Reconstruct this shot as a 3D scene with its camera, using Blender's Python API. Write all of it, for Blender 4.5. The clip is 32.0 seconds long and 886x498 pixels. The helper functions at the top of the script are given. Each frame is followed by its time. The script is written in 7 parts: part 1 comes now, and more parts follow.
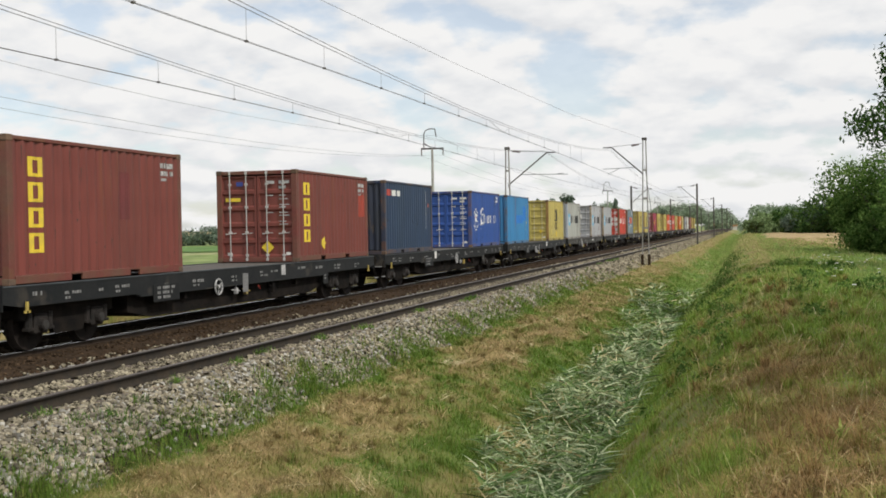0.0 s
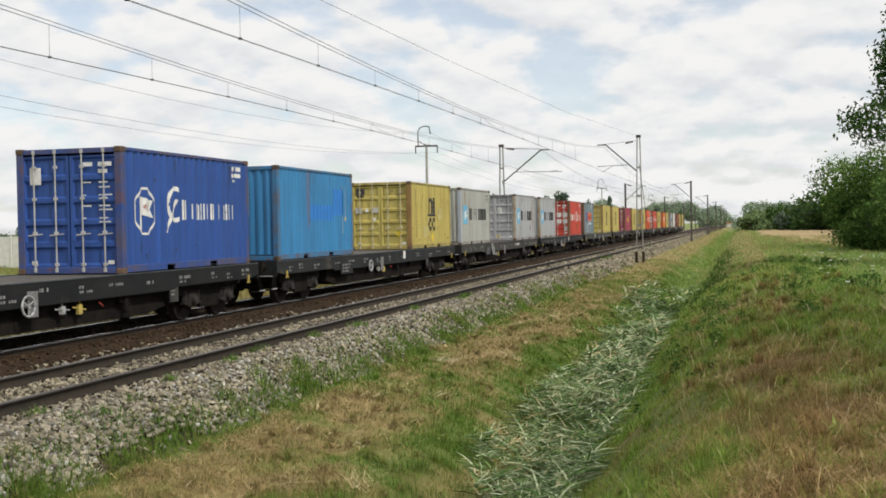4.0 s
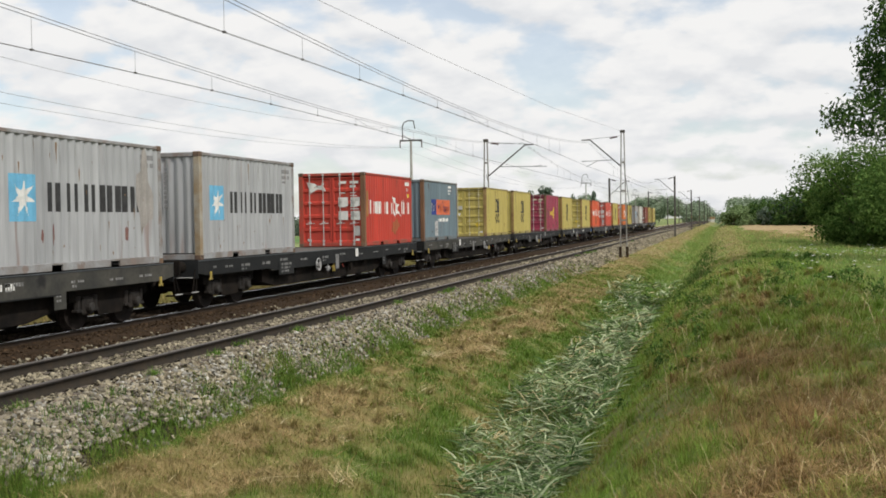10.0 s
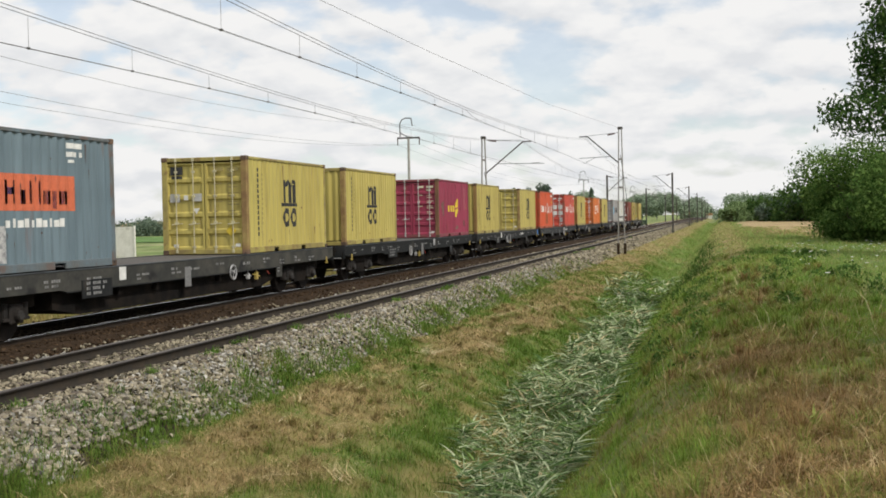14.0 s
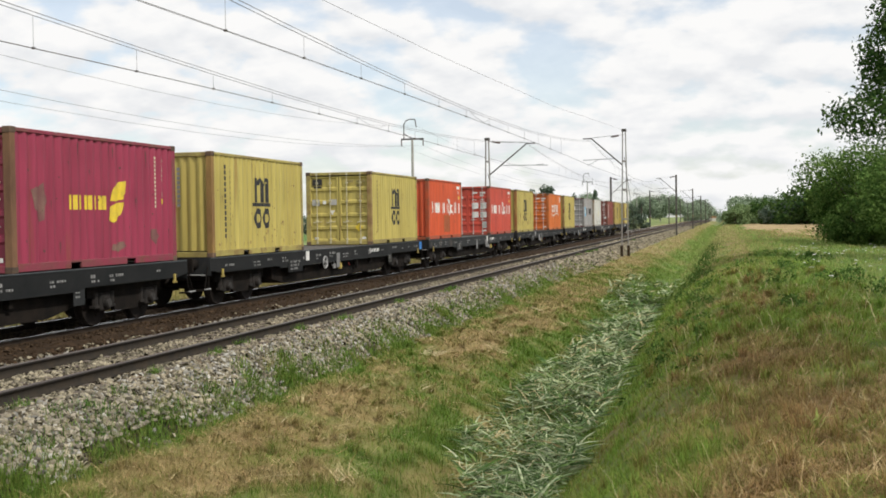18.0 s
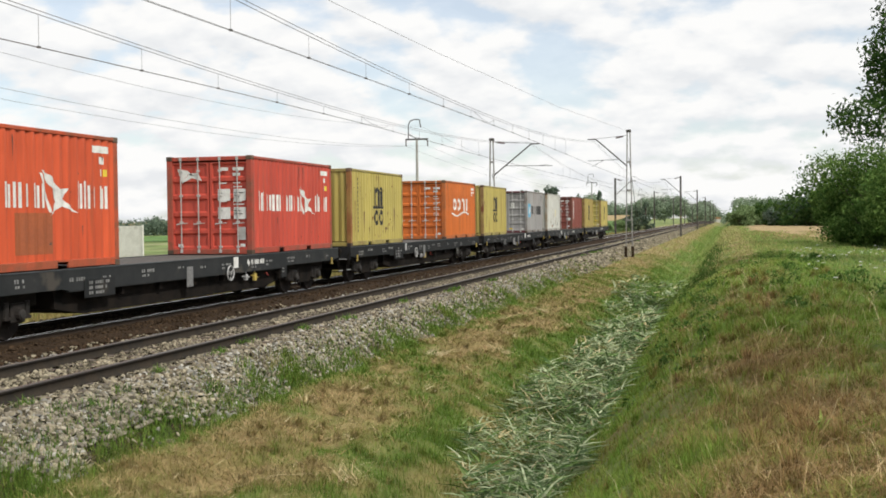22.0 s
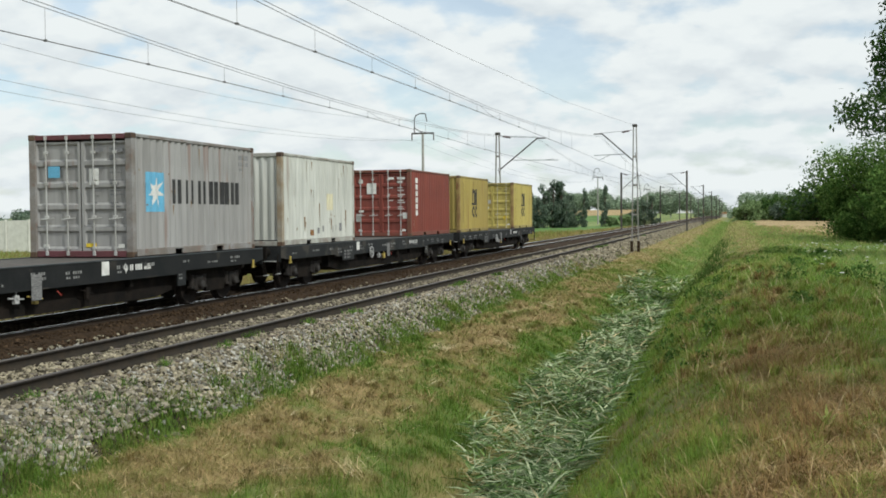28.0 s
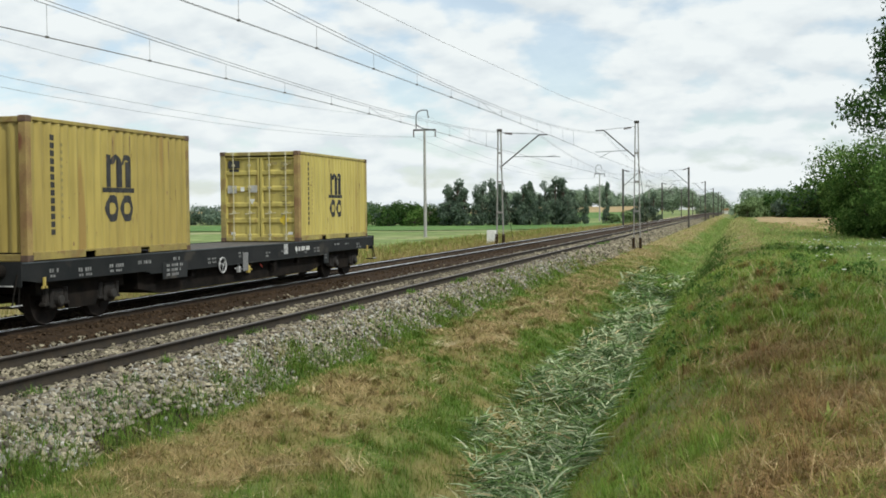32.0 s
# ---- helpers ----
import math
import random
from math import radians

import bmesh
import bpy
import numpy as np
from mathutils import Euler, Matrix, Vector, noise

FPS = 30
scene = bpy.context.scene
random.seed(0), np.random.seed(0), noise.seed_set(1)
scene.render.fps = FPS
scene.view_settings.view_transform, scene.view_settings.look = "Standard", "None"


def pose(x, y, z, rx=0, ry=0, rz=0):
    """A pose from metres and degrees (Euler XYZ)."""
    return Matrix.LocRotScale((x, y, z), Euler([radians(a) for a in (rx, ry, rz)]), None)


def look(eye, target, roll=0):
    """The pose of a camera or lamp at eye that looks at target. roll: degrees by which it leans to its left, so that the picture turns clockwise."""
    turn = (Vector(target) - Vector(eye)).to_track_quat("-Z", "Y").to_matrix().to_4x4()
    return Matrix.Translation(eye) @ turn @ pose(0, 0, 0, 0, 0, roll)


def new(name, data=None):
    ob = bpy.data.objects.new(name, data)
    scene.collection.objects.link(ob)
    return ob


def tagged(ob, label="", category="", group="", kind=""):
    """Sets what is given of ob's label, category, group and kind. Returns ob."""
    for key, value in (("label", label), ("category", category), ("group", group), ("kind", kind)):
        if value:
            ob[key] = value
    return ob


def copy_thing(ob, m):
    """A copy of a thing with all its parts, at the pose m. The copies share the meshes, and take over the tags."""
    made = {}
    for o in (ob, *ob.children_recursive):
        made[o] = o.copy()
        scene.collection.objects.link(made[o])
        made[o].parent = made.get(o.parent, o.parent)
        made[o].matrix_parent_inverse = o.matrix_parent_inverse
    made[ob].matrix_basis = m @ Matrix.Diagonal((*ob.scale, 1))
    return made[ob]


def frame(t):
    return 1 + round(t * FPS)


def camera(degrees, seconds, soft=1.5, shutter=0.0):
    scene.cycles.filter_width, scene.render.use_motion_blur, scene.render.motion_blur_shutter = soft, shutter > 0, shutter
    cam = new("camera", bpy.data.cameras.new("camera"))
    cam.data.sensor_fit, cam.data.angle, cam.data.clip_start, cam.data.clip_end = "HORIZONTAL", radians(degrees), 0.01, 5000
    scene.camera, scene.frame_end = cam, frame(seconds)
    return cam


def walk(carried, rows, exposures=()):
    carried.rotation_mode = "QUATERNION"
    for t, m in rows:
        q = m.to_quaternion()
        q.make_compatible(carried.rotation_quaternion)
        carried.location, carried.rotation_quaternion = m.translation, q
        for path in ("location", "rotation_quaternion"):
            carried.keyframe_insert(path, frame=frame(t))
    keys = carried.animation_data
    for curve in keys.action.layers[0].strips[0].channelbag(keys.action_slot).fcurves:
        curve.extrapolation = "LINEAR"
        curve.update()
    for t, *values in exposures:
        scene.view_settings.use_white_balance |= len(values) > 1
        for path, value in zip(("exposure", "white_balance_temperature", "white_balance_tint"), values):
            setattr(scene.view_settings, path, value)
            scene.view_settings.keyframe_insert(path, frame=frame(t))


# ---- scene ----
EYE = (0.0, 0.0, 2.042)  # rail heads lie at z = 0, the line runs along +y
cam = camera(43.1, 32.0, soft=1.75)


def aim(yaw, pitch, roll):
    return pose(*EYE, 90 + pitch, 0, yaw) @ pose(0, 0, 0, 0, 0, roll)


# seconds, degrees left of the track, degrees up, roll
AIM = [
    (0, 15.138, -1.003, -0.966), (0.5, 15.111, -1.024, -1.002), (1, 15.088, -1.049, -0.994),
    (1.5, 15.059, -1.057, -0.993), (2, 15.022, -1.075, -1.054), (2.5, 14.975, -1.073, -1.091),
    (3, 14.933, -1.081, -1.059), (3.5, 14.881, -1.113, -1.051), (5.5, 14.728, -1.200, -0.794),
    (6, 14.655, -1.248, -0.699), (6.5, 14.491, -1.294, -0.688), (7, 14.380, -1.336, -0.802),
    (7.5, 14.294, -1.324, -0.849), (8, 14.228, -1.300, -0.936), (8.5, 14.210, -1.289, -0.855),
    (9, 14.185, -1.324, -0.751), (9.5, 14.120, -1.378, -0.787), (10, 14.050, -1.429, -0.891),
    (10.5, 13.987, -1.500, -0.989), (11, 13.960, -1.575, -1.048), (11.5, 13.946, -1.618, -0.992),
    (12, 13.965, -1.615, -1.058), (12.5, 13.961, -1.567, -1.093), (13, 13.951, -1.573, -1.087),
    (13.5, 13.939, -1.584, -1.100), (14, 13.948, -1.568, -1.094), (14.5, 13.974, -1.516, -1.119),
    (16.5, 14.087, -1.497, -0.836), (17, 14.066, -1.518, -0.921), (17.5, 14.073, -1.511, -0.890),
    (18, 14.118, -1.496, -0.839), (18.5, 14.125, -1.487, -0.884), (19, 14.128, -1.471, -0.885),
    (19.5, 14.139, -1.443, -0.826), (20, 14.171, -1.433, -0.768), (20.5, 14.204, -1.485, -0.819),
    (21, 14.241, -1.510, -0.761), (21.5, 14.285, -1.505, -0.664), (22, 14.326, -1.482, -0.636),
    (22.5, 14.362, -1.507, -0.537), (23, 14.407, -1.536, -0.579), (23.5, 14.439, -1.558, -0.475),
    (24, 14.483, -1.585, -0.549), (24.5, 14.495, -1.602, -0.613), (25, 14.487, -1.617, -0.661),
    (25.5, 14.495, -1.663, -0.601), (27.5, 14.621, -1.774, -0.504), (28, 14.621, -1.774, -0.504),
    (28.5, 14.645, -1.774, -0.481), (29, 14.663, -1.779, -0.478), (29.5, 14.652, -1.779, -0.446),
    (30, 14.664, -1.774, -0.511), (30.5, 14.658, -1.791, -0.583), (31, 14.664, -1.817, -0.500),
    (31.5, 14.684, -1.882, -0.540), (32, 14.709, -1.947, -0.499),
]
walk(cam, [(t, aim(a, b, c)) for t, a, b, c in AIM], exposures=[(0, -0.08, 6500, 10), (14.5, -0.08, 6500, 10), (17.5, 0.0, 6500, 10), (19, 0.05, 6500, 10), (24, 0.05, 6500, 9), (27, -0.06, 6300, 6), (28, -0.10, 6200, 4), (30, -0.10, 6200, 4), (32, -0.05, 6200, 4)])

# ---- world and sun ----
SUN_UP, SUN_AZ = 45.0, 116.0  # elevation; compass angle from +y towards +x


def sky_world():
    w = bpy.data.worlds.new("sky")
    scene.world = w
    w.use_nodes = True
    nt = w.node_tree
    nt.nodes.clear()
    out = nt.nodes.new("ShaderNodeOutputWorld")
    bg = nt.nodes.new("ShaderNodeBackground")
    sky = nt.nodes.new("ShaderNodeTexSky")
    sky.sky_type, sky.sun_disc = "NISHITA", False
    sky.sun_elevation, sky.sun_rotation = radians(SUN_UP), radians(SUN_AZ)
    mul = nt.nodes.new("ShaderNodeVectorMath")
    mul.operation = "SCALE"
    mul.inputs["Scale"].default_value = 0.15
    nt.links.new(sky.outputs[0], mul.inputs[0])
    tc = nt.nodes.new("ShaderNodeTexCoord")
    # a layer of small cumulus: directions spread onto a plane that closes up towards the horizon
    sep = nt.nodes.new("ShaderNodeSeparateXYZ")
    nt.links.new(tc.outputs["Generated"], sep.inputs[0])

    def calc(op, a, b):
        n = nt.nodes.new("ShaderNodeMath")
        n.operation = op
        for sock, v in zip(n.inputs, (a, b)):
            if isinstance(v, (int, float)):
                sock.default_value = v
            else:
                nt.links.new(v, sock)
        return n.outputs[0]

    lift = calc("ADD", calc("ABSOLUTE", sep.outputs[2], 0), 0.36)
    flat = nt.nodes.new("ShaderNodeCombineXYZ")
    nt.links.new(calc("DIVIDE", sep.outputs[0], lift), flat.inputs[0])
    nt.links.new(calc("DIVIDE", sep.outputs[1], lift), flat.inputs[1])

    def noise_node(scale, detail, rough, shift=1.0, distort=0.2):
        mp = nt.nodes.new("ShaderNodeMapping")
        mp.inputs["Scale"].default_value = (shift, shift, 1.0)
        mp.inputs["Location"].default_value = (0.85, 0.35, 0.0)
        nt.links.new(flat.outputs[0], mp.inputs["Vector"])
        n = nt.nodes.new("ShaderNodeTexNoise")
        n.inputs["Scale"].default_value = scale
        n.inputs["Detail"].default_value = detail
        n.inputs["Roughness"].default_value = rough
        n.inputs["Distortion"].default_value = distort
        nt.links.new(mp.outputs[0], n.inputs["Vector"])
        return n.outputs["Fac"]

    def ramp(src, stops):
        r = nt.nodes.new("ShaderNodeValToRGB")
        r.color_ramp.elements[0].position, r.color_ramp.elements[0].color = stops[0][0], (*stops[0][1], 1)
        r.color_ramp.elements[1].position, r.color_ramp.elements[1].color = stops[-1][0], (*stops[-1][1], 1)
        for p, c in stops[1:-1]:
            e = r.color_ramp.elements.new(p)
            e.color = (*c, 1)
        nt.links.new(src, r.inputs[0])
        return r

    puff, puff_above = noise_node(6.2, 8, 0.5, 1.0, 0.0), noise_node(6.2, 8, 0.5, 0.978, 0.0)
    cover = ramp(calc("ADD", puff, calc("MULTIPLY", noise_node(1.6, 2, 0.5), 0.35)), [(0.54, (0.50, 0.50, 0.50)), (0.66, (1, 1, 1))])
    relief = calc("MULTIPLY_ADD", calc("SUBTRACT", puff, puff_above), 1.6)
    relief.node.inputs[2].default_value = 0.5
    shade = ramp(relief, [(0.30, (0.80, 0.815, 0.835)), (0.48, (0.89, 0.895, 0.90)), (0.62, (0.955, 0.95, 0.94))])
    mix = nt.nodes.new("ShaderNodeMix")
    mix.data_type = "RGBA"
    nt.links.new(cover.outputs[0], mix.inputs["Factor"])
    nt.links.new(mul.outputs[0], mix.inputs["A"])
    nt.links.new(shade.outputs[0], mix.inputs["B"])
    nt.links.new(mix.outputs["Result"], bg.inputs["Color"])
    bg.inputs["Strength"].default_value = 1.0
    nt.links.new(bg.outputs[0], out.inputs[0])


sky_world()
sun = new("sun", bpy.data.lights.new("sun", "SUN"))
sun.data.energy, sun.data.angle, sun.data.color = 3.1, radians(3.0), (1.0, 0.95, 0.87)
_e, _a = radians(SUN_UP), radians(SUN_AZ)
sun.matrix_world = look((0, 0, 40), (-math.cos(_e) * math.sin(_a), -math.cos(_e) * math.cos(_a), 40 - math.sin(_e)))

# ---- materials ----
def material(name, base, other=None, scale=3.0, rough=0.7, metal=0.0, bump=0.15, bump_scale=60.0, stain=None, stain_at=0.6,
             stain_scale=1.2, vary=0.0, island=0.0, stretch=(1, 1, 1), streak=(0.86, 1.1), spec=0.5):
    """Base colour drifting to other by noise, fine grain, stains with hard edges, and some spread between pieces."""
    m = bpy.data.materials.new(name)
    m.use_nodes = True
    nt = m.node_tree
    bsdf = nt.nodes["Principled BSDF"]
    bsdf.inputs["Roughness"].default_value, bsdf.inputs["Metallic"].default_value = rough, metal
    bsdf.inputs["Specular IOR Level"].default_value = spec
    other = other or tuple(c * 0.8 for c in base)
    tc = nt.nodes.new("ShaderNodeTexCoord")
    info = nt.nodes.new("ShaderNodeObjectInfo")
    mp = nt.nodes.new("ShaderNodeMapping")
    mp.inputs["Scale"].default_value = stretch
    nt.links.new(tc.outputs["Object"], mp.inputs["Vector"])
    w = nt.nodes.new("ShaderNodeMath")
    w.operation, w.inputs[1].default_value = "MULTIPLY", 37.0
    nt.links.new(info.outputs["Random"], w.inputs[0])

    def grain(sc, detail=5.0):
        n = nt.nodes.new("ShaderNodeTexNoise")
        n.noise_dimensions = "4D"
        n.inputs["Scale"].default_value, n.inputs["Detail"].default_value = sc, detail
        nt.links.new(mp.outputs[0], n.inputs["Vector"])
        nt.links.new(w.outputs[0], n.inputs["W"])
        return n.outputs["Fac"]

    def ranged(src, a, b):
        r = nt.nodes.new("ShaderNodeMapRange")
        r.inputs["From Min"].default_value, r.inputs["From Max"].default_value = a, b
        nt.links.new(src, r.inputs["Value"])
        return r.outputs["Result"]

    def blend(fac, a, b):
        x = nt.nodes.new("ShaderNodeMix")
        x.data_type = "RGBA"
        nt.links.new(fac, x.inputs["Factor"])
        for sock, v in (("A", a), ("B", b)):
            if isinstance(v, tuple):
                x.inputs[sock].default_value = (*v, 1)
            else:
                nt.links.new(v, x.inputs[sock])
        return x.outputs["Result"]

    col = blend(ranged(grain(scale), 0.35, 0.65), base, other)
    fine = blend(ranged(grain(scale * 9), 0.3, 0.7), (streak[0],) * 3, (streak[1],) * 3)
    mul = nt.nodes.new("ShaderNodeMix")
    mul.data_type, mul.blend_type = "RGBA", "MULTIPLY"
    mul.inputs["Factor"].default_value = 1.0
    nt.links.new(col, mul.inputs["A"])
    nt.links.new(fine, mul.inputs["B"])
    col = mul.outputs["Result"]
    if stain:
        col = blend(ranged(grain(stain_scale, 8), stain_at, stain_at + 0.05), col, stain)
    if vary or island:
        hsv = nt.nodes.new("ShaderNodeHueSaturation")
        src = info.outputs["Random"]
        if island:
            src = nt.nodes.new("ShaderNodeNewGeometry").outputs["Random Per Island"]
        mr = nt.nodes.new("ShaderNodeMapRange")
        amount = island or vary
        mr.inputs["To Min"].default_value, mr.inputs["To Max"].default_value = 1 - amount, 1 + amount
        nt.links.new(src, mr.inputs["Value"])
        nt.links.new(mr.outputs[0], hsv.inputs["Value"])
        nt.links.new(col, hsv.inputs["Color"])
        col = hsv.outputs["Color"]
    nt.links.new(col, bsdf.inputs["Base Color"])
    if bump:
        b = nt.nodes.new("ShaderNodeBump")
        b.inputs["Strength"].default_value, b.inputs["Distance"].default_value = bump, 0.02
        nt.links.new(grain(bump_scale, 3), b.inputs["Height"])
        nt.links.new(b.outputs[0], bsdf.inputs["Normal"])
    return m


def patchy(name, colours, scale=0.5, rough=0.95, island=0.25, translucent=0.0, gloss=0.15):
    """Plants and soil: three colours laid out in patches over the ground, broken by each blade's own shade."""
    m = bpy.data.materials.new(name)
    m.use_nodes = True
    nt = m.node_tree
    bsdf = nt.nodes["Principled BSDF"]
    bsdf.inputs["Roughness"].default_value = rough
    bsdf.inputs["Specular IOR Level"].default_value = gloss
    if gloss > 0.3:
        bsdf.inputs["Roughness"].default_value = 0.5
    tc = nt.nodes.new("ShaderNodeTexCoord")
    n = nt.nodes.new("ShaderNodeTexNoise")
    n.inputs["Scale"].default_value, n.inputs["Detail"].default_value, n.inputs["Roughness"].default_value = scale, 6, 0.6
    nt.links.new(tc.outputs["Object"], n.inputs["Vector"])
    geo = nt.nodes.new("ShaderNodeNewGeometry")
    add = nt.nodes.new("ShaderNodeMath")
    add.operation = "MULTIPLY_ADD"
    add.inputs[1].default_value, add.inputs[2].default_value = island, -island / 2
    nt.links.new(geo.outputs["Random Per Island"], add.inputs[0])
    tot = nt.nodes.new("ShaderNodeMath")
    tot.operation = "ADD"
    nt.links.new(n.outputs["Fac"], tot.inputs[0])
    nt.links.new(add.outputs[0], tot.inputs[1])
    r = nt.nodes.new("ShaderNodeValToRGB")
    r.color_ramp.elements[0].position, r.color_ramp.elements[0].color = 0.36, (*colours[0], 1)
    r.color_ramp.elements[1].position, r.color_ramp.elements[1].color = 0.64, (*colours[2], 1)
    r.color_ramp.elements.new(0.5).color = (*colours[1], 1)
    nt.links.new(tot.outputs[0], r.inputs[0])
    n2 = nt.nodes.new("ShaderNodeTexNoise")
    n2.inputs["Scale"].default_value, n2.inputs["Detail"].default_value = scale * 7, 5
    nt.links.new(tc.outputs["Object"], n2.inputs["Vector"])
    hsv = nt.nodes.new("ShaderNodeHueSaturation")
    mr = nt.nodes.new("ShaderNodeMapRange")
    mr.inputs["From Min"].default_value, mr.inputs["From Max"].default_value = 0.3, 0.7
    mr.inputs["To Min"].default_value, mr.inputs["To Max"].default_value = 0.55, 1.45
    nt.links.new(n2.outputs["Fac"], mr.inputs["Value"])
    nt.links.new(mr.outputs[0], hsv.inputs["Value"])
    nt.links.new(r.outputs[0], hsv.inputs["Color"])
    nt.links.new(hsv.outputs[0], bsdf.inputs["Base Color"])
    if translucent:
        tr = nt.nodes.new("ShaderNodeBsdfTranslucent")
        nt.links.new(hsv.outputs[0], tr.inputs["Color"])
        mx = nt.nodes.new("ShaderNodeMixShader")
        mx.inputs[0].default_value = translucent
        nt.links.new(bsdf.outputs[0], mx.inputs[1])
        nt.links.new(tr.outputs[0], mx.inputs[2])
        nt.links.new(mx.outputs[0], nt.nodes["Material Output"].inputs["Surface"])
    return m


def turf(name, colours, translucent=0.3, spread=0.42, floor_value=0.62):
    """Grass whose colour runs from dead to lush with the turf that it grows in; each blade has its own shade."""
    m = bpy.data.materials.new(name)
    m.use_nodes = True
    nt = m.node_tree
    bsdf = nt.nodes["Principled BSDF"]
    bsdf.inputs["Roughness"].default_value, bsdf.inputs["Specular IOR Level"].default_value = 0.8, 0.2
    at = nt.nodes.new("ShaderNodeAttribute")
    at.attribute_name = "lush"
    geo = nt.nodes.new("ShaderNodeNewGeometry")
    tc = nt.nodes.new("ShaderNodeTexCoord")

    def calc(op, a, b):
        n = nt.nodes.new("ShaderNodeMath")
        n.operation = op
        for sock, v in zip(n.inputs, (a, b)):
            if isinstance(v, float):
                sock.default_value = v
            else:
                nt.links.new(v, sock)
        return n.outputs[0]

    def grain(sc, detail):
        n = nt.nodes.new("ShaderNodeTexNoise")
        n.inputs["Scale"].default_value, n.inputs["Detail"].default_value, n.inputs["Roughness"].default_value = sc, detail, 0.65
        nt.links.new(tc.outputs["Object"], n.inputs["Vector"])
        return n.outputs["Fac"]
    own = calc("MULTIPLY", calc("SUBTRACT", geo.outputs["Random Per Island"], 0.5), spread)
    mottle = calc("MULTIPLY", calc("SUBTRACT", grain(2.6, 6.0), 0.5), 0.7)
    level = calc("ADD", at.outputs["Fac"], calc("ADD", own, mottle))
    r = nt.nodes.new("ShaderNodeValToRGB")
    r.color_ramp.elements[0].position, r.color_ramp.elements[0].color = 0.05, (*colours[0], 1)
    r.color_ramp.elements[1].position, r.color_ramp.elements[1].color = 0.95, (*colours[-1], 1)
    for k, c in enumerate(colours[1:-1]):
        r.color_ramp.elements.new(0.05 + 0.9 * (k + 1) / (len(colours) - 1)).color = (*c, 1)
    nt.links.new(level, r.inputs[0])
    hsv = nt.nodes.new("ShaderNodeHueSaturation")
    shade = nt.nodes.new("ShaderNodeMapRange")
    shade.inputs["From Min"].default_value, shade.inputs["From Max"].default_value = 0.3, 0.7
    shade.inputs["To Min"].default_value, shade.inputs["To Max"].default_value = floor_value, 1.3
    nt.links.new(calc("ADD", calc("MULTIPLY", grain(7.0, 4.0), 0.6), calc("MULTIPLY", calc("FRACT", calc("MULTIPLY", geo.outputs["Random Per Island"], 17.0), 0.0), 0.4)), shade.inputs["Value"])
    nt.links.new(shade.outputs[0], hsv.inputs["Value"])
    nt.links.new(r.outputs[0], hsv.inputs["Color"])
    nt.links.new(hsv.outputs[0], bsdf.inputs["Base Color"])
    if translucent:
        tr = nt.nodes.new("ShaderNodeBsdfTranslucent")
        nt.links.new(hsv.outputs[0], tr.inputs["Color"])
        mx = nt.nodes.new("ShaderNodeMixShader")
        mx.inputs[0].default_value = translucent
        nt.links.new(bsdf.outputs[0], mx.inputs[1])
        nt.links.new(tr.outputs[0], mx.inputs[2])
        nt.links.new(mx.outputs[0], nt.nodes["Material Output"].inputs["Surface"])
    return m


RUST = (0.16, 0.055, 0.022)
STRAW = patchy("straw", [(0.36, 0.29, 0.14), (0.47, 0.39, 0.21), (0.57, 0.50, 0.31)], scale=2.0)
REED = patchy("cut_reeds", [(0.075, 0.13, 0.045), (0.21, 0.285, 0.13), (0.42, 0.475, 0.29)], scale=2.0, island=0.6, translucent=0.2, gloss=0.3)
FRESH_REED = patchy("fresh_reeds", [(0.06, 0.12, 0.03), (0.11, 0.20, 0.05), (0.19, 0.28, 0.09)], scale=2.0, island=0.5, translucent=0.25, gloss=0.25)
VERGE_TURF = turf("verge_turf", [(0.32, 0.252, 0.112), (0.26, 0.222, 0.08), (0.185, 0.22, 0.046), (0.125, 0.222, 0.034)], spread=0.6)
BANK_TURF = turf("bank_turf", [(0.335, 0.215, 0.095), (0.295, 0.212, 0.08), (0.25, 0.282, 0.062), (0.18, 0.30, 0.046)], spread=0.6, translucent=0.35)
# Turf colours brightened for distance haze and against the blades' self-shading
FAR_TURF = turf("haze_lightened_turf", [(0.48, 0.385, 0.215), (0.42, 0.345, 0.17), (0.31, 0.34, 0.11), (0.20, 0.315, 0.075)], spread=0.5, translucent=0.4, floor_value=0.75)
VERGE_SOIL = turf("verge_litter", [(0.25, 0.192, 0.086), (0.20, 0.166, 0.063), (0.135, 0.145, 0.044), (0.09, 0.13, 0.031)], 0.0)
BANK_SOIL = turf("bank_litter", [(0.22, 0.14, 0.066), (0.185, 0.13, 0.055), (0.125, 0.132, 0.038), (0.08, 0.12, 0.028)], 0.0)
FIELD = patchy("field", [(0.13, 0.19, 0.055), (0.18, 0.23, 0.08), (0.27, 0.27, 0.13)], scale=0.05, island=0.0)
STONE = material("ballast_stone", (0.265, 0.235, 0.168), (0.16, 0.14, 0.098), scale=2.2, rough=0.95, bump=0.12, island=0.75, streak=(0.92, 1.05), spec=0.15)
COOL_STONE = material("pale_grey_stone", (0.36, 0.35, 0.31), (0.21, 0.20, 0.175), scale=3.0, rough=0.9, bump=0.12, island=0.6, streak=(0.92, 1.05), spec=0.2)
GRAVEL = material("tan_gravel", (0.25, 0.20, 0.14), (0.18, 0.14, 0.095), scale=4.0, rough=0.95, bump=0.2, island=0.5, spec=0.15)
BROWN_STONE = material("rusty_ballast", (0.070, 0.046, 0.028), (0.036, 0.025, 0.016), scale=3, rough=0.95, bump=0.3, island=0.45, spec=0.08)
BED = material("ballast_bed", (0.055, 0.036, 0.022), (0.030, 0.021, 0.014), scale=9, rough=0.95, bump=0.6, spec=0.08)
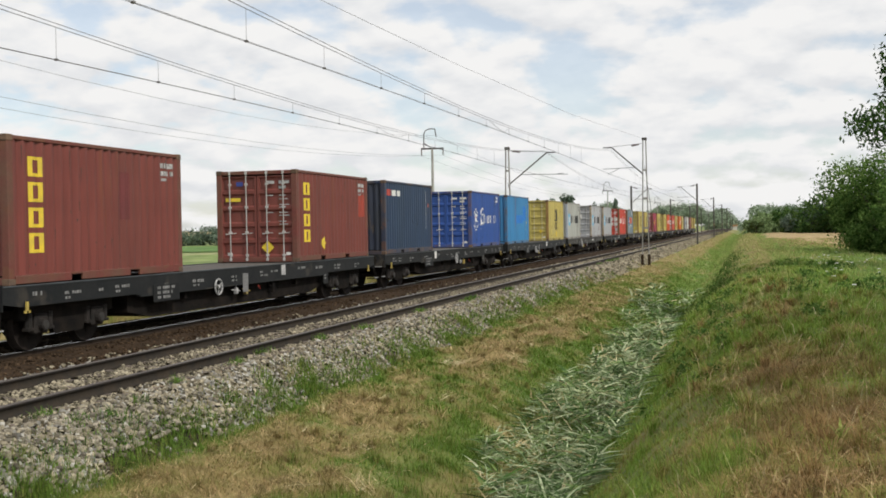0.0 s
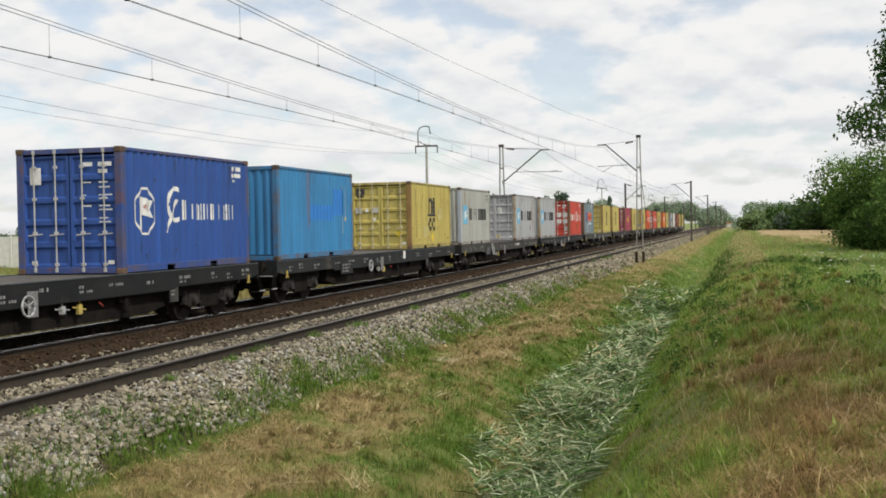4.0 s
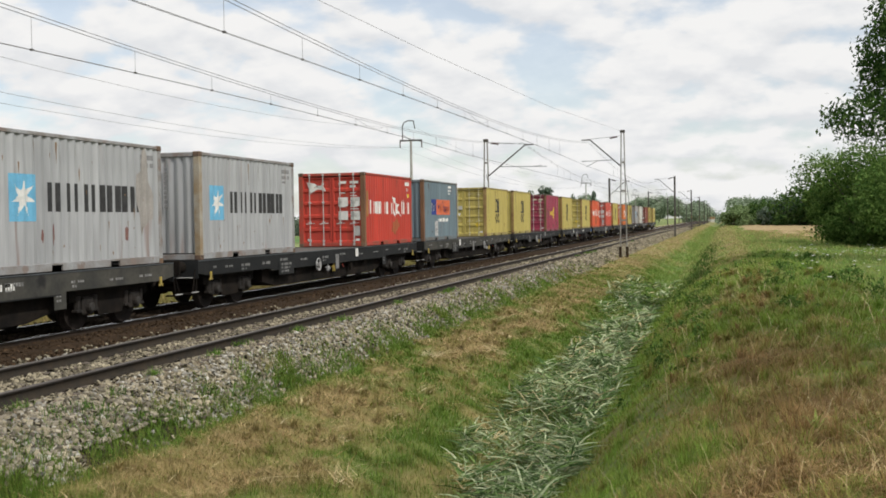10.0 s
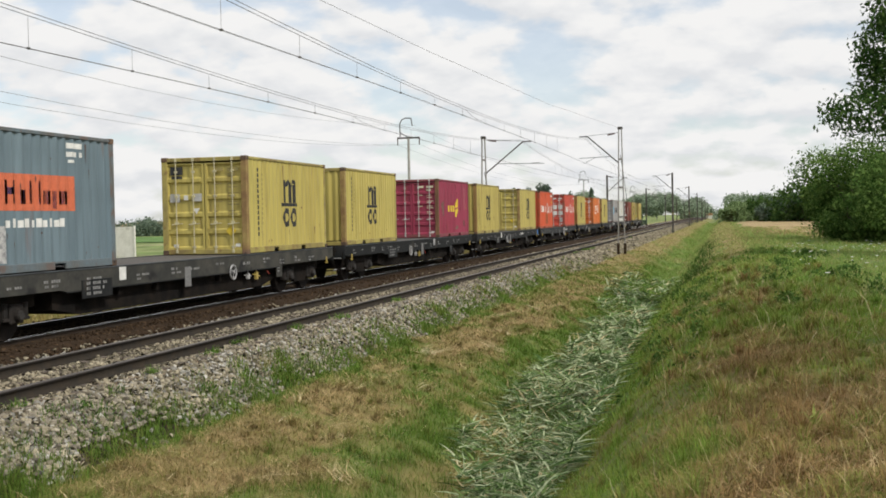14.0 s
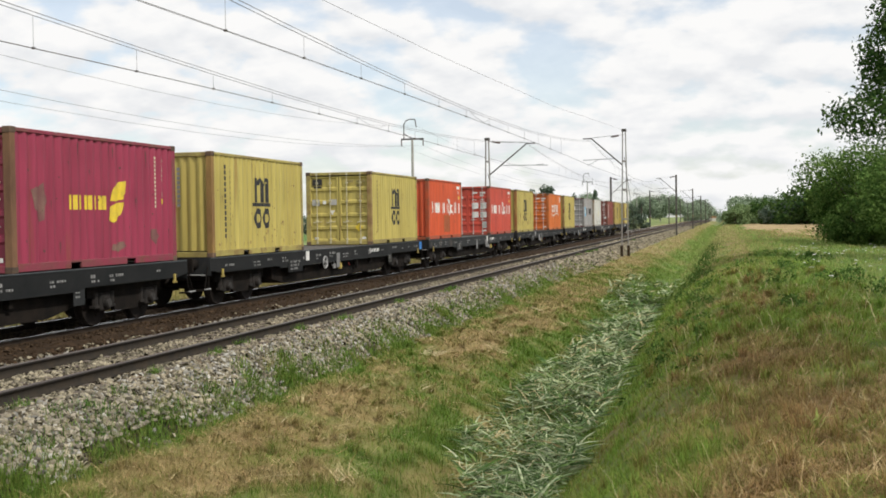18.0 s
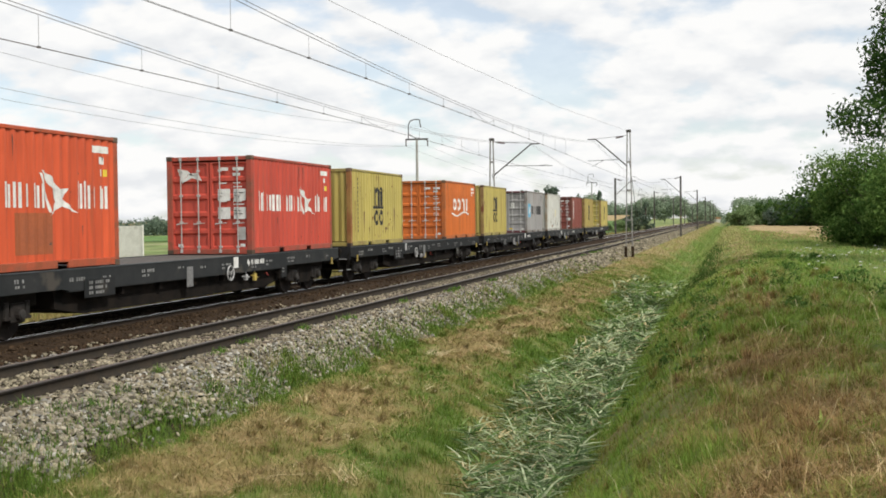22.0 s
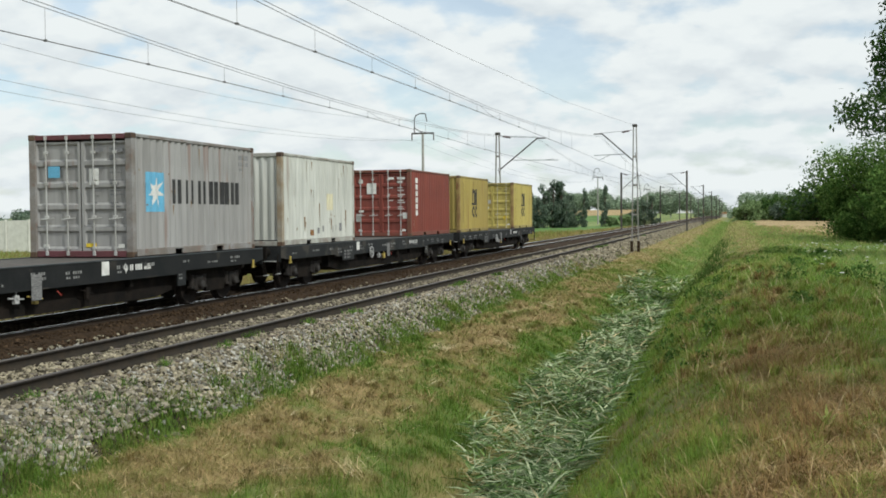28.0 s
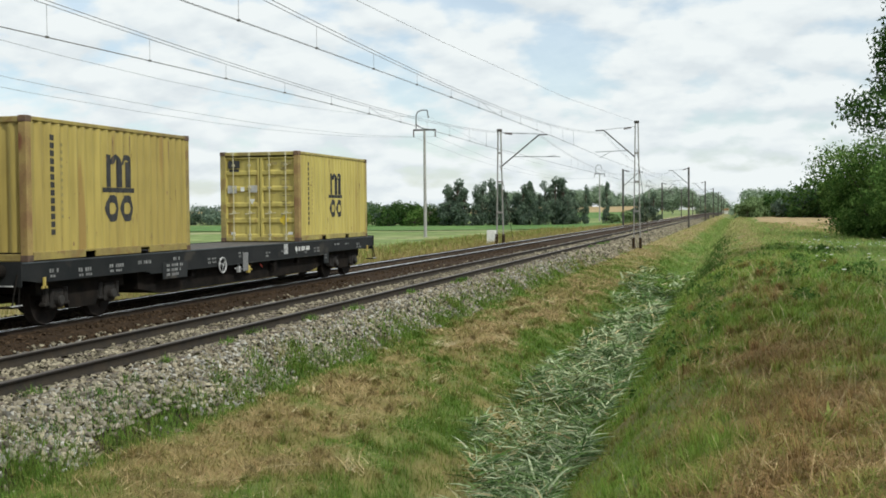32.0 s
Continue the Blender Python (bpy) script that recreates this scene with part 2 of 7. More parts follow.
# Bed darkened so that gaps between the loose stones look shaded
STONEBED = material("dark_gap_bed", (0.06, 0.05, 0.036), (0.03, 0.025, 0.018), scale=14, rough=0.95, bump=0.8, spec=0.08)
RAIL = material("rail_steel", (0.030, 0.027, 0.023), (0.044, 0.035, 0.026), scale=6, rough=0.9, bump=0.2, spec=0.1)
DULLHEAD = material("dull_rail_head", (0.15, 0.135, 0.12), (0.11, 0.095, 0.085), scale=2, rough=0.45, metal=0.6, bump=0.03, stretch=(1, 0.1, 1))
HEAD = material("polished_rail_head", (0.85, 0.85, 0.86), (0.75, 0.75, 0.75), scale=2, rough=0.14, metal=1.0, bump=0.03, stretch=(1, 0.1, 1))
# Dark brown web for the rails that carry the train
WEBDARK = material("dark_rail_web", (0.026, 0.021, 0.017), (0.042, 0.03, 0.022), scale=6, rough=0.9, bump=0.2, spec=0.1)
# Brown stone between the rails of the train's track
CRIB_STONE = material("brown_crib_ballast", (0.085, 0.062, 0.043), (0.05, 0.038, 0.028), scale=7, rough=0.9, bump=0.6, island=0.4, spec=0.1)
SLEEPER = material("weathered_sleeper", (0.15, 0.12, 0.095), (0.09, 0.07, 0.055), scale=3, rough=0.95, vary=0.2)
GALV = material("galvanised_steel", (0.52, 0.52, 0.51), (0.40, 0.39, 0.37), scale=4, rough=0.55, metal=0.3)
MASTGREY = material("mast_steel", (0.24, 0.24, 0.23), (0.30, 0.28, 0.25), scale=3, rough=0.7, metal=0.2)
DARKSTEEL = material("weathered_mast_steel", (0.055, 0.052, 0.048), (0.085, 0.075, 0.065), scale=3, rough=0.7, metal=0.2)
CONCRETE = material("pale_concrete", (0.66, 0.64, 0.60), (0.57, 0.55, 0.51), scale=2, rough=0.95, stain=(0.46, 0.44, 0.4), stain_at=0.66)
POLE = material("weathered_concrete_pole", (0.36, 0.35, 0.33), (0.29, 0.28, 0.265), scale=1.5, rough=0.95)
WIRE = material("wire", (0.13, 0.13, 0.128), (0.16, 0.15, 0.14), scale=3, rough=0.6, metal=0.4, bump=0)
INSUL = material("brown_insulator", (0.08, 0.03, 0.02), scale=5, rough=0.2, bump=0)
SILL = material("dark_wagon_paint", (0.0135, 0.0155, 0.0165), (0.023, 0.024, 0.0245), scale=1.5, rough=0.7, stain=(0.048, 0.043, 0.037), stain_at=0.60, vary=0.35, spec=0.2)
SILL_EDGE = material("rubbed_sill_edge", (0.055, 0.065, 0.072), (0.03, 0.034, 0.037), scale=3, rough=0.6, bump=0.05)
RAILSIDE = material("dark_rail_head_side", (0.022, 0.020, 0.019), (0.035, 0.028, 0.023), scale=6, rough=0.7, bump=0.1, spec=0.2)
UNDER = material("grimy_underframe", (0.009, 0.0085, 0.008), (0.020, 0.016, 0.013), scale=3, rough=0.9, bump=0.4, spec=0.08)
WHEEL = material("wheel_steel", (0.014, 0.012, 0.011), (0.026, 0.02, 0.017), scale=5, rough=0.8, metal=0.0, spec=0.15)
DECK = material("worn_deck_boards", (0.055, 0.05, 0.046), (0.10, 0.088, 0.075), scale=3, rough=0.95, stretch=(4, 1, 4))
SILL_WORN = material("dusty_wagon_paint", (0.075, 0.072, 0.062), (0.042, 0.043, 0.04), scale=1.8, rough=0.85, stain=(0.025, 0.025, 0.025), stain_at=0.58, spec=0.12)
MARK = material("white_stencil_paint", (0.50, 0.50, 0.49), (0.20, 0.20, 0.20), scale=14, rough=0.8, bump=0)
FRESH = material("white_paint", (0.75, 0.75, 0.72), (0.6, 0.6, 0.57), scale=6, rough=0.7, bump=0)
HOOK = material("yellow_hook_paint", (0.50, 0.38, 0.08), (0.36, 0.28, 0.09), scale=6, rough=0.6)
RED = material("red_paint", (0.45, 0.05, 0.035), (0.35, 0.06, 0.04), scale=6, rough=0.6)
BARK = material("bark", (0.10, 0.075, 0.055), (0.06, 0.045, 0.035), scale=5, rough=0.95, bump=0.6)
LEAF = patchy("leaves", [(0.03, 0.07, 0.018), (0.055, 0.11, 0.027), (0.095, 0.16, 0.042)], scale=0.6, island=0.5, translucent=0.25)
LEAF2 = patchy("light_leaves", [(0.055, 0.115, 0.024), (0.095, 0.17, 0.038), (0.15, 0.235, 0.06)], scale=0.6, island=0.5, translucent=0.25)
# Leaf colour lifted for distance and to offset shade from the taller trees
FAR_LEAF = patchy("lifted_bush_leaves", [(0.15, 0.22, 0.09), (0.19, 0.27, 0.115), (0.24, 0.32, 0.15)], scale=0.6, island=0.35, translucent=0.25)
MUD = patchy("ditch_mud", [(0.03, 0.04, 0.018), (0.05, 0.06, 0.028), (0.08, 0.085, 0.04)], scale=1.5, island=0.0)
# Needles paler and bluer than their own green: distance haze in the colour
PINE = patchy("haze_paled_needles", [(0.095, 0.135, 0.10), (0.135, 0.185, 0.13), (0.185, 0.235, 0.165)], scale=0.4, island=0.5, translucent=0.25)
CROP = patchy("young_crop", [(0.085, 0.165, 0.042), (0.10, 0.185, 0.05), (0.125, 0.20, 0.062)], scale=0.06, island=0.0)
# Leaf colour lightened and blued to stand for distance haze
HAZY = patchy("haze_tinted_leaves", [(0.165, 0.225, 0.15), (0.215, 0.28, 0.185), (0.265, 0.325, 0.225)], scale=0.3, island=0.25)
WHEAT = patchy("ripe_field", [(0.28, 0.205, 0.10), (0.34, 0.255, 0.13), (0.39, 0.30, 0.165)], scale=0.2, island=0.0)
PETAL = material("white_petals", (0.62, 0.62, 0.56), scale=5, rough=0.8, bump=0)


# ---- mesh helpers ----
def part(name, bm, mat, parent=None, label="", smooth=False):
    """Links a bmesh as one mesh object under a thing or a part."""
    if isinstance(bm, bpy.types.Mesh):
        me = bm
    else:
        me = bpy.data.meshes.new(name)
        bm.to_mesh(me)
        bm.free()
        if smooth:
            for p in me.polygons:
                p.use_smooth = True
        me.materials.append(mat)
    ob = new(name, me)
    if parent is not None:
        ob.parent = parent
    if mat is not None and me.materials[0] is not mat:
        ob.material_slots[0].link = "OBJECT"
        ob.material_slots[0].material = mat
    return tagged(ob, label=label)


def box(x0, x1, y0, y1, z0, z1, bevel=0.0, bm=None):
    bm = bm or bmesh.new()
    r = bmesh.ops.create_cube(bm, size=1.0)
    for v in r["verts"]:
        v.co = (x0 + (v.co.x + 0.5) * (x1 - x0), y0 + (v.co.y + 0.5) * (y1 - y0), z0 + (v.co.z + 0.5) * (z1 - z0))
    if bevel:
        bmesh.ops.bevel(bm, geom=[e for e in bm.edges if all(v in r["verts"] for v in e.verts)], offset=bevel, segments=1, affect="EDGES")
    return bm


def rod(a, b, r0, r1=None, seg=8, bm=None):
    """A round bar from a to b."""
    bm = bm or bmesh.new()
    a, b = Vector(a), Vector(b)
    m = Matrix.Translation((a + b) / 2) @ (b - a).to_track_quat("Z", "Y").to_matrix().to_4x4()
    bmesh.ops.create_cone(bm, cap_ends=True, segments=seg, radius1=r0, radius2=r0 if r1 is None else r1, depth=(b - a).length, matrix=m)
    return bm


def beads(a, b, n, r0, r1):
    """An insulator: one turned body with n skirts, from a to b."""
    a, b = Vector(a), Vector(b)
    m = Matrix.Translation(a) @ (b - a).to_track_quat("Z", "Y").to_matrix().to_4x4()
    step, bm, prev = (b - a).length / n, bmesh.new(), None
    prof = [(r, (k + u) * step) for k in range(n) for u, r in ((0.0, r1), (0.15, r0), (0.4, r0 * 0.8), (0.9, r1))]
    for r, z in prof:
        ring = [bm.verts.new(m @ Vector((r * math.cos(q * math.pi / 5), r * math.sin(q * math.pi / 5), z))) for q in range(10)]
        if prev:
            for q in range(10):
                bm.faces.new((prev[q], prev[(q + 1) % 10], ring[(q + 1) % 10], ring[q]))
        else:
            bm.faces.new(ring[::-1])
        prev = ring
    bm.faces.new(prev)
    return bm


def raw_mesh(name, verts, faces, mat, smooth=False, lush_of=None):
    """A mesh from numpy arrays: vertices (n, 3) and faces (m, 3 or 4); lush_of: how green the turf is at each vertex."""
    me = bpy.data.meshes.new(name)
    k = faces.shape[1]
    me.vertices.add(len(verts))
    me.vertices.foreach_set("co", np.ascontiguousarray(verts, dtype=np.float32).ravel())
    me.loops.add(faces.size)
    me.loops.foreach_set("vertex_index", np.ascontiguousarray(faces, dtype=np.int32).ravel())
    me.polygons.add(len(faces))
    me.polygons.foreach_set("loop_start", np.arange(0, faces.size, k, dtype=np.int32))
    me.update(calc_edges=True)
    me.materials.append(mat)
    if smooth:
        me.polygons.foreach_set("use_smooth", np.ones(len(faces), dtype=bool))
    if lush_of is not None:
        me.attributes.new("lush", "FLOAT", "POINT").data.foreach_set("value", np.ascontiguousarray(lush_of, dtype=np.float32))
    return me


def sweep_wire(name, pts, r, mat, parent=None):
    cu = bpy.data.curves.new(name, "CURVE")
    cu.dimensions, cu.bevel_depth, cu.bevel_resolution, cu.use_fill_caps = "3D", r, 1, True
    sp = cu.splines.new("POLY")
    sp.points.add(len(pts) - 1)
    for p, c in zip(sp.points, pts):
        p.co = (*c, 1)
    cu.materials.append(mat)
    ob = new(name, cu)
    if parent is not None:
        ob.parent = parent
    return ob

# ---- the ground ----
NEAR, FAR = -9.45, -13.275  # centre lines of the two tracks
PROFILE = [(-3000, -1.6), (-200, -1.5), (-60, -1.3), (-30, -1.2), (-24, -1.05), (-19, -0.75), (-16.6, -0.5), (-15.9, -0.62), (-7.2, -0.8), (-6.4, -0.84),
           (-5.0, -1.02), (-4.4, -1.25), (-3.8, -1.6), (-3.1, -1.72), (-2.4, -1.62), (-1.7, -1.08), (-0.9, -0.38), (-0.2, 0.12),
           (0.5, 0.33), (1.4, 0.42), (3, 0.40), (8, 0.30), (30, 0.2), (200, 0.0), (3000, -1.0)]


def ground_z(x, y):
    """Height of the turf; works on arrays."""
    x, y = np.asarray(x, float), np.asarray(y, float)
    px, pz = [a for a, _ in PROFILE], [b for _, b in PROFILE]
    lumps = 0.06 * np.sin(x * 2.3 + np.sin(y * 0.9) * 1.5) * np.sin(y * 1.1 + 0.6) + 0.045 * np.sin(x * 5.1 + y * 2.7 + np.sin(y * 3.1)) * np.sin(y * 3.7 - x * 2.2)
    rough = np.clip((x + 7.2) / 0.8, 0, 1) + np.clip((-16.5 - x) / 2, 0, 1)
    return np.interp(x, px, pz) + lumps * rough * np.clip(1.5 - np.abs(y) / 200, 0, 1)


def wander(x, y, size, seed):
    """Smooth noise between -1 and 1 over the plan, with lumps about size metres across."""
    u, v = np.asarray(x, float) / size + 31.7 * seed, np.asarray(y, float) / size - 17.3 * seed
    i, j = np.floor(u), np.floor(v)
    a, b = u - i, v - j
    a, b = a * a * (3 - 2 * a), b * b * (3 - 2 * b)

    def lattice(p, q):
        h = np.sin(p * 127.1 + q * 311.7 + seed * 74.7) * 43758.5453
        return 2 * (h - np.floor(h)) - 1
    return (lattice(i, j) * (1 - a) + lattice(i + 1, j) * a) * (1 - b) + (lattice(i, j + 1) * (1 - a) + lattice(i + 1, j + 1) * a) * b


# patches of the turf: x, y, half widths, and how much greener (+) or deader (-) they are
PATCHES = [(-6.0, 13.2, 0.9, 2.0, -0.26), (-5.9, 17.2, 0.9, 1.6, -0.22), (-5.6, 25.0, 0.8, 3.0, -0.2), (-5.0, 13.5, 0.5, 1.2, -0.2), (-5.2, 31.0, 0.9, 4.0, -0.2),
           (-5.0, 20.6, 0.6, 2.0, 0.36), (-4.7, 15.6, 0.55, 1.8, 0.42), (-4.7, 27.0, 0.6, 3.0, 0.34), (-6.6, 21.0, 0.6, 2.4, 0.3), (-6.6, 29.0, 0.5, 3.0, 0.22), (-3.6, 65.0, 0.8, 6.0, 0.45),
           (-5.4, 19.0, 0.5, 1.3, 0.4), (-5.1, 14.0, 0.35, 0.9, 0.35), (-4.4, 30.0, 0.5, 4.0, 0.3), (-0.45, 18.0, 0.45, 1.8, 0.35), (-1.4, 25.0, 0.4, 2.5, 0.25), (-0.9, 11.6, 0.45, 1.6, 0.25), (0.7, 15.5, 0.6, 2.2, -0.26), (0.5, 10.2, 0.5, 2.0, -0.14),
           (1.5, 14.6, 0.5, 1.4, 0.45), (1.3, 12.2, 0.35, 0.8, 0.4), (0.9, 17.5, 0.7, 2.4, 0.38), (0.2, 9.3, 0.7, 0.8, 0.12), (0.6, 11.3, 0.8, 1.6, -0.16), (0.3, 15.2, 0.5, 2.4, -0.14)]


def lush(x, y):
    """How green the turf is: 0 dead straw, 1 lush."""
    x, y = np.asarray(x, float), np.asarray(y, float)
    far = np.clip((y - 30) / 25, 0, 1)
    verge = 0.43 + 0.32 * np.exp(-((x + 7.2) / 0.42) ** 2) * (1 - 0.5 * far) + 0.22 * np.exp(-((x + 4.35) / 0.45) ** 2) * (1 - 0.5 * far) - 0.04 * far + 0.2 * far * wander(x, y * 0.3, 1.6, 8) + 0.34 * far * np.clip((x + 5.0) / 1.2, 0, 1)
    slope = np.interp(x, [-2.6, -1.6, -0.9, -0.3, 0.4, 1.6, 3.0, 6.0], [0.74, 0.80, 0.74, 0.54, 0.42, 0.46, 0.58, 0.66])
    top = np.interp(x, [-2.4, -1.7, -1.0, 0.0, 1.4, 2.4, 5.0], [0.72, 0.74, 0.70, 0.68, 0.74, 0.88, 0.9])
    crest = np.interp(x, [-2.2, -1.6, -0.6, 0.8, 1.6, 3.0], [0.66, 0.62, 0.54, 0.54, 0.72, 0.84])
    bank = slope + (top - slope) * np.clip((y - 14) / 6, 0, 1)
    bank = bank + (crest - bank) * np.clip((y - 34) / 20, 0, 1)
    out = np.where(x < -2.9, verge, bank)
    out = np.where(x < -15, 0.26 + 0.2 * np.clip((-18 - x) / 6, 0, 1), out)
    for px, py, rx, ry, k in PATCHES:
        out = out + 0.65 * k * np.exp(-((x - px) / rx) ** 2 - ((y - py) / ry) ** 2)
    return np.clip(out + 0.22 * wander(x, y * 0.75, 0.7, 3) + 0.22 * wander(x, y, 0.28, 5), 0, 1)


def build_ground():
    xs = np.unique(np.concatenate([np.arange(-8, 4, 0.14), np.arange(4, 6, 0.25), np.arange(6, 30, 1.5), np.arange(-40, -8, 0.8), [-3000, -1200, -500, -250, -120, -80, -60, -50],
                                   [35, 45, 60, 90, 150, 300, 800, 3000]]))
    ys = np.unique(np.concatenate([np.arange(-20, 6, 0.8), np.arange(6, 34, 0.28), np.arange(34, 60, 0.5), np.arange(60, 160, 2), [170, 190, 220, 260, 320, 400, 550, 800, 1200, 2000, 4000], [-30, -60, -150, -500, -2000]]))
    X, Y = np.meshgrid(xs, ys)
    V = np.stack([X, Y, ground_z(X, Y)], -1).reshape(-1, 3)
    n = len(xs)
    i = (np.arange(len(ys) - 1)[:, None] * n + np.arange(n - 1)[None]).ravel()
    F = np.stack([i, i + 1, i + n + 1, i + n], -1)
    me = raw_mesh("ground", V, F, VERGE_SOIL, True, lush(V[:, 0], V[:, 1]))
    for other in (FIELD, MUD, BANK_SOIL):
        me.materials.append(other)
    cx, cy = V[F].mean(1)[:, 0], V[F].mean(1)[:, 1]
    ditch = (cx > -3.2) & (cx < -2.1) & (cy < 50) & (cy > 9)
    me.polygons.foreach_set("material_index", np.where(cx < -24, 1, np.where(ditch, 2, np.where(cx > -2.9, 3, 0))).astype(np.int32))
    tagged(new("ground", me), "uneven turf with a ditch beside the railway", "ground", kind="structure")
    # the ripe field beyond the bank; its near edge runs askew
    xs, us = np.linspace(2.0, 26, 26), np.linspace(0, 1, 12)
    X, U = np.meshgrid(xs, us)
    Y = (118 - 9.2 * (X - 1)).clip(72, 130) * (1 - U) + 300 * U
    V = np.stack([X, Y, ground_z(X, Y) + 0.12 * np.minimum(1, U * 8) * np.clip((X - 2.0) / 3, 0, 1) + 0.03 * np.sin(X * 3.7) * np.sin(Y * 0.5)], -1).reshape(-1, 3)
    n = len(xs)
    i = (np.arange(len(us) - 1)[:, None] * n + np.arange(n - 1)[None]).ravel()
    tagged(new("grain_field", raw_mesh("grain_field", V, np.stack([i, i + 1, i + n + 1, i + n], -1), WHEAT, True)),
           "ripe yellow grain standing behind the bank", "field", kind="stuff")
    # a green strip before the pines, and beyond them a slope: green below, ripe above
    for x0, x1, y0, y1, z0, z1, m, nm, label in ((-330, -21, 182, 262, 0.10, 0.10, CROP, "green_crop_strip", "bright green young crop in the field beyond the railway"),
                                                 (-330, -40, 420, 512, 0.10, 2.1, CROP, "green_slope", "green crop on a rising slope beyond the pines"),
                                                 (-330, -50, 512, 612, 2.1, 4.9, WHEAT, "pale_crop_slope", "pale ripe grain on a rising slope")):
        xs, ys = np.linspace(x0, x1, 20), np.linspace(y0, y1, 6)
        X, Y = np.meshgrid(xs, ys)
        V = np.stack([X, Y, ground_z(X, Y) + z0 + (z1 - z0) * (Y - y0) / (y1 - y0)], -1).reshape(-1, 3)
        n = len(xs)
        i = (np.arange(len(ys) - 1)[:, None] * n + np.arange(n - 1)[None]).ravel()
        tagged(new(nm, raw_mesh(nm, V, np.stack([i, i + 1, i + n + 1, i + n], -1), m, True)), label, "field", kind="stuff")


build_ground()


# ---- tracks ----
Y0, Y1 = -290.0, 620.0


def ballast_bed():
    prof = [(-15.75, -0.66), (-15.05, -0.13), (FAR - 0.76, -0.11), (FAR + 0.76, -0.11), (-11.75, -0.14), (-11.36, -0.29), (-11.1, -0.23), (-10.55, -0.22), (-8.35, -0.215), (-8.05, -0.21), (-7.75, -0.36), (-7.14, -0.84)]
    bm = bmesh.new()
    ys = list(np.arange(Y0, -20, 10)) + list(np.arange(-20, 60, 0.5)) + list(np.linspace(60, Y1, 60))
    prev = None
    for y in ys:
        row = [bm.verts.new((x, y, z + 0.02 * math.sin(7 * x + 3 * y) * math.sin(2.3 * y))) for x, z in prof]
        if prev:
            for a in range(len(prof) - 1):
                bm.faces.new((prev[a], prev[a + 1], row[a + 1], row[a]))
        prev = row
    me = bpy.data.meshes.new("ballast_bed")
    bm.to_mesh(me)
    bm.free()
    me.materials.append(BED)
    me.materials.append(STONEBED)
    me.materials.append(CRIB_STONE)
    for p in me.polygons:
        p.use_smooth, p.material_index = True, 2 if abs(p.center.x - FAR) < 0.8 else int(-10.6 < p.center.x < -8.36 or p.center.x > -8.05)
    tagged(new("ballast_bed", me), "packed stone bed under the two tracks", "ballast", kind="structure")


def rail_mesh(head, web):
    # section: foot, web, head; the head's running face is bright
    sec = [(-0.075, -0.172), (0.075, -0.172), (0.075, -0.160), (0.012, -0.142), (0.009, -0.05), (0.036, -0.036), (0.036, -0.012), (0.026, 0.0),
           (-0.026, 0.0), (-0.036, -0.012), (-0.036, -0.036), (-0.009, -0.05), (-0.012, -0.142), (-0.075, -0.160)]
    n = len(sec)
    V = np.array([(x, y, z) for y in (Y0, Y1) for x, z in sec])
    F = np.array([(k, (k + 1) % n, n + (k + 1) % n, n + k) for k in range(n)])
    me = raw_mesh("rail", V, F, web)
    me.materials.append(head)
    me.materials.append(RAILSIDE)
    me.polygons.foreach_set("material_index", np.array([1 if k in (6, 7) else 2 if k in (4, 5, 8, 9, 10) else 0 for k in range(n)], dtype=np.int32))
    return me


def track(x, label, head, web, sunk=0.0):
    root = tagged(new("railway_track"), label, "railway track", "parallel tracks", "structure")
    root.location = (x, 0, 0)
    me = rail_mesh(head, web)
    for s in (-1, 1):
        ob = part("rail", me, None, root)
        ob.location.x = s * 0.7535
    bm = bmesh.new()
    V = [(-1.25, -0.13, -0.30), (1.25, -0.13, -0.30), (1.25, 0.13, -0.30), (-1.25, 0.13, -0.30),
         (-1.25, -0.09, -0.165), (1.25, -0.09, -0.165), (1.25, 0.09, -0.165), (-1.25, 0.09, -0.165)]
    vs = [bm.verts.new(v) for v in V]
    for f in ((3, 2, 1, 0), (4, 5, 6, 7), (0, 1, 5, 4), (1, 2, 6, 5), (2, 3, 7, 6), (3, 0, 4, 7)):
        bm.faces.new([vs[k] for k in f])
    first = part("sleeper", bm, SLEEPER, root)
    first.location = (0, 6.0, -sunk)
    for k in range(1, 145):
        o = part("sleeper", first.data, None, root)
        o.location = (0, 6.0 + 0.6 * k, -sunk)
    # the sleepers behind and far beyond, too many to count
    ys = np.concatenate([np.arange(6.0 - 0.6, Y0 + 1, -0.6), np.arange(6.0 + 0.6 * 145, 330, 0.6)])
    base = np.array([(0, 0, -sunk)]) + np.array(V)
    P = (base[None] + np.stack([0 * ys, ys, 0 * ys], -1)[:, None]).reshape(-1, 3)
    quads = np.array([(4, 5, 6, 7), (0, 1, 5, 4), (1, 2, 6, 5), (2, 3, 7, 6), (3, 0, 4, 7)])
    F = (quads[None] + 8 * np.arange(len(ys))[:, None, None]).reshape(-1, 4)
    tagged(part("sleeper_rows", raw_mesh("sleeper_rows", P, F, SLEEPER), None, root), kind="stuff")
    return root


ballast_bed()
track(NEAR, "plain steel track on pale ballast, unused by the train", DULLHEAD, RAIL)
track(FAR, "steel track on rust-brown ballast carrying the train", HEAD, WEBDARK, 0.03)


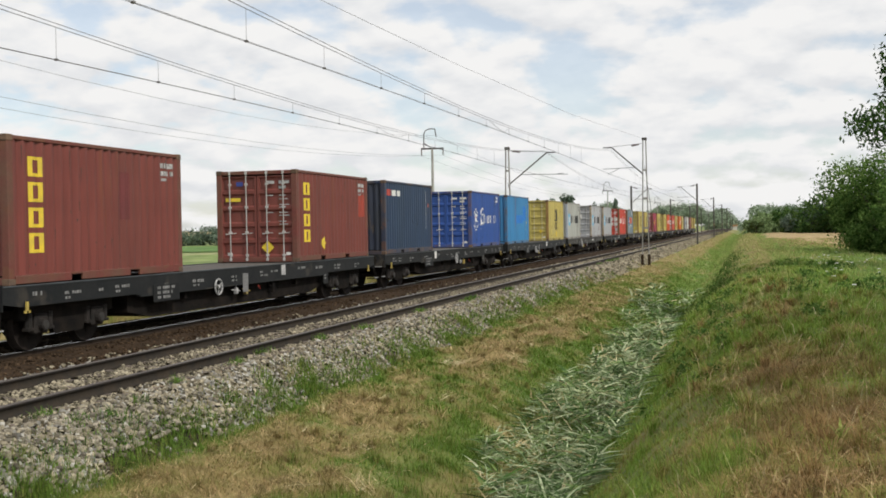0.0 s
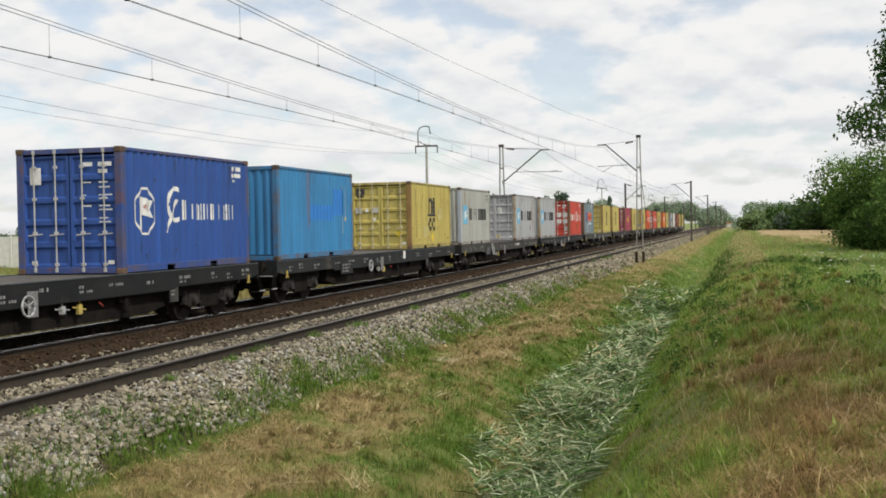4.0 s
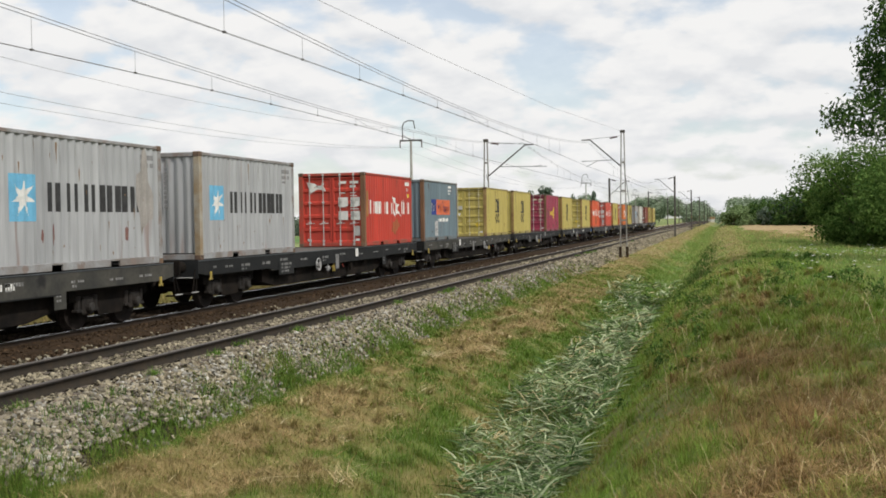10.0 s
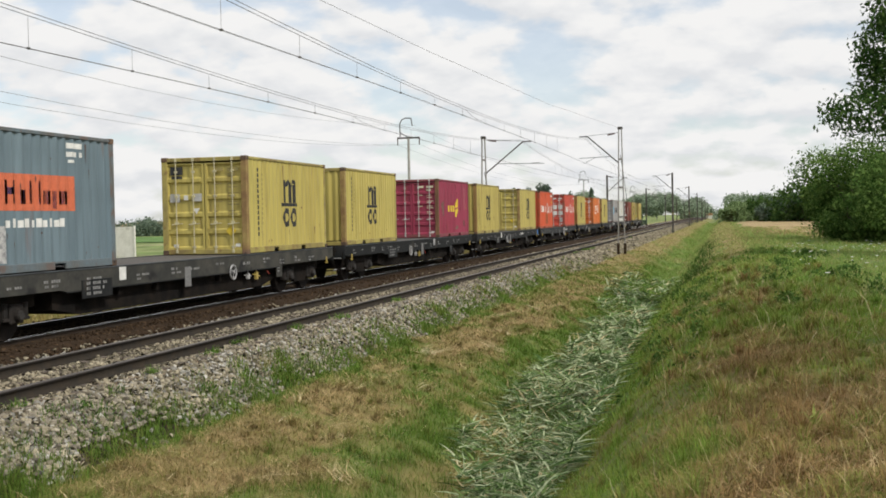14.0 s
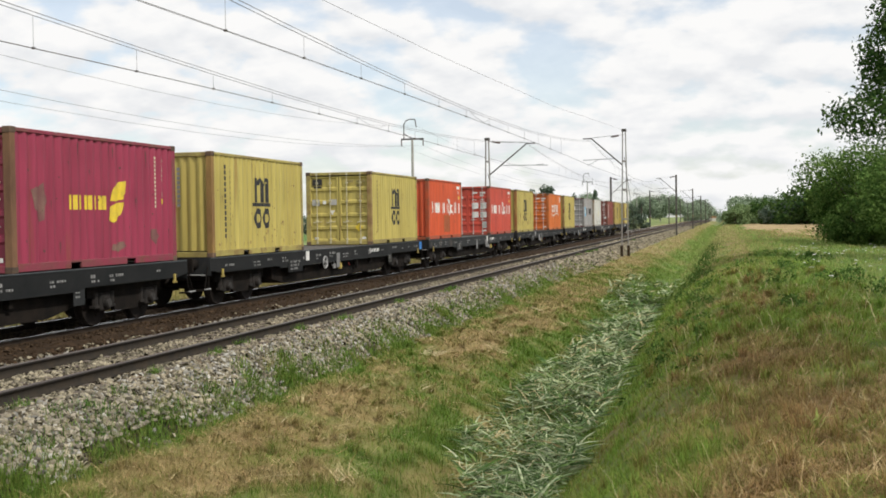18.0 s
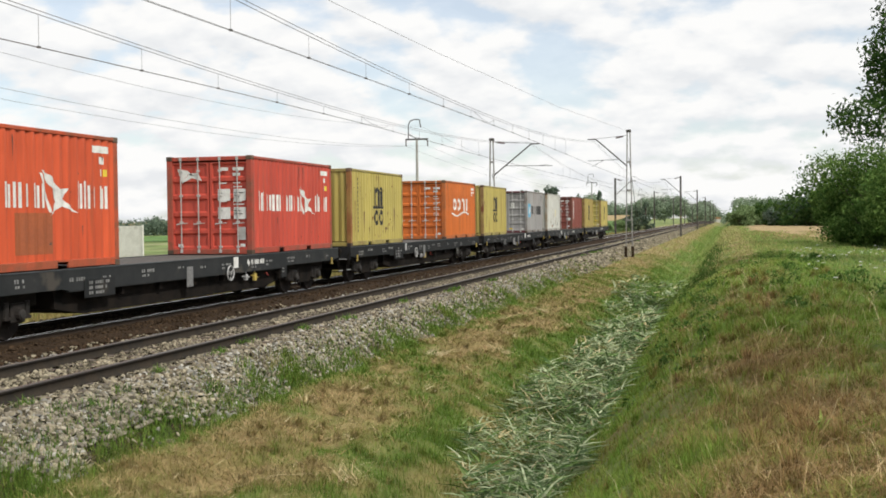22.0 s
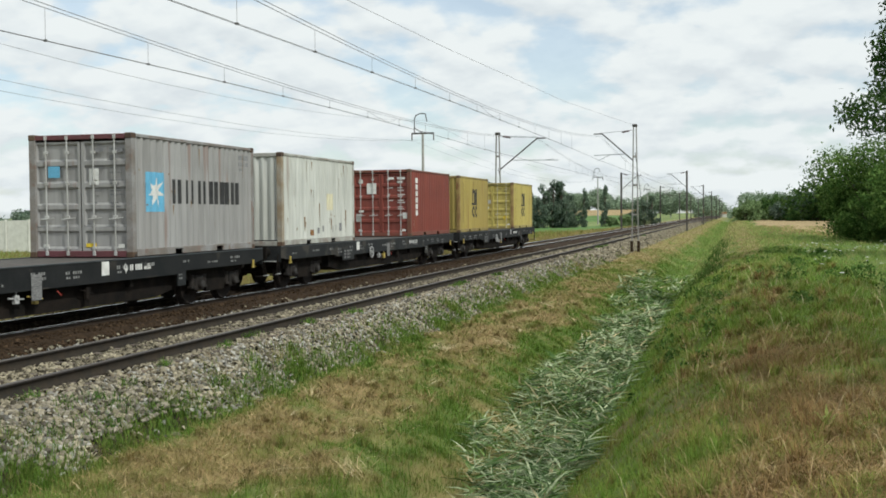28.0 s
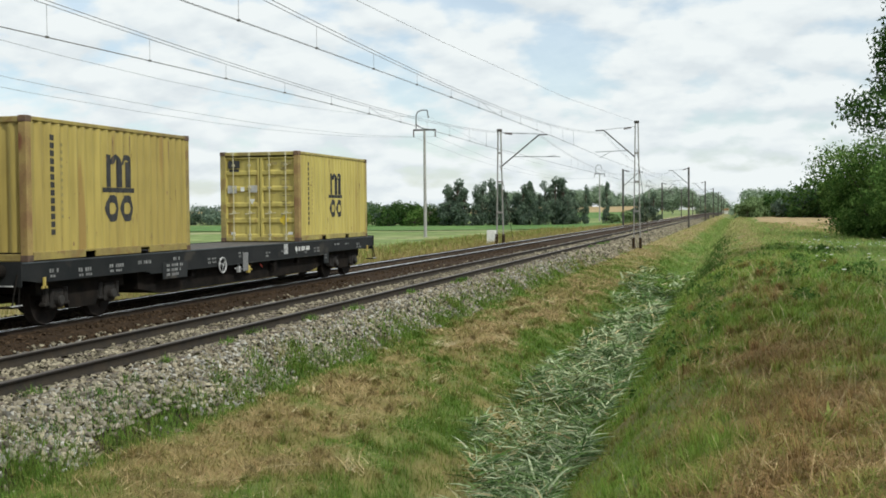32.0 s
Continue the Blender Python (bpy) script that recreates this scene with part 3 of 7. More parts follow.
def stones(name, n, sampler, mat, label, s0=0.022, s1=0.05):
    """Loose crushed stones: blunt, uneven blocks, each tumbled its own way."""
    rng = np.random.default_rng(len(name))
    P = sampler(rng, n)
    base = np.array([(-1.25, -0.72, -0.45), (1.25, -0.72, -0.45), (1.2, 0.72, -0.45), (-1.2, 0.72, -0.45), (-0.95, -0.5, 0.45), (0.9, -0.55, 0.45), (0.85, 0.55, 0.45), (-0.9, 0.5, 0.45)])
    tri = np.array([(4, 5, 6), (4, 6, 7), (0, 1, 5), (0, 5, 4), (1, 2, 6), (1, 6, 5), (2, 3, 7), (2, 7, 6), (3, 0, 4), (3, 4, 7)])
    m = len(P)
    size = rng.uniform(s0, s1, (m, 1, 1)) * rng.uniform(0.7, 1.25, (m, 1, 3))
    V = (base[None] + rng.normal(0, 0.2, (m, 8, 3))) * size
    for u, v, wide in ((1, 2, 0.6), (0, 2, 0.55), (0, 1, 3.2)):
        a = rng.normal(0, wide, m)[:, None]
        p, q = V[..., u] * np.cos(a) - V[..., v] * np.sin(a), V[..., u] * np.sin(a) + V[..., v] * np.cos(a)
        V[..., u], V[..., v] = p, q
    V = V + P[:, None]
    F = (tri[None] + np.arange(m)[:, None, None] * 8).reshape(-1, 3)
    return tagged(new(name, raw_mesh(name, V.reshape(-1, 3), F, mat)), label, "ballast", kind="stuff")


def far_y(rng, n, a, b, power=1.0):
    """Distances along the line, thicker near a."""
    u = rng.uniform(0, 1, n)
    return a * (b / a) ** (u ** power)


def shoulder(rng, n):
    y = far_y(rng, n, 9.5, 70)
    x = np.where(rng.uniform(0, 1, n) < 0.93, rng.uniform(-8.08, -7.05, n), rng.uniform(-8.5, -8.05, n)) + rng.normal(0, 0.05, n)
    z = np.interp(x, [-8.05, -7.75, -7.13, -6.7], [-0.2, -0.34, -0.80, -0.82])
    keep = rng.uniform(0, 1, n) < np.clip((-7.0 - 0.45 * np.clip((15 - y) / 5, 0, 1) - x + 0.25 * np.sin(y * 1.3) + 0.1 * np.sin(y * 4.1)) / 0.3, 0.03, 1)
    return np.stack([x, y, z + rng.uniform(0, 0.035, n)], -1)[keep]


def cribs(rng, n):
    y = far_y(rng, n, 11, 62)
    x = np.where(rng.uniform(0, 1, n) < 0.985, rng.uniform(-10.75, -8.3, n), -11.0 - np.abs(rng.normal(0, 0.4, n)))
    on_sleeper = (np.abs((y / 0.6) % 1 - 0.5) > 0.33) & (np.abs(x - NEAR) < 1.2)
    near_rail = np.abs(np.abs(x - NEAR) - 0.7535) < 0.1
    keep = ~near_rail & (~on_sleeper | (rng.uniform(0, 1, n) < 0.75))
    return np.stack([x, y, rng.uniform(-0.21, -0.155, n)], -1)[keep]


def brown_cribs(rng, n):
    y = far_y(rng, n, 13, 70)
    x = rng.uniform(-15.0, -11.3, n)
    keep = np.abs(x - FAR) > 0.86
    return np.stack([x, y, rng.uniform(-0.135, -0.10, n) - 0.1 * np.clip((x + 11.9) / 0.4, 0, 1)], -1)[keep]


def inner_cribs(rng, n):
    y = far_y(rng, n, 13, 70)
    return np.stack([rng.uniform(FAR - 0.66, FAR + 0.66, n), y, rng.uniform(-0.115, -0.085, n)], -1)


stones("oiled_ballast", 7000, inner_cribs, CRIB_STONE, "brown stone between the rails under the train", 0.018, 0.036)
stones("shoulder_ballast", 16000, shoulder, STONE, "tan and grey crushed stone spilling down the shoulder", 0.023, 0.044)
stones("pale_shoulder_stones", 6500, shoulder, COOL_STONE, "cooler pale grey stones scattered over the shoulder", 0.022, 0.042)


def rail_side(rng, n):
    y = far_y(rng, n, 9.5, 50)
    x = rng.uniform(-8.6, -7.98, n)
    return np.stack([x, y, np.interp(x, [-8.05, -7.9], [-0.195, -0.27]) + rng.uniform(0, 0.012, n)], -1)


def inner_edge(rng, n):
    y = far_y(rng, n, 12, 60)
    return np.stack([-10.72 - np.abs(rng.normal(0, 0.17, n)), y, rng.uniform(-0.215, -0.175, n)], -1)


stones("rail_gravel", 9000, rail_side, GRAVEL, "fine tan gravel beside the near rail", 0.010, 0.024)
stones("edge_ballast", 5000, inner_edge, COOL_STONE, "pale stones along the inner side of the near track", 0.018, 0.034)
def far_shoulder(rng, n):
    y = far_y(rng, n, 55, 260)
    side = rng.uniform(0, 1, n) < 0.6
    x = np.where(side, rng.uniform(-8.2, -7.05, n), rng.uniform(-11.0, -8.2, n))
    z = np.where(side, np.interp(x, [-8.05, -7.75, -7.13, -6.7], [-0.2, -0.34, -0.80, -0.82]), -0.2)
    keep = np.abs(np.abs(x - NEAR) - 0.7535) > 0.12
    return np.stack([x, y, z], -1)[keep]


stones("distant_ballast", 14000, far_shoulder, STONE, "pale crushed stone along the track in the distance", 0.045, 0.10)
stones("track_ballast", 21000, cribs, STONE, "pale grey crushed stone between the rails", 0.018, 0.036)
stones("brown_ballast", 16000, brown_cribs, BROWN_STONE, "rust-brown crushed stone under the train's track", 0.015, 0.032)


# ---- overhead line ----
SPAN = 86.5


def catenary(y, low, low_at, near_k, far_k, first):
    """Height of a messenger wire: the span before the first masts sags unevenly, the later ones alike."""
    if y < first + SPAN:
        return low + (near_k if y < low_at else far_k) * (y - low_at) ** 2
    s = ((y - first) % SPAN) / SPAN - 0.5
    return low + 5.4 * s * s


def overhead(x, first, name_label, low, low_at, near_k, far_k, crown, crown_at, bow, drop0, step, loop_at):
    root = tagged(new("overhead_line"), name_label, "overhead wires", "overhead lines")
    ys = np.arange(first, first + SPAN * 5, SPAN / 24)

    def contact(y):
        return max(crown - 0.12, crown - bow * (y - crown_at) ** 2) if y > crown_at else crown - bow * (y - crown_at) ** 2

    def upper(y):
        return catenary(y, low, low_at, near_k, far_k, first)
    for dx in (-0.022, 0.022):
        sweep_wire("contact_wire", [(x + dx, y, contact(y)) for y in ys], 0.0053, WIRE, root)
    for dx, dz in ((0.0, 0.0), (0.05, 0.06)):
        sweep_wire("messenger_wire", [(x + dx, y, upper(y) + dz) for y in ys], 0.007, WIRE, root)
    me = bpy.data.meshes.new("dropper")
    bm = rod((0, 0, 0), (0, 0, 1), 0.0045, seg=5)
    bm.to_mesh(me)
    bm.free()
    me.materials.append(WIRE)
    clamp = bpy.data.meshes.new("clamp")
    bm = box(-0.032, 0.032, -0.035, 0.035, -0.018, 0.026, 0.008)
    bm.to_mesh(clamp)
    bm.free()
    clamp.materials.append(WIRE)
    y = drop0
    while y < first + SPAN * 3:
        h = upper(y) - contact(y)
        if h < 0.95:
            d = part("dropper", me, None, root)
            d.location, d.scale = (x, y, contact(y)), (1, 1, h)
            part("clamp", clamp, None, root).location = (x, y, contact(y))
        y += step
    # a slack jumper that ties the messenger to the contact wire
    sweep_wire("jumper", [(x, loop_at - 2.2, upper(loop_at - 2.2)), (x, loop_at - 1.0, upper(loop_at) - 0.16), (x, loop_at - 0.2, contact(loop_at) + 0.05),
                          (x, loop_at + 0.5, contact(loop_at) + 0.04), (x, loop_at + 1.4, upper(loop_at) - 0.05)], 0.006, WIRE, root)


overhead(-9.3, -6.1, "thin copper contact wires hung from a messenger over the near track", 6.12, 40.0, 0.00065, 0.00084, 5.88, 50.0, 0.00015, -4.9, 4.16, 43.6)
overhead(-13.3, -10.5, "thin copper contact wires hung from a messenger over the train's track", 5.93, 40.0, 0.0007, 0.00103, 5.69, 40.0, 0.0003, -8.6, 4.05, 42.2)


def mast_arm(root, low, high, reach, reg, reg_to):
    """The raking strut with its bent tip, the stay with an insulator, and the registration arms, all towards -x."""
    bm = rod((-0.12, 0, low), (-reach, 0, high), 0.045)
    rod((-reach, 0, high), (-reach - 0.6, 0, high + 0.01), 0.04, bm=bm)
    part("cantilever", bm, DARKSTEEL, root)
    part("stay", rod((-0.1, 0, high + 0.22), (-reach - 0.3, 0, high + 0.03), 0.014), DARKSTEEL, root)
    bm = beads((-0.38, 0, high + 0.22 - 0.053 * 2.3 / reach), (-0.92, 0, high + 0.22 - 0.156 * 2.3 / reach), 5, 0.075, 0.035)
    part("insulator", bm, INSUL, root)
    k = (reg - low) / (high - low)
    part("registration_arm", rod((-0.12 - (reach - 0.12) * k, 0, reg), (-reg_to, 0, reg - 0.06), 0.02), DARKSTEEL, root)
    part("steady_arm", rod((-reg_to + 1.1, 0, reg - 0.05), (-reg_to + 0.3, 0, 5.74), 0.014), DARKSTEEL, root)


def lattice_mast(height, base, *arm):
    """A mast of two converging channels with battens; the arm points to -x."""
    root = tagged(new("catenary_mast"), "slim two-legged steel catenary mast with a cantilever arm", "catenary mast", "catenary masts")
    for dx in (-0.24, 0.24):
        bm = bmesh.new()
        vs = []
        for z, k in ((base, 1.0), (height, 0.4)):
            vs += [bm.verts.new((dx * k + sx * 0.035, sy * 0.07, z)) for sx, sy in ((-1, -1), (1, -1), (1, 1), (-1, 1))]
        for f in ((0, 1, 2, 3), (7, 6, 5, 4), (0, 4, 5, 1), (1, 5, 6, 2), (2, 6, 7, 3), (3, 7, 4, 0)):
            bm.faces.new([vs[k] for k in f])
        bmesh.ops.recalc_face_normals(bm, faces=bm.faces)
        part("leg", bm, MASTGREY, root)
    for z in (1.9, 4.0, 6.0):
        k = 1 - 0.6 * (z - base) / (height - base)
        part("batten", box(-0.28 * k, 0.28 * k, -0.085, 0.085, z - 0.06, z + 0.06), MASTGREY, root)
    part("head_plate", box(-0.17, 0.17, -0.12, 0.12, height - 0.05, height + 0.14, 0.02), DARKSTEEL, root)
    for dx in (-0.24, 0.24):
        part("footing", box(dx - 0.09, dx + 0.09, -0.12, 0.12, base - 0.5, base + 0.75, 0.02), BED, root, "rust-brown mast footing")
    mast_arm(root, *arm)
    return root


FADED = material("faded_yellow_band", (0.22, 0.17, 0.06), (0.14, 0.12, 0.06), scale=5, rough=0.8)


def plain_mast(height, base, *arm):
    """A single dark post with the same arm."""
    root = tagged(new("catenary_mast"), "plain dark catenary post with a cantilever arm", "catenary mast", "catenary masts")
    part("post", box(-0.13, 0.13, -0.13, 0.13, base - 0.4, height, 0.02), DARKSTEEL, root)
    part("post_band", box(-0.14, 0.14, -0.14, 0.14, 1.9, 2.3, 0.01), FADED, root, "faded yellow warning band")
    part("bracket", box(-0.6, 0.1, -0.04, 0.04, height - 0.25, height - 0.17), DARKSTEEL, root)
    mast_arm(root, *arm)
    return root


near_arm, far_arm = (5.72, 7.66, 2.3, 6.2, 2.9), (5.06, 7.17, 2.75, 5.72, 4.2)
m = lattice_mast(8.15, -0.72, *near_arm)
m.matrix_basis = pose(-6.88, 80.4, 0)
part("guy_wire", rod((0, 0.1, 6.3), (0, 11.8, -0.8), 0.02, seg=6), DARKSTEEL, m)
post = plain_mast(8.1, -0.8, *near_arm)
post.matrix_basis = pose(-6.88, 168.0, 0)
for k in range(2, 7):
    copy_thing(post, pose(-6.88, 80.4 + 87.5 * k, 0))
m = lattice_mast(7.5, -0.35, *far_arm)
m.matrix_basis = pose(-15.86, 76.0, 0, 0, 0, 180)
part("guy_wire", rod((0, -0.1, 5.2), (0, -5.0, -0.5), 0.02, seg=6), DARKSTEEL, m)
for k in range(1, 7):
    copy_thing(post, pose(-15.86, 76.0 + 86.5 * k, -0.3, 0, 0, 180))
sweep_wire("earth_wire", [(-11.4, 0, 8.0), (-10.46, 27.2, 7.98), (-10.05, 38.8, 8.0), (-8.9, 60, 8.05), (-6.9, 80.4, 8.2)], 0.006, WIRE)
tagged(bpy.data.objects["earth_wire"], "thin earth wire strung between mast heads", "wire")

# concrete marker beside the far track
ob = tagged(part("trackside_marker", box(-0.36, 0.36, -0.18, 0.18, -0.75, 0.5, 0.04), FRESH), "whitish concrete marker block beside the track", "marker")
ob.location = (-18.45, 85.2, 0)


def utility_pole():
    root = tagged(new("utility_pole"), "tall grey concrete utility pole with crossarm and loop bracket", "utility pole", "utility poles")
    part("pole", rod((0, 0, -1.2), (0, 0, 11.2), 0.2, 0.13, 10), POLE, root)
    part("crossarm", box(-1.35, 1.35, -0.07, 0.07, 11.15, 11.33), DARKSTEEL, root)
    for x in (-1.3, 1.3):
        part("insulator", beads((x, 0, 11.16), (x, 0, 10.4), 4, 0.09, 0.04), INSUL, root)
    bm = bmesh.new()
    pts = [(-1.0, 11.3), (-1.0, 12.9), (-0.8, 13.35), (-0.3, 13.55), (0.35, 13.5), (0.42, 13.0), (0.5, 12.6)]
    for a, b in zip(pts, pts[1:]):
        rod((a[0], 0, a[1]), (b[0], 0, b[1]), 0.06, bm=bm)
    rod((-1.0, 0, 11.9), (0.1, 0, 11.2), 0.04, bm=bm)
    part("loop_bracket", bm, DARKSTEEL, root)
    return root


pole = utility_pole()
pole.matrix_basis = pose(-35.1, 125.7, 0.2)
for k in (1, 2, 3):
    copy_thing(pole, pose(-35.1, 125.7 + 171 * k, 0.2))
copy_thing(pole, pose(-35.1, 125.7 - 125, 0.2))
for dx, z, sag in ((-1.3, 10.45, 2.2), (1.3, 10.45, 2.2), (0.5, 12.75, 2.6)):
    pts = []
    for k in range(0, 49):
        n, u = divmod(k, 12)
        y = (0.7, 125.7, 296.7, 467.7, 638.7)[n] + u / 12 * (125 if n == 0 else 171)
        pts.append((-35.1 + dx, y, z + 0.2 - sag * 4 * (u / 12) * (1 - u / 12)))
    tagged(sweep_wire("power_line", pts, 0.010, WIRE), "thin sagging power line between utility poles", "wire")


def wall_panel_fence():
    root = tagged(new("concrete_fence"), "pale precast concrete panel fence across the field", "fence")
    panel = post = None
    for k in range(16):
        x = -55.2 - 2.6 * k
        panel = part("panel", panel.data if panel else box(-1.24, 1.24, -0.04, 0.04, 0, 3.15, 0.015), None if panel else CONCRETE, root)
        panel.location = (x, 96, -1.35)
        post = part("post", post.data if post else box(-0.08, 0.08, -0.1, 0.1, 0, 3.25, 0.01), None if post else CONCRETE, root)
        post.location = (x + 1.3, 96, -1.35)


wall_panel_fence()

# ---- the train ----
PITCH, SECOND, CL, CW, CH = 20.545, 12.645, 6.058, 2.438, 2.591
FLOOR = 1.20


def train_y(t):
    """Where the leading face of the first container stands at t seconds."""
    return 16.42 - 7.2936 * t - 0.01207 * t * t


def corrugated(length, z0, z1, depth, pitch, flip):
    """A pressed steel wall along y, from 0 to length, its folds pushed in by depth towards -x (times flip)."""
    V, F = [], []
    pts = [(0.0, 0.0)]
    n = round(length / pitch)
    p = length / n
    for k in range(n):
        b = k * p
        pts += [(b + 0.26 * p, 0.0), (b + 0.5 * p, -depth), (b + 0.76 * p, -depth), (b + p, 0.0)]
    for yy, xx in pts:
        V += [(xx * flip, yy, z0), (xx * flip, yy, z1)]
    for k in range(len(pts) - 1):
        F.append((2 * k, 2 * k + 2, 2 * k + 3, 2 * k + 1) if flip > 0 else (2 * k, 2 * k + 1, 2 * k + 3, 2 * k + 2))
    return np.array(V), np.array(F)


SHAPES = {}


def shape(key, make):
    """A mesh built once and shared by all containers or wagons."""
    if key not in SHAPES:
        bm = make()
        if isinstance(bm, bpy.types.Mesh):
            me = bm
        else:
            me = bpy.data.meshes.new(key)
            bmesh.ops.recalc_face_normals(bm, faces=bm.faces)
            bm.to_mesh(me)
            bm.free()
            me.materials.append(UNDER)
        SHAPES[key] = me
    return SHAPES[key]


H2 = CW / 2


def side_mesh(flip):
    V, F = corrugated(CL - 0.30, 0.17, CH - 0.07, 0.036, 0.278, flip)
    V = V + np.array([flip * (H2 - 0.012), 0.15, 0])
    return raw_mesh("side_wall", V, F, UNDER)


def end_wall_mesh():
    V, F = corrugated(CW - 0.24, 0.17, CH - 0.1, 0.045, 0.25, 1)
    # turn the wall so that it faces -y
    V = np.stack([V[:, 1] - (CW - 0.24) / 2, -V[:, 0] + 0.03, V[:, 2]], -1)
    return raw_mesh("end_wall", V, F, UNDER)


def door_mesh():
    """One leaf with four pressed horizontal panels, facing -y; hinge at x = 0, free edge at +x."""
    w = (CW - 0.2) / 2 - 0.01
    bm = bmesh.new()
    step = (CH - 0.3) / 5
    prof = []
    for k in range(5):
        b = 0.14 + k * step
        prof += [(b, 0), (b + 0.10 * step, 0), (b + 0.20 * step, 0.044), (b + 0.82 * step, 0.044), (b + 0.92 * step, 0)]
    prof.append((0.14 + 5 * step, 0))
    cols = ((0, 0), (0.06, 0), (0.085, 1), (w - 0.085, 1), (w - 0.06, 0), (w, 0))
    prev = None
    for z, d in prof:
        row = [bm.verts.new((x, d * k, z)) for x, k in cols]
        if prev:
            for q in range(len(cols) - 1):
                bm.faces.new((prev[q], prev[q + 1], row[q + 1], row[q]))
        prev = row
    return bm


def container(name_label, paint, rusty, doors_front, logo=None, rod_paint=None, old_post=None):
    """A 20-foot box, its origin at the middle of the leading lower edge; the near side is +x."""
    c = tagged(new("shipping_container"), name_label, "shipping container", "containers on the train")
    for f, nm in ((1, "side_wall"), (-1, "side_wall")):
        part(nm, shape("side%d" % f, lambda: side_mesh(f)), paint, c)
    part("roof", shape("roof", lambda: box(-H2 + 0.06, H2 - 0.06, 0.08, CL - 0.08, CH - 0.06, CH - 0.025, 0.01)), paint, c)
    for s in (-1, 1):
        part("top_rail", shape("top_rail%d" % s, lambda: box(s * H2 - 0.06 * (s > 0), s * H2 + 0.06 * (s < 0), 0.17, CL - 0.17, CH - 0.085, CH - 0.012, 0.01)), rusty, c)

        def rail():
            bm = box(s * H2 - 0.05 * (s > 0), s * H2 + 0.05 * (s < 0), 0.17, 1.82, 0.02, 0.17, 0.008)
            box(s * H2 - 0.05 * (s > 0), s * H2 + 0.05 * (s < 0), 2.18, CL - 2.18, 0.02, 0.17, 0.008, bm)
            box(s * H2 - 0.05 * (s > 0), s * H2 + 0.05 * (s < 0), CL - 1.82, CL - 0.17, 0.02, 0.17, 0.008, bm)
            for y in (1.82, CL - 2.18):
                box(s * H2 - 0.05 * (s > 0), s * H2 + 0.05 * (s < 0), y, y + 0.36, 0.135, 0.17, 0, bm)
            return bm
        part("bottom_rail", shape("bottom_rail%d" % s, rail), rusty, c)
        for y0 in (0.0, CL - 0.16):
            part("corner_post", shape("post%d%d" % (s, y0 > 0), lambda: box(s * H2 - 0.16 * (s > 0), s * H2 + 0.16 * (s < 0), y0 + 0.005, y0 + 0.155, 0.11, CH - 0.11, 0.012)), old_post if old_post and s > 0 and y0 == 0 else rusty, c)
            for z0 in (0.0, CH - 0.118):
                def casting():
                    bm = box(s * H2 - 0.162 * (s > 0) + 0.004 * s, s * H2 + 0.162 * (s < 0) + 0.004 * s, y0 - 0.006 if y0 == 0 else y0 - 0.012, y0 + 0.172 if y0 == 0 else y0 + 0.166, z0, z0 + 0.118, 0.012)
                    return bm
                part("corner_casting", shape("casting%d%d%d" % (s, y0 > 0, z0 > 0), casting), CASTING, c, "dark rusty corner casting")
    part("floor_pan", shape("floor", lambda: box(-H2 + 0.06, H2 - 0.06, 0.05, CL - 0.05, 0.12, 0.17)), UNDER, c)
    for back in (False, True):
        def placed(key, make, mat, nm, parent=c, label=""):
            o = part(nm, shape(key, make), mat, parent, label)
            if back and parent is c:
                o.matrix_basis = pose(0, CL, 0, 0, 0, 180)
            return o
        placed("header", lambda: box(-H2 + 0.16, H2 - 0.16, 0.01, 0.1, CH - 0.12, CH - 0.015, 0.01), rusty, "header")
        placed("sill", lambda: box(-H2 + 0.16, H2 - 0.16, 0.01, 0.1, 0.01, 0.14, 0.01), rusty, "sill")
        if back == doors_front:
            placed("end_wall", end_wall_mesh, paint, "end_wall")
            continue
        if back:
            # doors that face away from the viewer: plain leaves
            for s in (-1, 1):
                placed("back_leaf%d" % s, lambda: box(0.006 if s > 0 else -H2 + 0.1, H2 - 0.1 if s > 0 else -0.006, 0.03, 0.08, 0.14, CH - 0.12, 0.01), paint, "door")
            continue
        w = (CW - 0.2) / 2 - 0.01
        for s in (-1, 1):
            d = part("door", shape("door", door_mesh), paint, c)
            d.location = (-H2 + 0.1, 0.045, 0) if s < 0 else (0.01, 0.045, 0)
            for xr in (0.30, 0.80):
                xr = xr if s > 0 else w - xr

                def bar():
                    bm = rod((0, -0.035, 0.06), (0, -0.035, CH - 0.06), 0.017, seg=8)
                    for z in (0.2, 0.85, 1.55, 2.2):
                        box(-0.045, 0.045, -0.05, 0.0, z - 0.03, z + 0.03, 0.006, bm)
                    for z in (0.04, CH - 0.12):
                        box(-0.035, 0.035, -0.055, -0.01, z, z + 0.09, 0.006, bm)
                    return bm
                b = part("locking_bar", shape("bar", bar), rod_paint or GALV, d)
                b.location.x = xr
                hnd = part("handle", shape("handle", lambda: rod((-0.13, -0.06, 0.80), (0.19, -0.055, 0.83), 0.017, 0.012, 6)), rod_paint or GALV, d)
                hnd.location.x = xr
    if logo:
        logo(c)
    return c


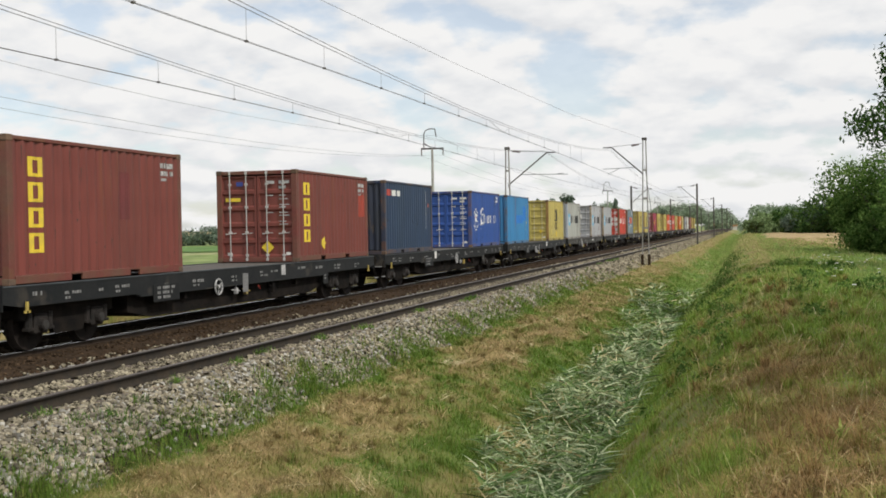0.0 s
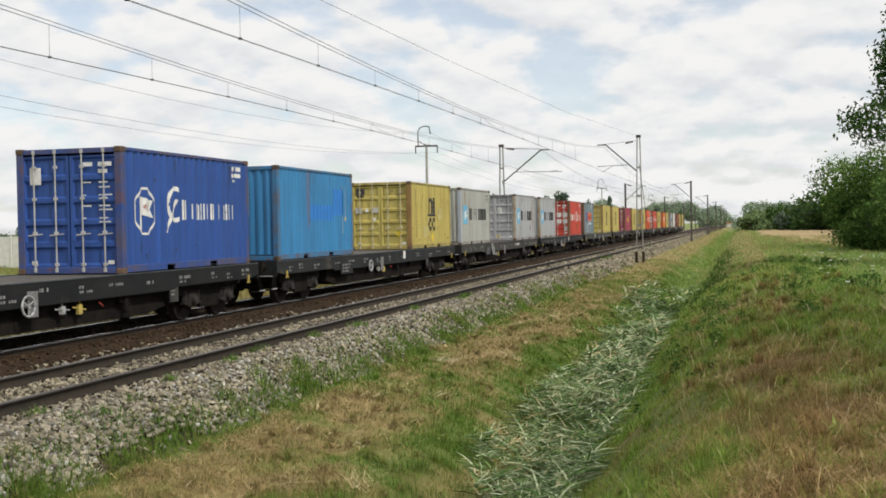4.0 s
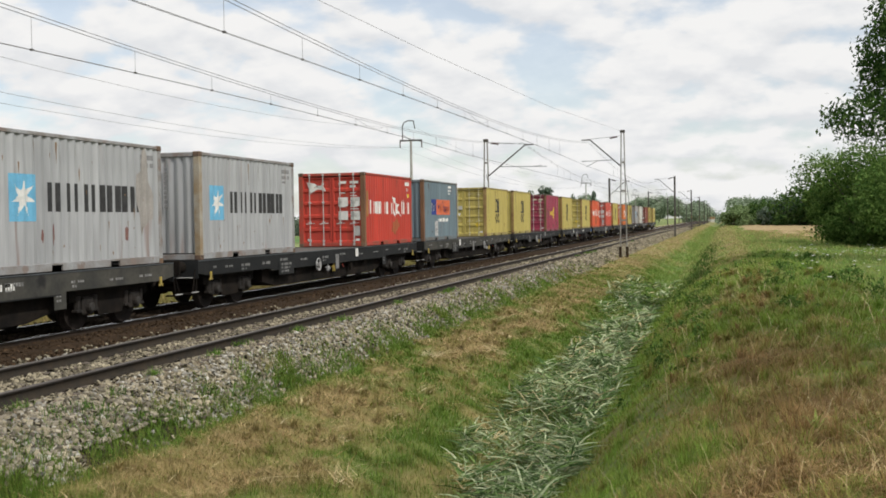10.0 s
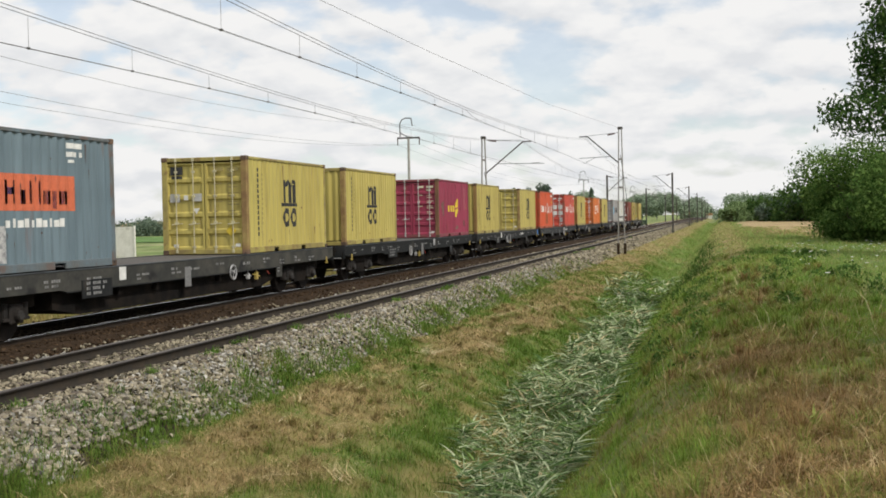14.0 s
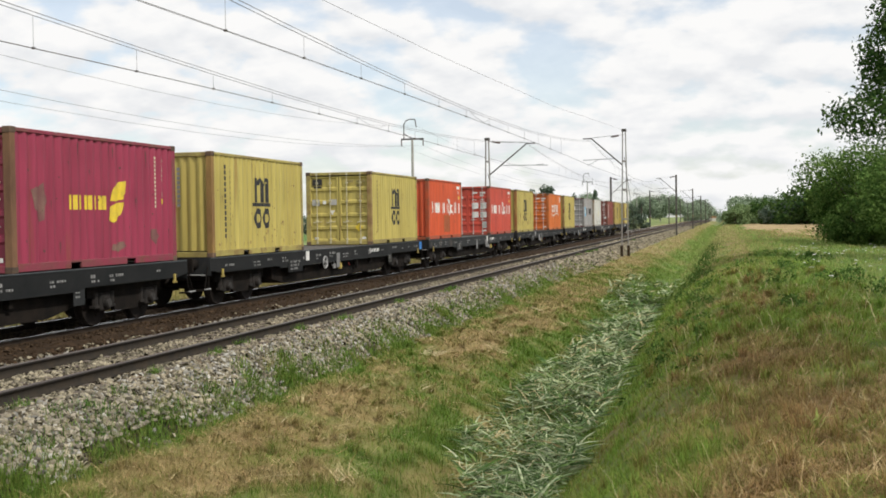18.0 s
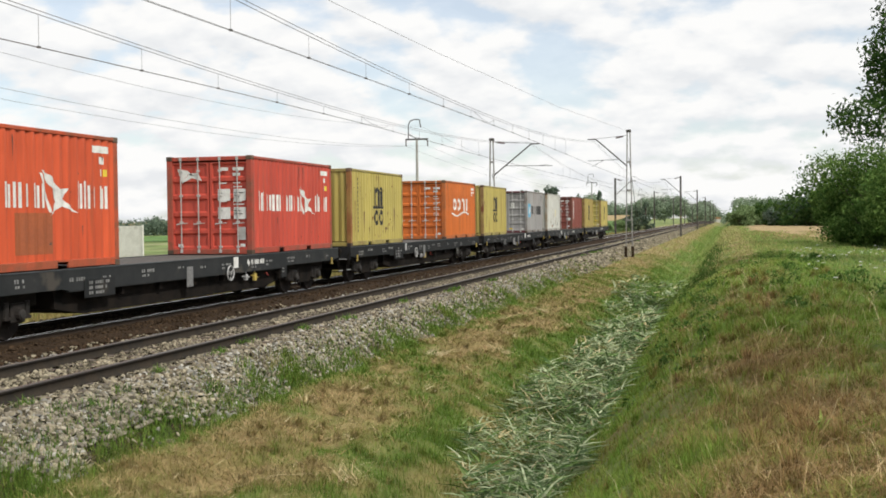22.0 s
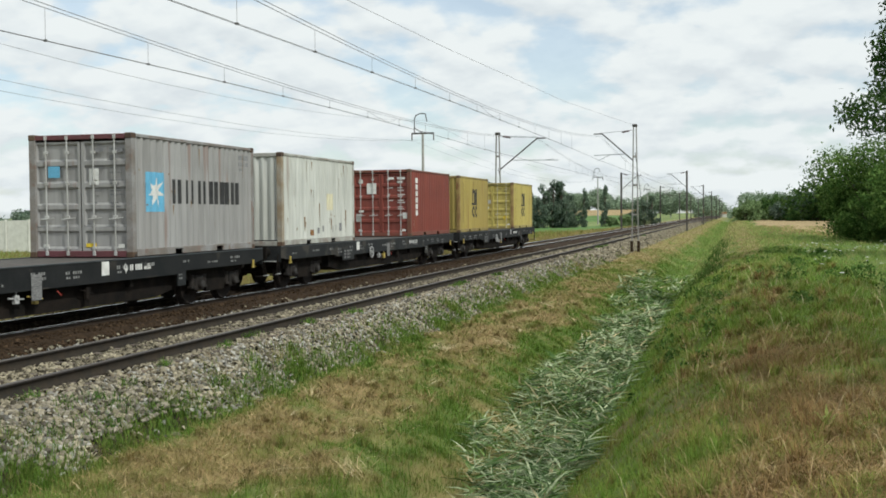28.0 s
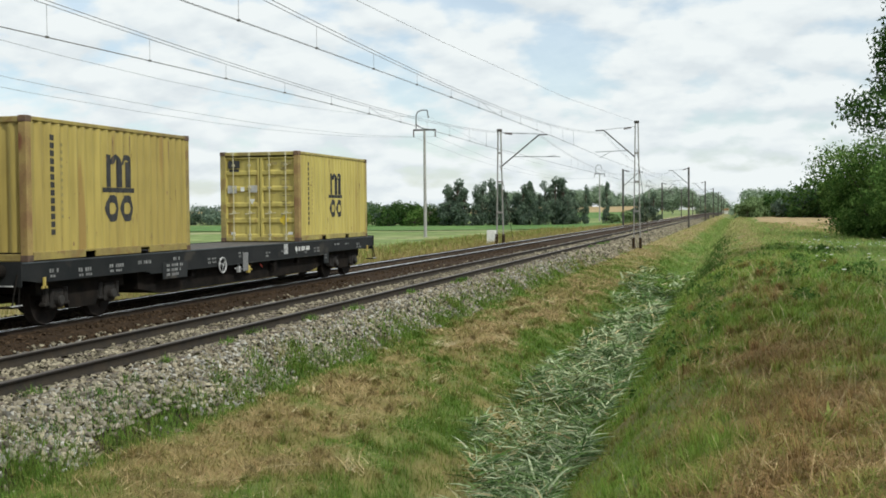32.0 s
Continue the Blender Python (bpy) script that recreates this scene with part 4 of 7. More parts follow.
def decal(c, name, y0, y1, z0, z1, mat, label="", shapes=None):
    """Paint on the near side, a hair proud of the wall: y from the leading end, z from the container's foot.
    It is laid over the folds of the pressed wall, strip by strip; shapes: rectangles in unit space."""
    p = (CL - 0.30) / round((CL - 0.30) / 0.278)
    bm = bmesh.new()

    def depth(y):
        u = ((y - 0.15) / p) % 1
        return -0.036 * np.interp(u, [0, 0.26, 0.5, 0.76, 1], [0, 0, 1, 1, 0])
    for a0, b0, a1, b1 in (shapes or [(0, 0, 1, 1)]):
        ya, yb = y0 + (y1 - y0) * a0, y0 + (y1 - y0) * a1
        za, zb = z0 + (z1 - z0) * b0, z0 + (z1 - z0) * b1
        k0, k1 = math.floor((ya - 0.15) / p), math.ceil((yb - 0.15) / p)
        cuts = sorted({ya, yb, *[y for k in range(k0, k1 + 1) for y in (0.15 + p * (k + q) for q in (0, 0.26, 0.5, 0.76)) if ya < y < yb]})
        prev = None
        for y in cuts:
            x = H2 - 0.012 + depth(y) + 0.004
            row = (bm.verts.new((x, y, za)), bm.verts.new((x, y, zb)))
            if prev:
                bm.faces.new((prev[0], row[0], row[1], prev[1]))
            prev = row
    return tagged(part(name, bm, mat, c, label), kind="stuff" if name in ("code_stencil", "letter_row", "letter_column", "scuff") else "")


def fold_x(y):
    """How far out the near side's pressed wall stands at y."""
    p = (CL - 0.30) / round((CL - 0.30) / 0.278)
    return H2 - 0.012 - 0.036 * float(np.interp(((y - 0.15) / p) % 1, [0, 0.26, 0.5, 0.76, 1], [0, 0, 1, 1, 0]))


def painted_shape(c, name, polygons, y, z, mat, label="", step=0.03):
    """Filled outlines painted over the folds of the near side, cut into narrow upright strips; outlines are relative to (y, z)."""
    bm = bmesh.new()
    for poly in polygons:
        def spans(u):
            cut = []
            for (a0, b0), (a1, b1) in zip(poly, poly[1:] + poly[:1]):
                if (a0 <= u) != (a1 <= u):
                    cut.append(b0 + (b1 - b0) * (u - a0) / (a1 - a0))
            cut.sort()
            return list(zip(cut[::2], cut[1::2]))
        u0, u1 = min(a for a, b in poly), max(a for a, b in poly)
        k = max(2, round((u1 - u0) / step))
        w = (u1 - u0) / k
        for q in range(k):
            ua, ub = u0 + q * w, u0 + (q + 1) * w
            left, right, mid = spans(ua + 1e-4), spans(ub - 1e-4), spans((ua + ub) / 2)
            if len(left) != len(right):
                left = right = mid
            xa, xb = fold_x(y + ua) + 0.0065, fold_x(y + ub) + 0.0065
            for (la, lb), (ra, rb) in zip(left, right):
                bm.faces.new([bm.verts.new(v) for v in ((xa, y + ua, z + la), (xb, y + ub, z + ra), (xb, y + ub, z + rb), (xa, y + ua, z + lb))])
    bmesh.ops.remove_doubles(bm, verts=bm.verts[:], dist=0.0004)
    return part(name, bm, mat, c, label)


def ring(cx, cy, rx, ry, a0, a1, thick, n=14):
    """A band bent round an ellipse, as one outline."""
    angles = [radians(a0 + (a1 - a0) * k / n) for k in range(n + 1)]
    return [(cx + rx * math.cos(a), cy + ry * math.sin(a)) for a in angles] + [(cx + (rx - thick) * math.cos(a), cy + (ry - thick) * math.sin(a)) for a in reversed(angles)]


def drip(rng, width, length):
    """A run of rust: ragged, widest near its head, thinning downwards."""
    n = 5
    side = [(width * (0.5 - 0.09 * k) * rng.uniform(0.6, 1.2), -length * k / n) for k in range(n)]
    return [(-u, v) for u, v in side] + [(rng.uniform(-0.2, 0.2) * width, -length)] + [(u * rng.uniform(0.7, 1.1), v) for u, v in reversed(side)]


def blotch(rng, w, h):
    """An uneven stain about w by h."""
    return [(w / 2 * math.cos(a) * r, h / 2 * math.sin(a) * r) for a, r in ((radians(30 * k), rng.uniform(0.55, 1.15)) for k in range(12))]


DIAMOND = [(0.0, -0.2), (0.2, 0.0), (0.0, 0.2), (-0.2, 0.0)]


def end_mark(c, name, x0, x1, z0, z1, mat, label=""):
    """A plate or paint patch on the door end, x across, proud of the panels."""
    return part(name, box(x0, x1, 0.040, 0.0435, z0, z1), mat, c, label)


PAINT = {}
CASTING = material("rusty_casting", (0.075, 0.050, 0.036), (0.14, 0.085, 0.05), scale=5, rough=0.85, bump=0.2, stain=(0.04, 0.03, 0.025), stain_at=0.6, stain_scale=4.0, vary=0.3)


def paint(key, base, other=None, rust=0.615, scale=0.9):
    other = other or tuple(v * 0.82 for v in base)
    if key not in PAINT:
        PAINT[key] = (material(key + "_paint", base, other, scale=scale, rough=0.55, bump=0.06, bump_scale=25, stain=tuple(0.5 * a + 0.5 * b for a, b in zip(base, RUST)), stain_at=rust, stain_scale=2.6, stretch=(1, 1, 0.08), streak=(0.80, 1.13)),
                      material(key + "_frame_paint", tuple(v * 0.8 for v in base), tuple(0.3 * a + 0.55 * b for a, b in zip(base, (0.13, 0.085, 0.05))), scale=2.0, rough=0.6, stain=tuple(0.3 * a + 0.6 * b for a, b in zip(base, (0.14, 0.065, 0.03))), stain_at=0.57, stain_scale=3.0))
    return PAINT[key]


BLACK = material("black_lettering_paint", (0.016, 0.016, 0.018), (0.035, 0.035, 0.035), scale=8, rough=0.6, bump=0)
YELLOW = material("yellow_marking_paint", (0.75, 0.55, 0.03), (0.6, 0.45, 0.05), scale=8, rough=0.6, bump=0)
SKY = material("light_blue_marking", (0.14, 0.42, 0.62), (0.12, 0.36, 0.55), scale=5, rough=0.6, bump=0)
NAVY = material("navy_marking", (0.03, 0.05, 0.25), (0.03, 0.05, 0.2), scale=5, rough=0.6, bump=0)
ORANGE = material("orange_marking", (0.62, 0.15, 0.065), (0.54, 0.13, 0.06), scale=5, rough=0.6, bump=0)


def codes(c, mat=MARK, y=5.2, z=2.3):
    """Rows of short bars where the registration stands by the rear top corner."""
    decal(c, "code_stencil", y, y + 0.55, z - 0.32, z + 0.06, mat, "", [(0.0, 0.72, 0.38, 1), (0.45, 0.72, 0.95, 1), (0.0, 0.3, 0.62, 0.55), (0.72, 0.3, 0.95, 0.55), (0.1, 0.0, 0.4, 0.15)])


def door_codes(c, mat=MARK):
    for x0, x1, z0, z1 in ((0.32, 0.54, 2.20, 2.285), (0.67, 0.98, 2.20, 2.285), (1.06, 1.10, 2.20, 2.285), (0.67, 0.88, 2.06, 2.14)):
        end_mark(c, "marking_bar", x0, x1, z0, z1, mat)
    # rows of small print in two columns
    for q, z in enumerate((1.86, 1.76, 1.60, 1.53, 1.38, 1.30, 1.13, 1.05)):
        if q % 2 == 0:
            end_mark(c, "marking_bar", 0.27, 0.38 + 0.12 * (q % 4 == 0), z, z + 0.028, mat)
        end_mark(c, "marking_bar", 0.68, 0.88 + 0.05 * (q % 3), z, z + 0.03, mat)
    end_mark(c, "sticker", -0.92, -0.78, 0.2, 0.28, FRESH)
    end_mark(c, "sticker", 0.86, 1.0, 0.2, 0.28, FRESH)


def logo_stack(c):
    # three stout uprights under two arches on feet, two round bands below, and two columns of small bars
    arches = [[(0.09, 0.10), (0.27, 0.10), (0.27, 0.72), (0.09, 0.72)], [(0.42, 0.10), (0.59, 0.10), (0.59, 0.60), (0.42, 0.60)], [(0.75, 0.10), (0.93, 0.10), (0.93, 0.60), (0.75, 0.60)],
              ring(0.42, 0.54, 0.17, 0.20, 0, 180, 0.10), ring(0.76, 0.54, 0.17, 0.20, 0, 180, 0.10), [(0.0, 0.0), (1.02, 0.0), (1.02, 0.09), (0.0, 0.09)]]
    painted_shape(c, "emblem", [[(1.15 * u, 1.04 * v) for u, v in p] for p in arches], 2.5, 1.27, BLACK, "black painted emblem of uprights under arches")
    painted_shape(c, "emblem_base", [ring(0.24, 0.26, 0.26, 0.27, 0, 360, 0.15, 18), ring(0.80, 0.26, 0.26, 0.27, 0, 360, 0.15, 18)], 2.58, 0.69, BLACK, "black painted round bands")
    decal(c, "code_stencil", 0.72, 0.90, 0.45, 2.32, BLACK, "", [(0, k / 13 + 0.008, 1, k / 13 + 0.062) for k in range(13)])
    decal(c, "code_stencil", 1.04, 1.17, 0.75, 2.2, material_dim, "", [(0, k / 11 + 0.015, 1, k / 11 + 0.06) for k in range(11)])


def logo_stack_doors(c):
    logo_stack(c)
    end_mark(c, "emblem", -0.98, -0.62, 2.12, 2.34, BLACK)
    end_mark(c, "emblem", -0.94, -0.64, 2.02, 2.09, BLACK)
    door_codes(c, material_dim)
    end_mark(c, "sticker", -0.6, -0.48, 1.45, 1.58, FRESH)
    end_mark(c, "sticker", -1.0, -0.72, 1.40, 1.62, GALV)
    end_mark(c, "sticker", -0.36, -0.08, 1.42, 1.62, GALV)
    bm = bmesh.new()
    bm.faces.new([bm.verts.new((0.74 + a, 0.036, 0.62 + b)) for a, b in ((0, -0.15), (0.15, 0), (0, 0.15), (-0.15, 0))])
    part("placard", bm, YELLOW, c, "yellow diamond placard")
    bm = bmesh.new()
    bm.faces.new([bm.verts.new((-0.24 + a, 0.036, 1.16 + b)) for a, b in ((0, -0.09), (0.09, 0.07), (-0.09, 0.07))])
    part("warning_triangle", bm, FRESH, c, "white triangle sticker")


material_dim = material("faded_black_stencil", (0.22, 0.19, 0.07), (0.35, 0.28, 0.1), scale=12, rough=0.7, bump=0)


def star_points(n, r0, r1):
    return [((r0 if k % 2 == 0 else r1) * math.sin(math.pi * k / n), (r0 if k % 2 == 0 else r1) * math.cos(math.pi * k / n)) for k in range(2 * n)]


def logo_star(c):
    decal(c, "emblem_square", 0.62, 1.42, 0.95, 1.80, SKY, "light blue painted square")
    painted_shape(c, "star", [star_points(7, 0.36, 0.13)], 1.02, 1.38, FRESH, "white painted star")
    for k in range(6):
        y = 1.76 + 0.60 * k
        decal(c, "letter_block", y, y + 0.5, 1.13, 1.67, BLACK, "", ((0, 0, 0.34, 1), (0.52, 0, 0.86, 1)))
    codes(c, material_grey)


material_grey = material("grey_stencil", (0.16, 0.16, 0.17), (0.25, 0.25, 0.25), scale=12, rough=0.7, bump=0)


def logo_star_doors(c):
    logo_star(c)
    end_mark(c, "emblem_square", -0.78, -0.5, 1.68, 1.92, SKY)
    end_mark(c, "sticker", 0.2, 0.42, 1.52, 1.86, FRESH)
    door_codes(c, material_grey)
    end_mark(c, "sticker", 0.1, 0.34, 0.22, 0.3, YELLOW)


def logo_column(c):
    decal(c, "letter_column", 0.62, 1.0, 0.55, 2.25, YELLOW, "yellow painted column of blocks",
          [r for k in range(4) for r in ((0, k / 3.8, 1, k / 3.8 + 0.035), (0, k / 3.8 + 0.17, 1, k / 3.8 + 0.205), (0, k / 3.8 + 0.035, 0.24, k / 3.8 + 0.17), (0.76, k / 3.8 + 0.035, 1, k / 3.8 + 0.17))])
    codes(c)


def logo_column_doors(c):
    logo_column(c)
    door_codes(c)
    end_mark(c, "emblem", -0.95, -0.5, 1.72, 1.82, YELLOW)
    end_mark(c, "sticker", -0.62, -0.42, 2.15, 2.27, NAVY)
    bm = bmesh.new()
    vs = [bm.verts.new((0.32 + a, 0.02, 0.42 + b)) for a, b in ((0, -0.19), (0.19, 0), (0, 0.19), (-0.19, 0))]
    bm.faces.new(vs)
    part("placard", bm, YELLOW, c, "yellow diamond placard")


def white_row(y, z, h, widths, gap=0.06):
    def draw(c):
        p = y
        for k, w in enumerate(widths):
            if w:
                sh = ([(0, 0, 0.22, 1), (0.34, 0, 0.52, 0.9), (0.64, 0, 0.84, 1)], [(0, 0, 0.2, 1), (0.56, 0.04, 0.78, 0.96)])[k % 2]
                decal(c, "letter_block", p, p + w, z, z + h * (1.18 if k == 0 else 1), FRESH, "", sh)
            p += (w or 1.0) + gap
    return draw


def logo_bird(c):
    white_row(0.52, 1.14, 0.45, [0.42, 0.38, 0.45, 0.36, 0.36, 0.36, 0.36], 0.06)(c)
    white_row(4.62, 1.14, 0.45, [0.30, 0.32, 0.32], 0.07)(c)
    wings = [[(0.05, 0.68), (0.34, 0.58), (0.58, 0.36), (0.44, 0.33), (0.26, 0.44)], [(0.34, 0.36), (0.82, 0.40), (0.66, 0.22), (1.10, -0.02), (0.62, 0.11), (0.30, -0.04), (0.46, 0.17)]]
    painted_shape(c, "emblem", [[(1.12 * u, 1.15 * v) for u, v in w] for w in wings] + [[(0.02, 0.72), (0.08, 0.72), (0.36, 0.02), (0.31, -0.02)]], 3.38, 1.06, FRESH, "white painted flag emblem")
    for y0, y1, z0, z1, m in ((5.12, 5.74, 2.24, 2.38, FRESH), (5.36, 5.58, 2.02, 2.16, FRESH), (5.40, 5.50, 1.78, 1.92, FRESH), (5.55, 5.65, 1.78, 1.92, YELLOW)):
        decal(c, "code_plate", y0, y1, z0, z1, m)


def logo_bird_doors(c):
    logo_bird(c)
    door_codes(c, FRESH)
    for z in (1.41, 0.93):
        end_mark(c, "sticker", 0.24, 0.59, z, z + 0.31, FRESH, "white lettered plate")
        end_mark(c, "sticker", 0.69, 1.03, z, z + 0.31, FRESH, "white lettered plate")
    end_mark(c, "sticker", 0.82, 1.02, 0.38, 0.72, GALV, "grey metal plate")
    for pts in ([(-0.92, 2.27), (-0.62, 2.22), (-0.42, 2.06), (-0.62, 2.12), (-0.78, 1.87)], [(-0.58, 2.14), (-0.32, 2.16), (-0.21, 1.94), (-0.50, 2.02), (-0.80, 1.88)]):
        bm = bmesh.new()
        bm.faces.new([bm.verts.new((x, 0.042, z)) for x, z in pts])
        part("emblem", bm, FRESH, c, "white painted flag emblem")


def logo_navy(c):
    decal(c, "letter_row", 0.36, 0.86, 2.06, 2.28, RED, "", [(0, 0, 0.28, 1), (0.36, 0, 0.64, 1), (0.72, 0, 0.86, 1)])
    decal(c, "letter_row", 0.92, 1.80, 2.06, 2.26, FRESH, "", [(0, 0, 0.17, 1), (0.22, 0, 0.39, 1), (0.44, 0, 0.60, 1), (0.65, 0, 0.78, 1), (0.83, 0, 1, 1)])
    decal(c, "code_stencil", 5.13, 5.22, 0.9, 2.38, FRESH, "", [(0, k / 16, 1, k / 16 + 0.048) for k in range(16)])
    decal(c, "code_stencil", 5.45, 5.54, 1.35, 2.25, FRESH, "", [(0, 0, 1, 0.2), (0, 0.62, 1, 0.76), (0, 0.8, 1, 1)])
    decal(c, "sticker", 5.45, 5.6, 1.72, 1.85, ORANGE)


def logo_shield(c):
    # an eight-sided outline round a small flag, then a swoosh and a row of thin bars
    outer = [(0.24, 0.0), (0.56, 0.0), (0.8, 0.28), (0.8, 0.72), (0.56, 1.0), (0.24, 1.0), (0.0, 0.72), (0.0, 0.28)]
    for k in range(8):
        p, q = outer[k], outer[(k + 1) % 8]
        inner = [(0.4 + (u - 0.4) * 0.88, 0.5 + (v - 0.5) * 0.90) for u, v in (q, p)]
        painted_shape(c, "emblem_border", [[p, q, *inner]], 0.55, 0.78, FRESH)
    painted_shape(c, "emblem", [[(0.16, 0.12), (0.26, 0.12), (0.26, 0.8), (0.16, 0.8)], [(0.28, 0.42), (0.70, 0.36), (0.62, 0.54), (0.70, 0.72), (0.28, 0.80)]], 0.55, 0.78, FRESH, "white painted flag in an eight-sided border")
    painted_shape(c, "emblem_mark", [[(0.0, -0.11), (0.12, 0.0), (0.0, 0.11), (-0.12, 0.0)]], 1.02, 1.37, RED)
    painted_shape(c, "swoosh", [ring(0.52, 0.62, 0.36, 0.40, 60, 300, 0.10), [(0.05, 0.0), (0.16, 0.0), (0.62, 0.72), (0.54, 0.74)]], 1.75, 0.82, FRESH, "white painted swoosh")
    white_row(2.58, 1.10, 0.38, [0.26, 0.2, 0.24, 0.2, 0.26, 0.16, 0.24, 0.2], 0.12)(c)
    codes(c, FRESH, 5.1, 2.35)
    door_codes(c, FRESH)
    end_mark(c, "sticker", -0.92, -0.66, 1.85, 2.2, FRESH)


def logo_plainblue(c):
    decal(c, "code_stencil", 5.1, 5.2, 0.7, 2.2, MARK, "", [(0, k / 18, 1, k / 18 + 0.04) for k in range(18)])
    decal(c, "code_stencil", 5.38, 5.46, 1.2, 2.2, MARK, "", [(0, k / 12, 1, k / 12 + 0.05) for k in range(12)])
    decal(c, "sticker", 5.35, 5.5, 1.08, 1.2, YELLOW)


def logo_twoblock(c):
    decal(c, "emblem_square", 1.3, 2.2, 1.12, 1.78, NAVY, "navy painted block")
    decal(c, "emblem_square", 2.25, 4.6, 1.12, 1.78, ORANGE, "orange painted block")
    decal(c, "letter_block", 1.42, 2.1, 1.28, 1.62, FRESH, "", [(0, 0, 0.1, 1), (0, 0.8, 0.28, 1), (0.2, 0.5, 0.3, 1), (0.4, 0, 0.6, 0.75), (0.72, 0.0, 0.8, 1), (0.92, 0, 1, 1)])
    decal(c, "letter_block", 2.45, 4.4, 1.24, 1.66, NAVY, "", [(0, 0, 0.05, 1), (0.11, 0, 0.16, 1), (0.05, 0.4, 0.11, 0.7), (0.22, 0, 0.32, 0.6), (0.36, 0, 0.39, 1), (0.5, 0, 0.53, 1), (0.6, 0, 0.7, 0.6), (0.75, -0.2, 0.79, 0.6), (0.86, 0, 0.98, 0.6)])
    decal(c, "letter_block", 2.45, 4.3, 0.82, 0.98, FRESH, "", [(k / 10, 0, k / 10 + 0.07, 0.8 + 0.2 * (k % 2)) for k in range(10)])
    decal(c, "sticker", 1.95, 2.45, 0.2, 0.85, MARK)
    codes(c, FRESH, 4.4, 2.36)


def logo_swirl(c):
    for k in range(4):
        decal(c, "letter_block", 1.8 + 0.35 * k, 2.1 + 0.35 * k, 1.14, 1.42, YELLOW, "", [(0, 0, 0.36, 1), (0.6, 0, 0.96, 1)])
    leaf = [[(0.0, 0.05), (0.06, 0.30), (0.30, 0.40), (0.62, 0.42), (0.48, 0.16), (0.22, 0.0)], [(0.12, 0.44), (0.22, 0.72), (0.48, 0.84), (0.74, 0.86), (0.72, 0.62), (0.58, 0.48), (0.34, 0.44)]]
    painted_shape(c, "emblem", leaf, 3.2, 0.88, YELLOW, "yellow painted swirl in two leaves")
    decal(c, "code_stencil", 5.10, 5.17, 1.2, 2.34, CREAM, "", [(0, k / 13, 1, k / 13 + 0.05) for k in range(13)])
    decal(c, "code_stencil", 5.42, 5.50, 1.45, 2.30, CREAM, "", [(0, k / 8, 1, k / 8 + 0.08) for k in (0, 3, 4, 5, 6, 7)])
    decal(c, "sticker", 5.40, 5.52, 1.28, 1.40, YELLOW)
    door_codes(c, CREAM)


def logo_wave(c):
    painted_shape(c, "letter_block", [ring(0.27, 0.28, 0.27, 0.29, 0, 360, 0.12, 18)], 1.62, 1.26, FRESH)
    painted_shape(c, "letter_block", [ring(0.27, 0.28, 0.27, 0.29, 0, 360, 0.12, 18)], 2.42, 1.26, FRESH)
    painted_shape(c, "letter_block", [[(0.0, 0.0), (0.14, 0.0), (0.14, 0.40), (0.0, 0.40)], [(0.44, 0.0), (0.58, 0.0), (0.58, 0.40), (0.44, 0.40)], ring(0.29, 0.36, 0.29, 0.22, 0, 180, 0.13)], 3.22, 1.26, FRESH)
    decal(c, "letter_block", 4.2, 4.36, 1.26, 1.82, FRESH)
    crest = [(k * 0.2, 0.09 * math.sin(k * 0.42 + 2.6)) for k in range(18)]
    painted_shape(c, "underline", [crest + [(u, v + 0.07) for u, v in reversed(crest)]], 1.25, 1.08, FRESH, "white painted wavy line")
    codes(c, FRESH)
    door_codes(c, FRESH)


def logo_white(c):
    decal(c, "code_stencil", 5.2, 5.28, 1.0, 2.3, material_grey, "", [(0, k / 14, 1, k / 14 + 0.04) for k in range(14)])
    decal(c, "repair_patch", 3.6, 4.15, 1.0, 1.5, CREAM, "cream repair patch")
    for y, z0, z1 in ((1.1, 0.4, 1.9), (1.75, 0.3, 0.8), (2.45, 0.9, 1.6), (2.9, 0.35, 1.2), (3.95, 0.3, 0.75), (4.7, 1.1, 2.0), (5.3, 0.3, 1.0)):
        painted_shape(c, "rust_run", [drip(random.Random(int(y * 10)), 0.06, z1 - z0)], y, z1, STREAK_PALE, "yellowish rust run", step=0.015)
    decal(c, "rust_patch", 2.2, 2.5, 0.25, 0.42, RUSTY, "rust patch")
    decal(c, "scuff", 2.8, 5.0, 0.3, 0.55, material_grey, "", [(0.0, 0, 0.04, 0.7), (0.16, 0.2, 0.22, 0.9), (0.34, 0, 0.36, 0.8), (0.55, 0.1, 0.6, 0.9), (0.68, 0.3, 0.72, 1), (0.84, 0.2, 0.92, 1.2)])


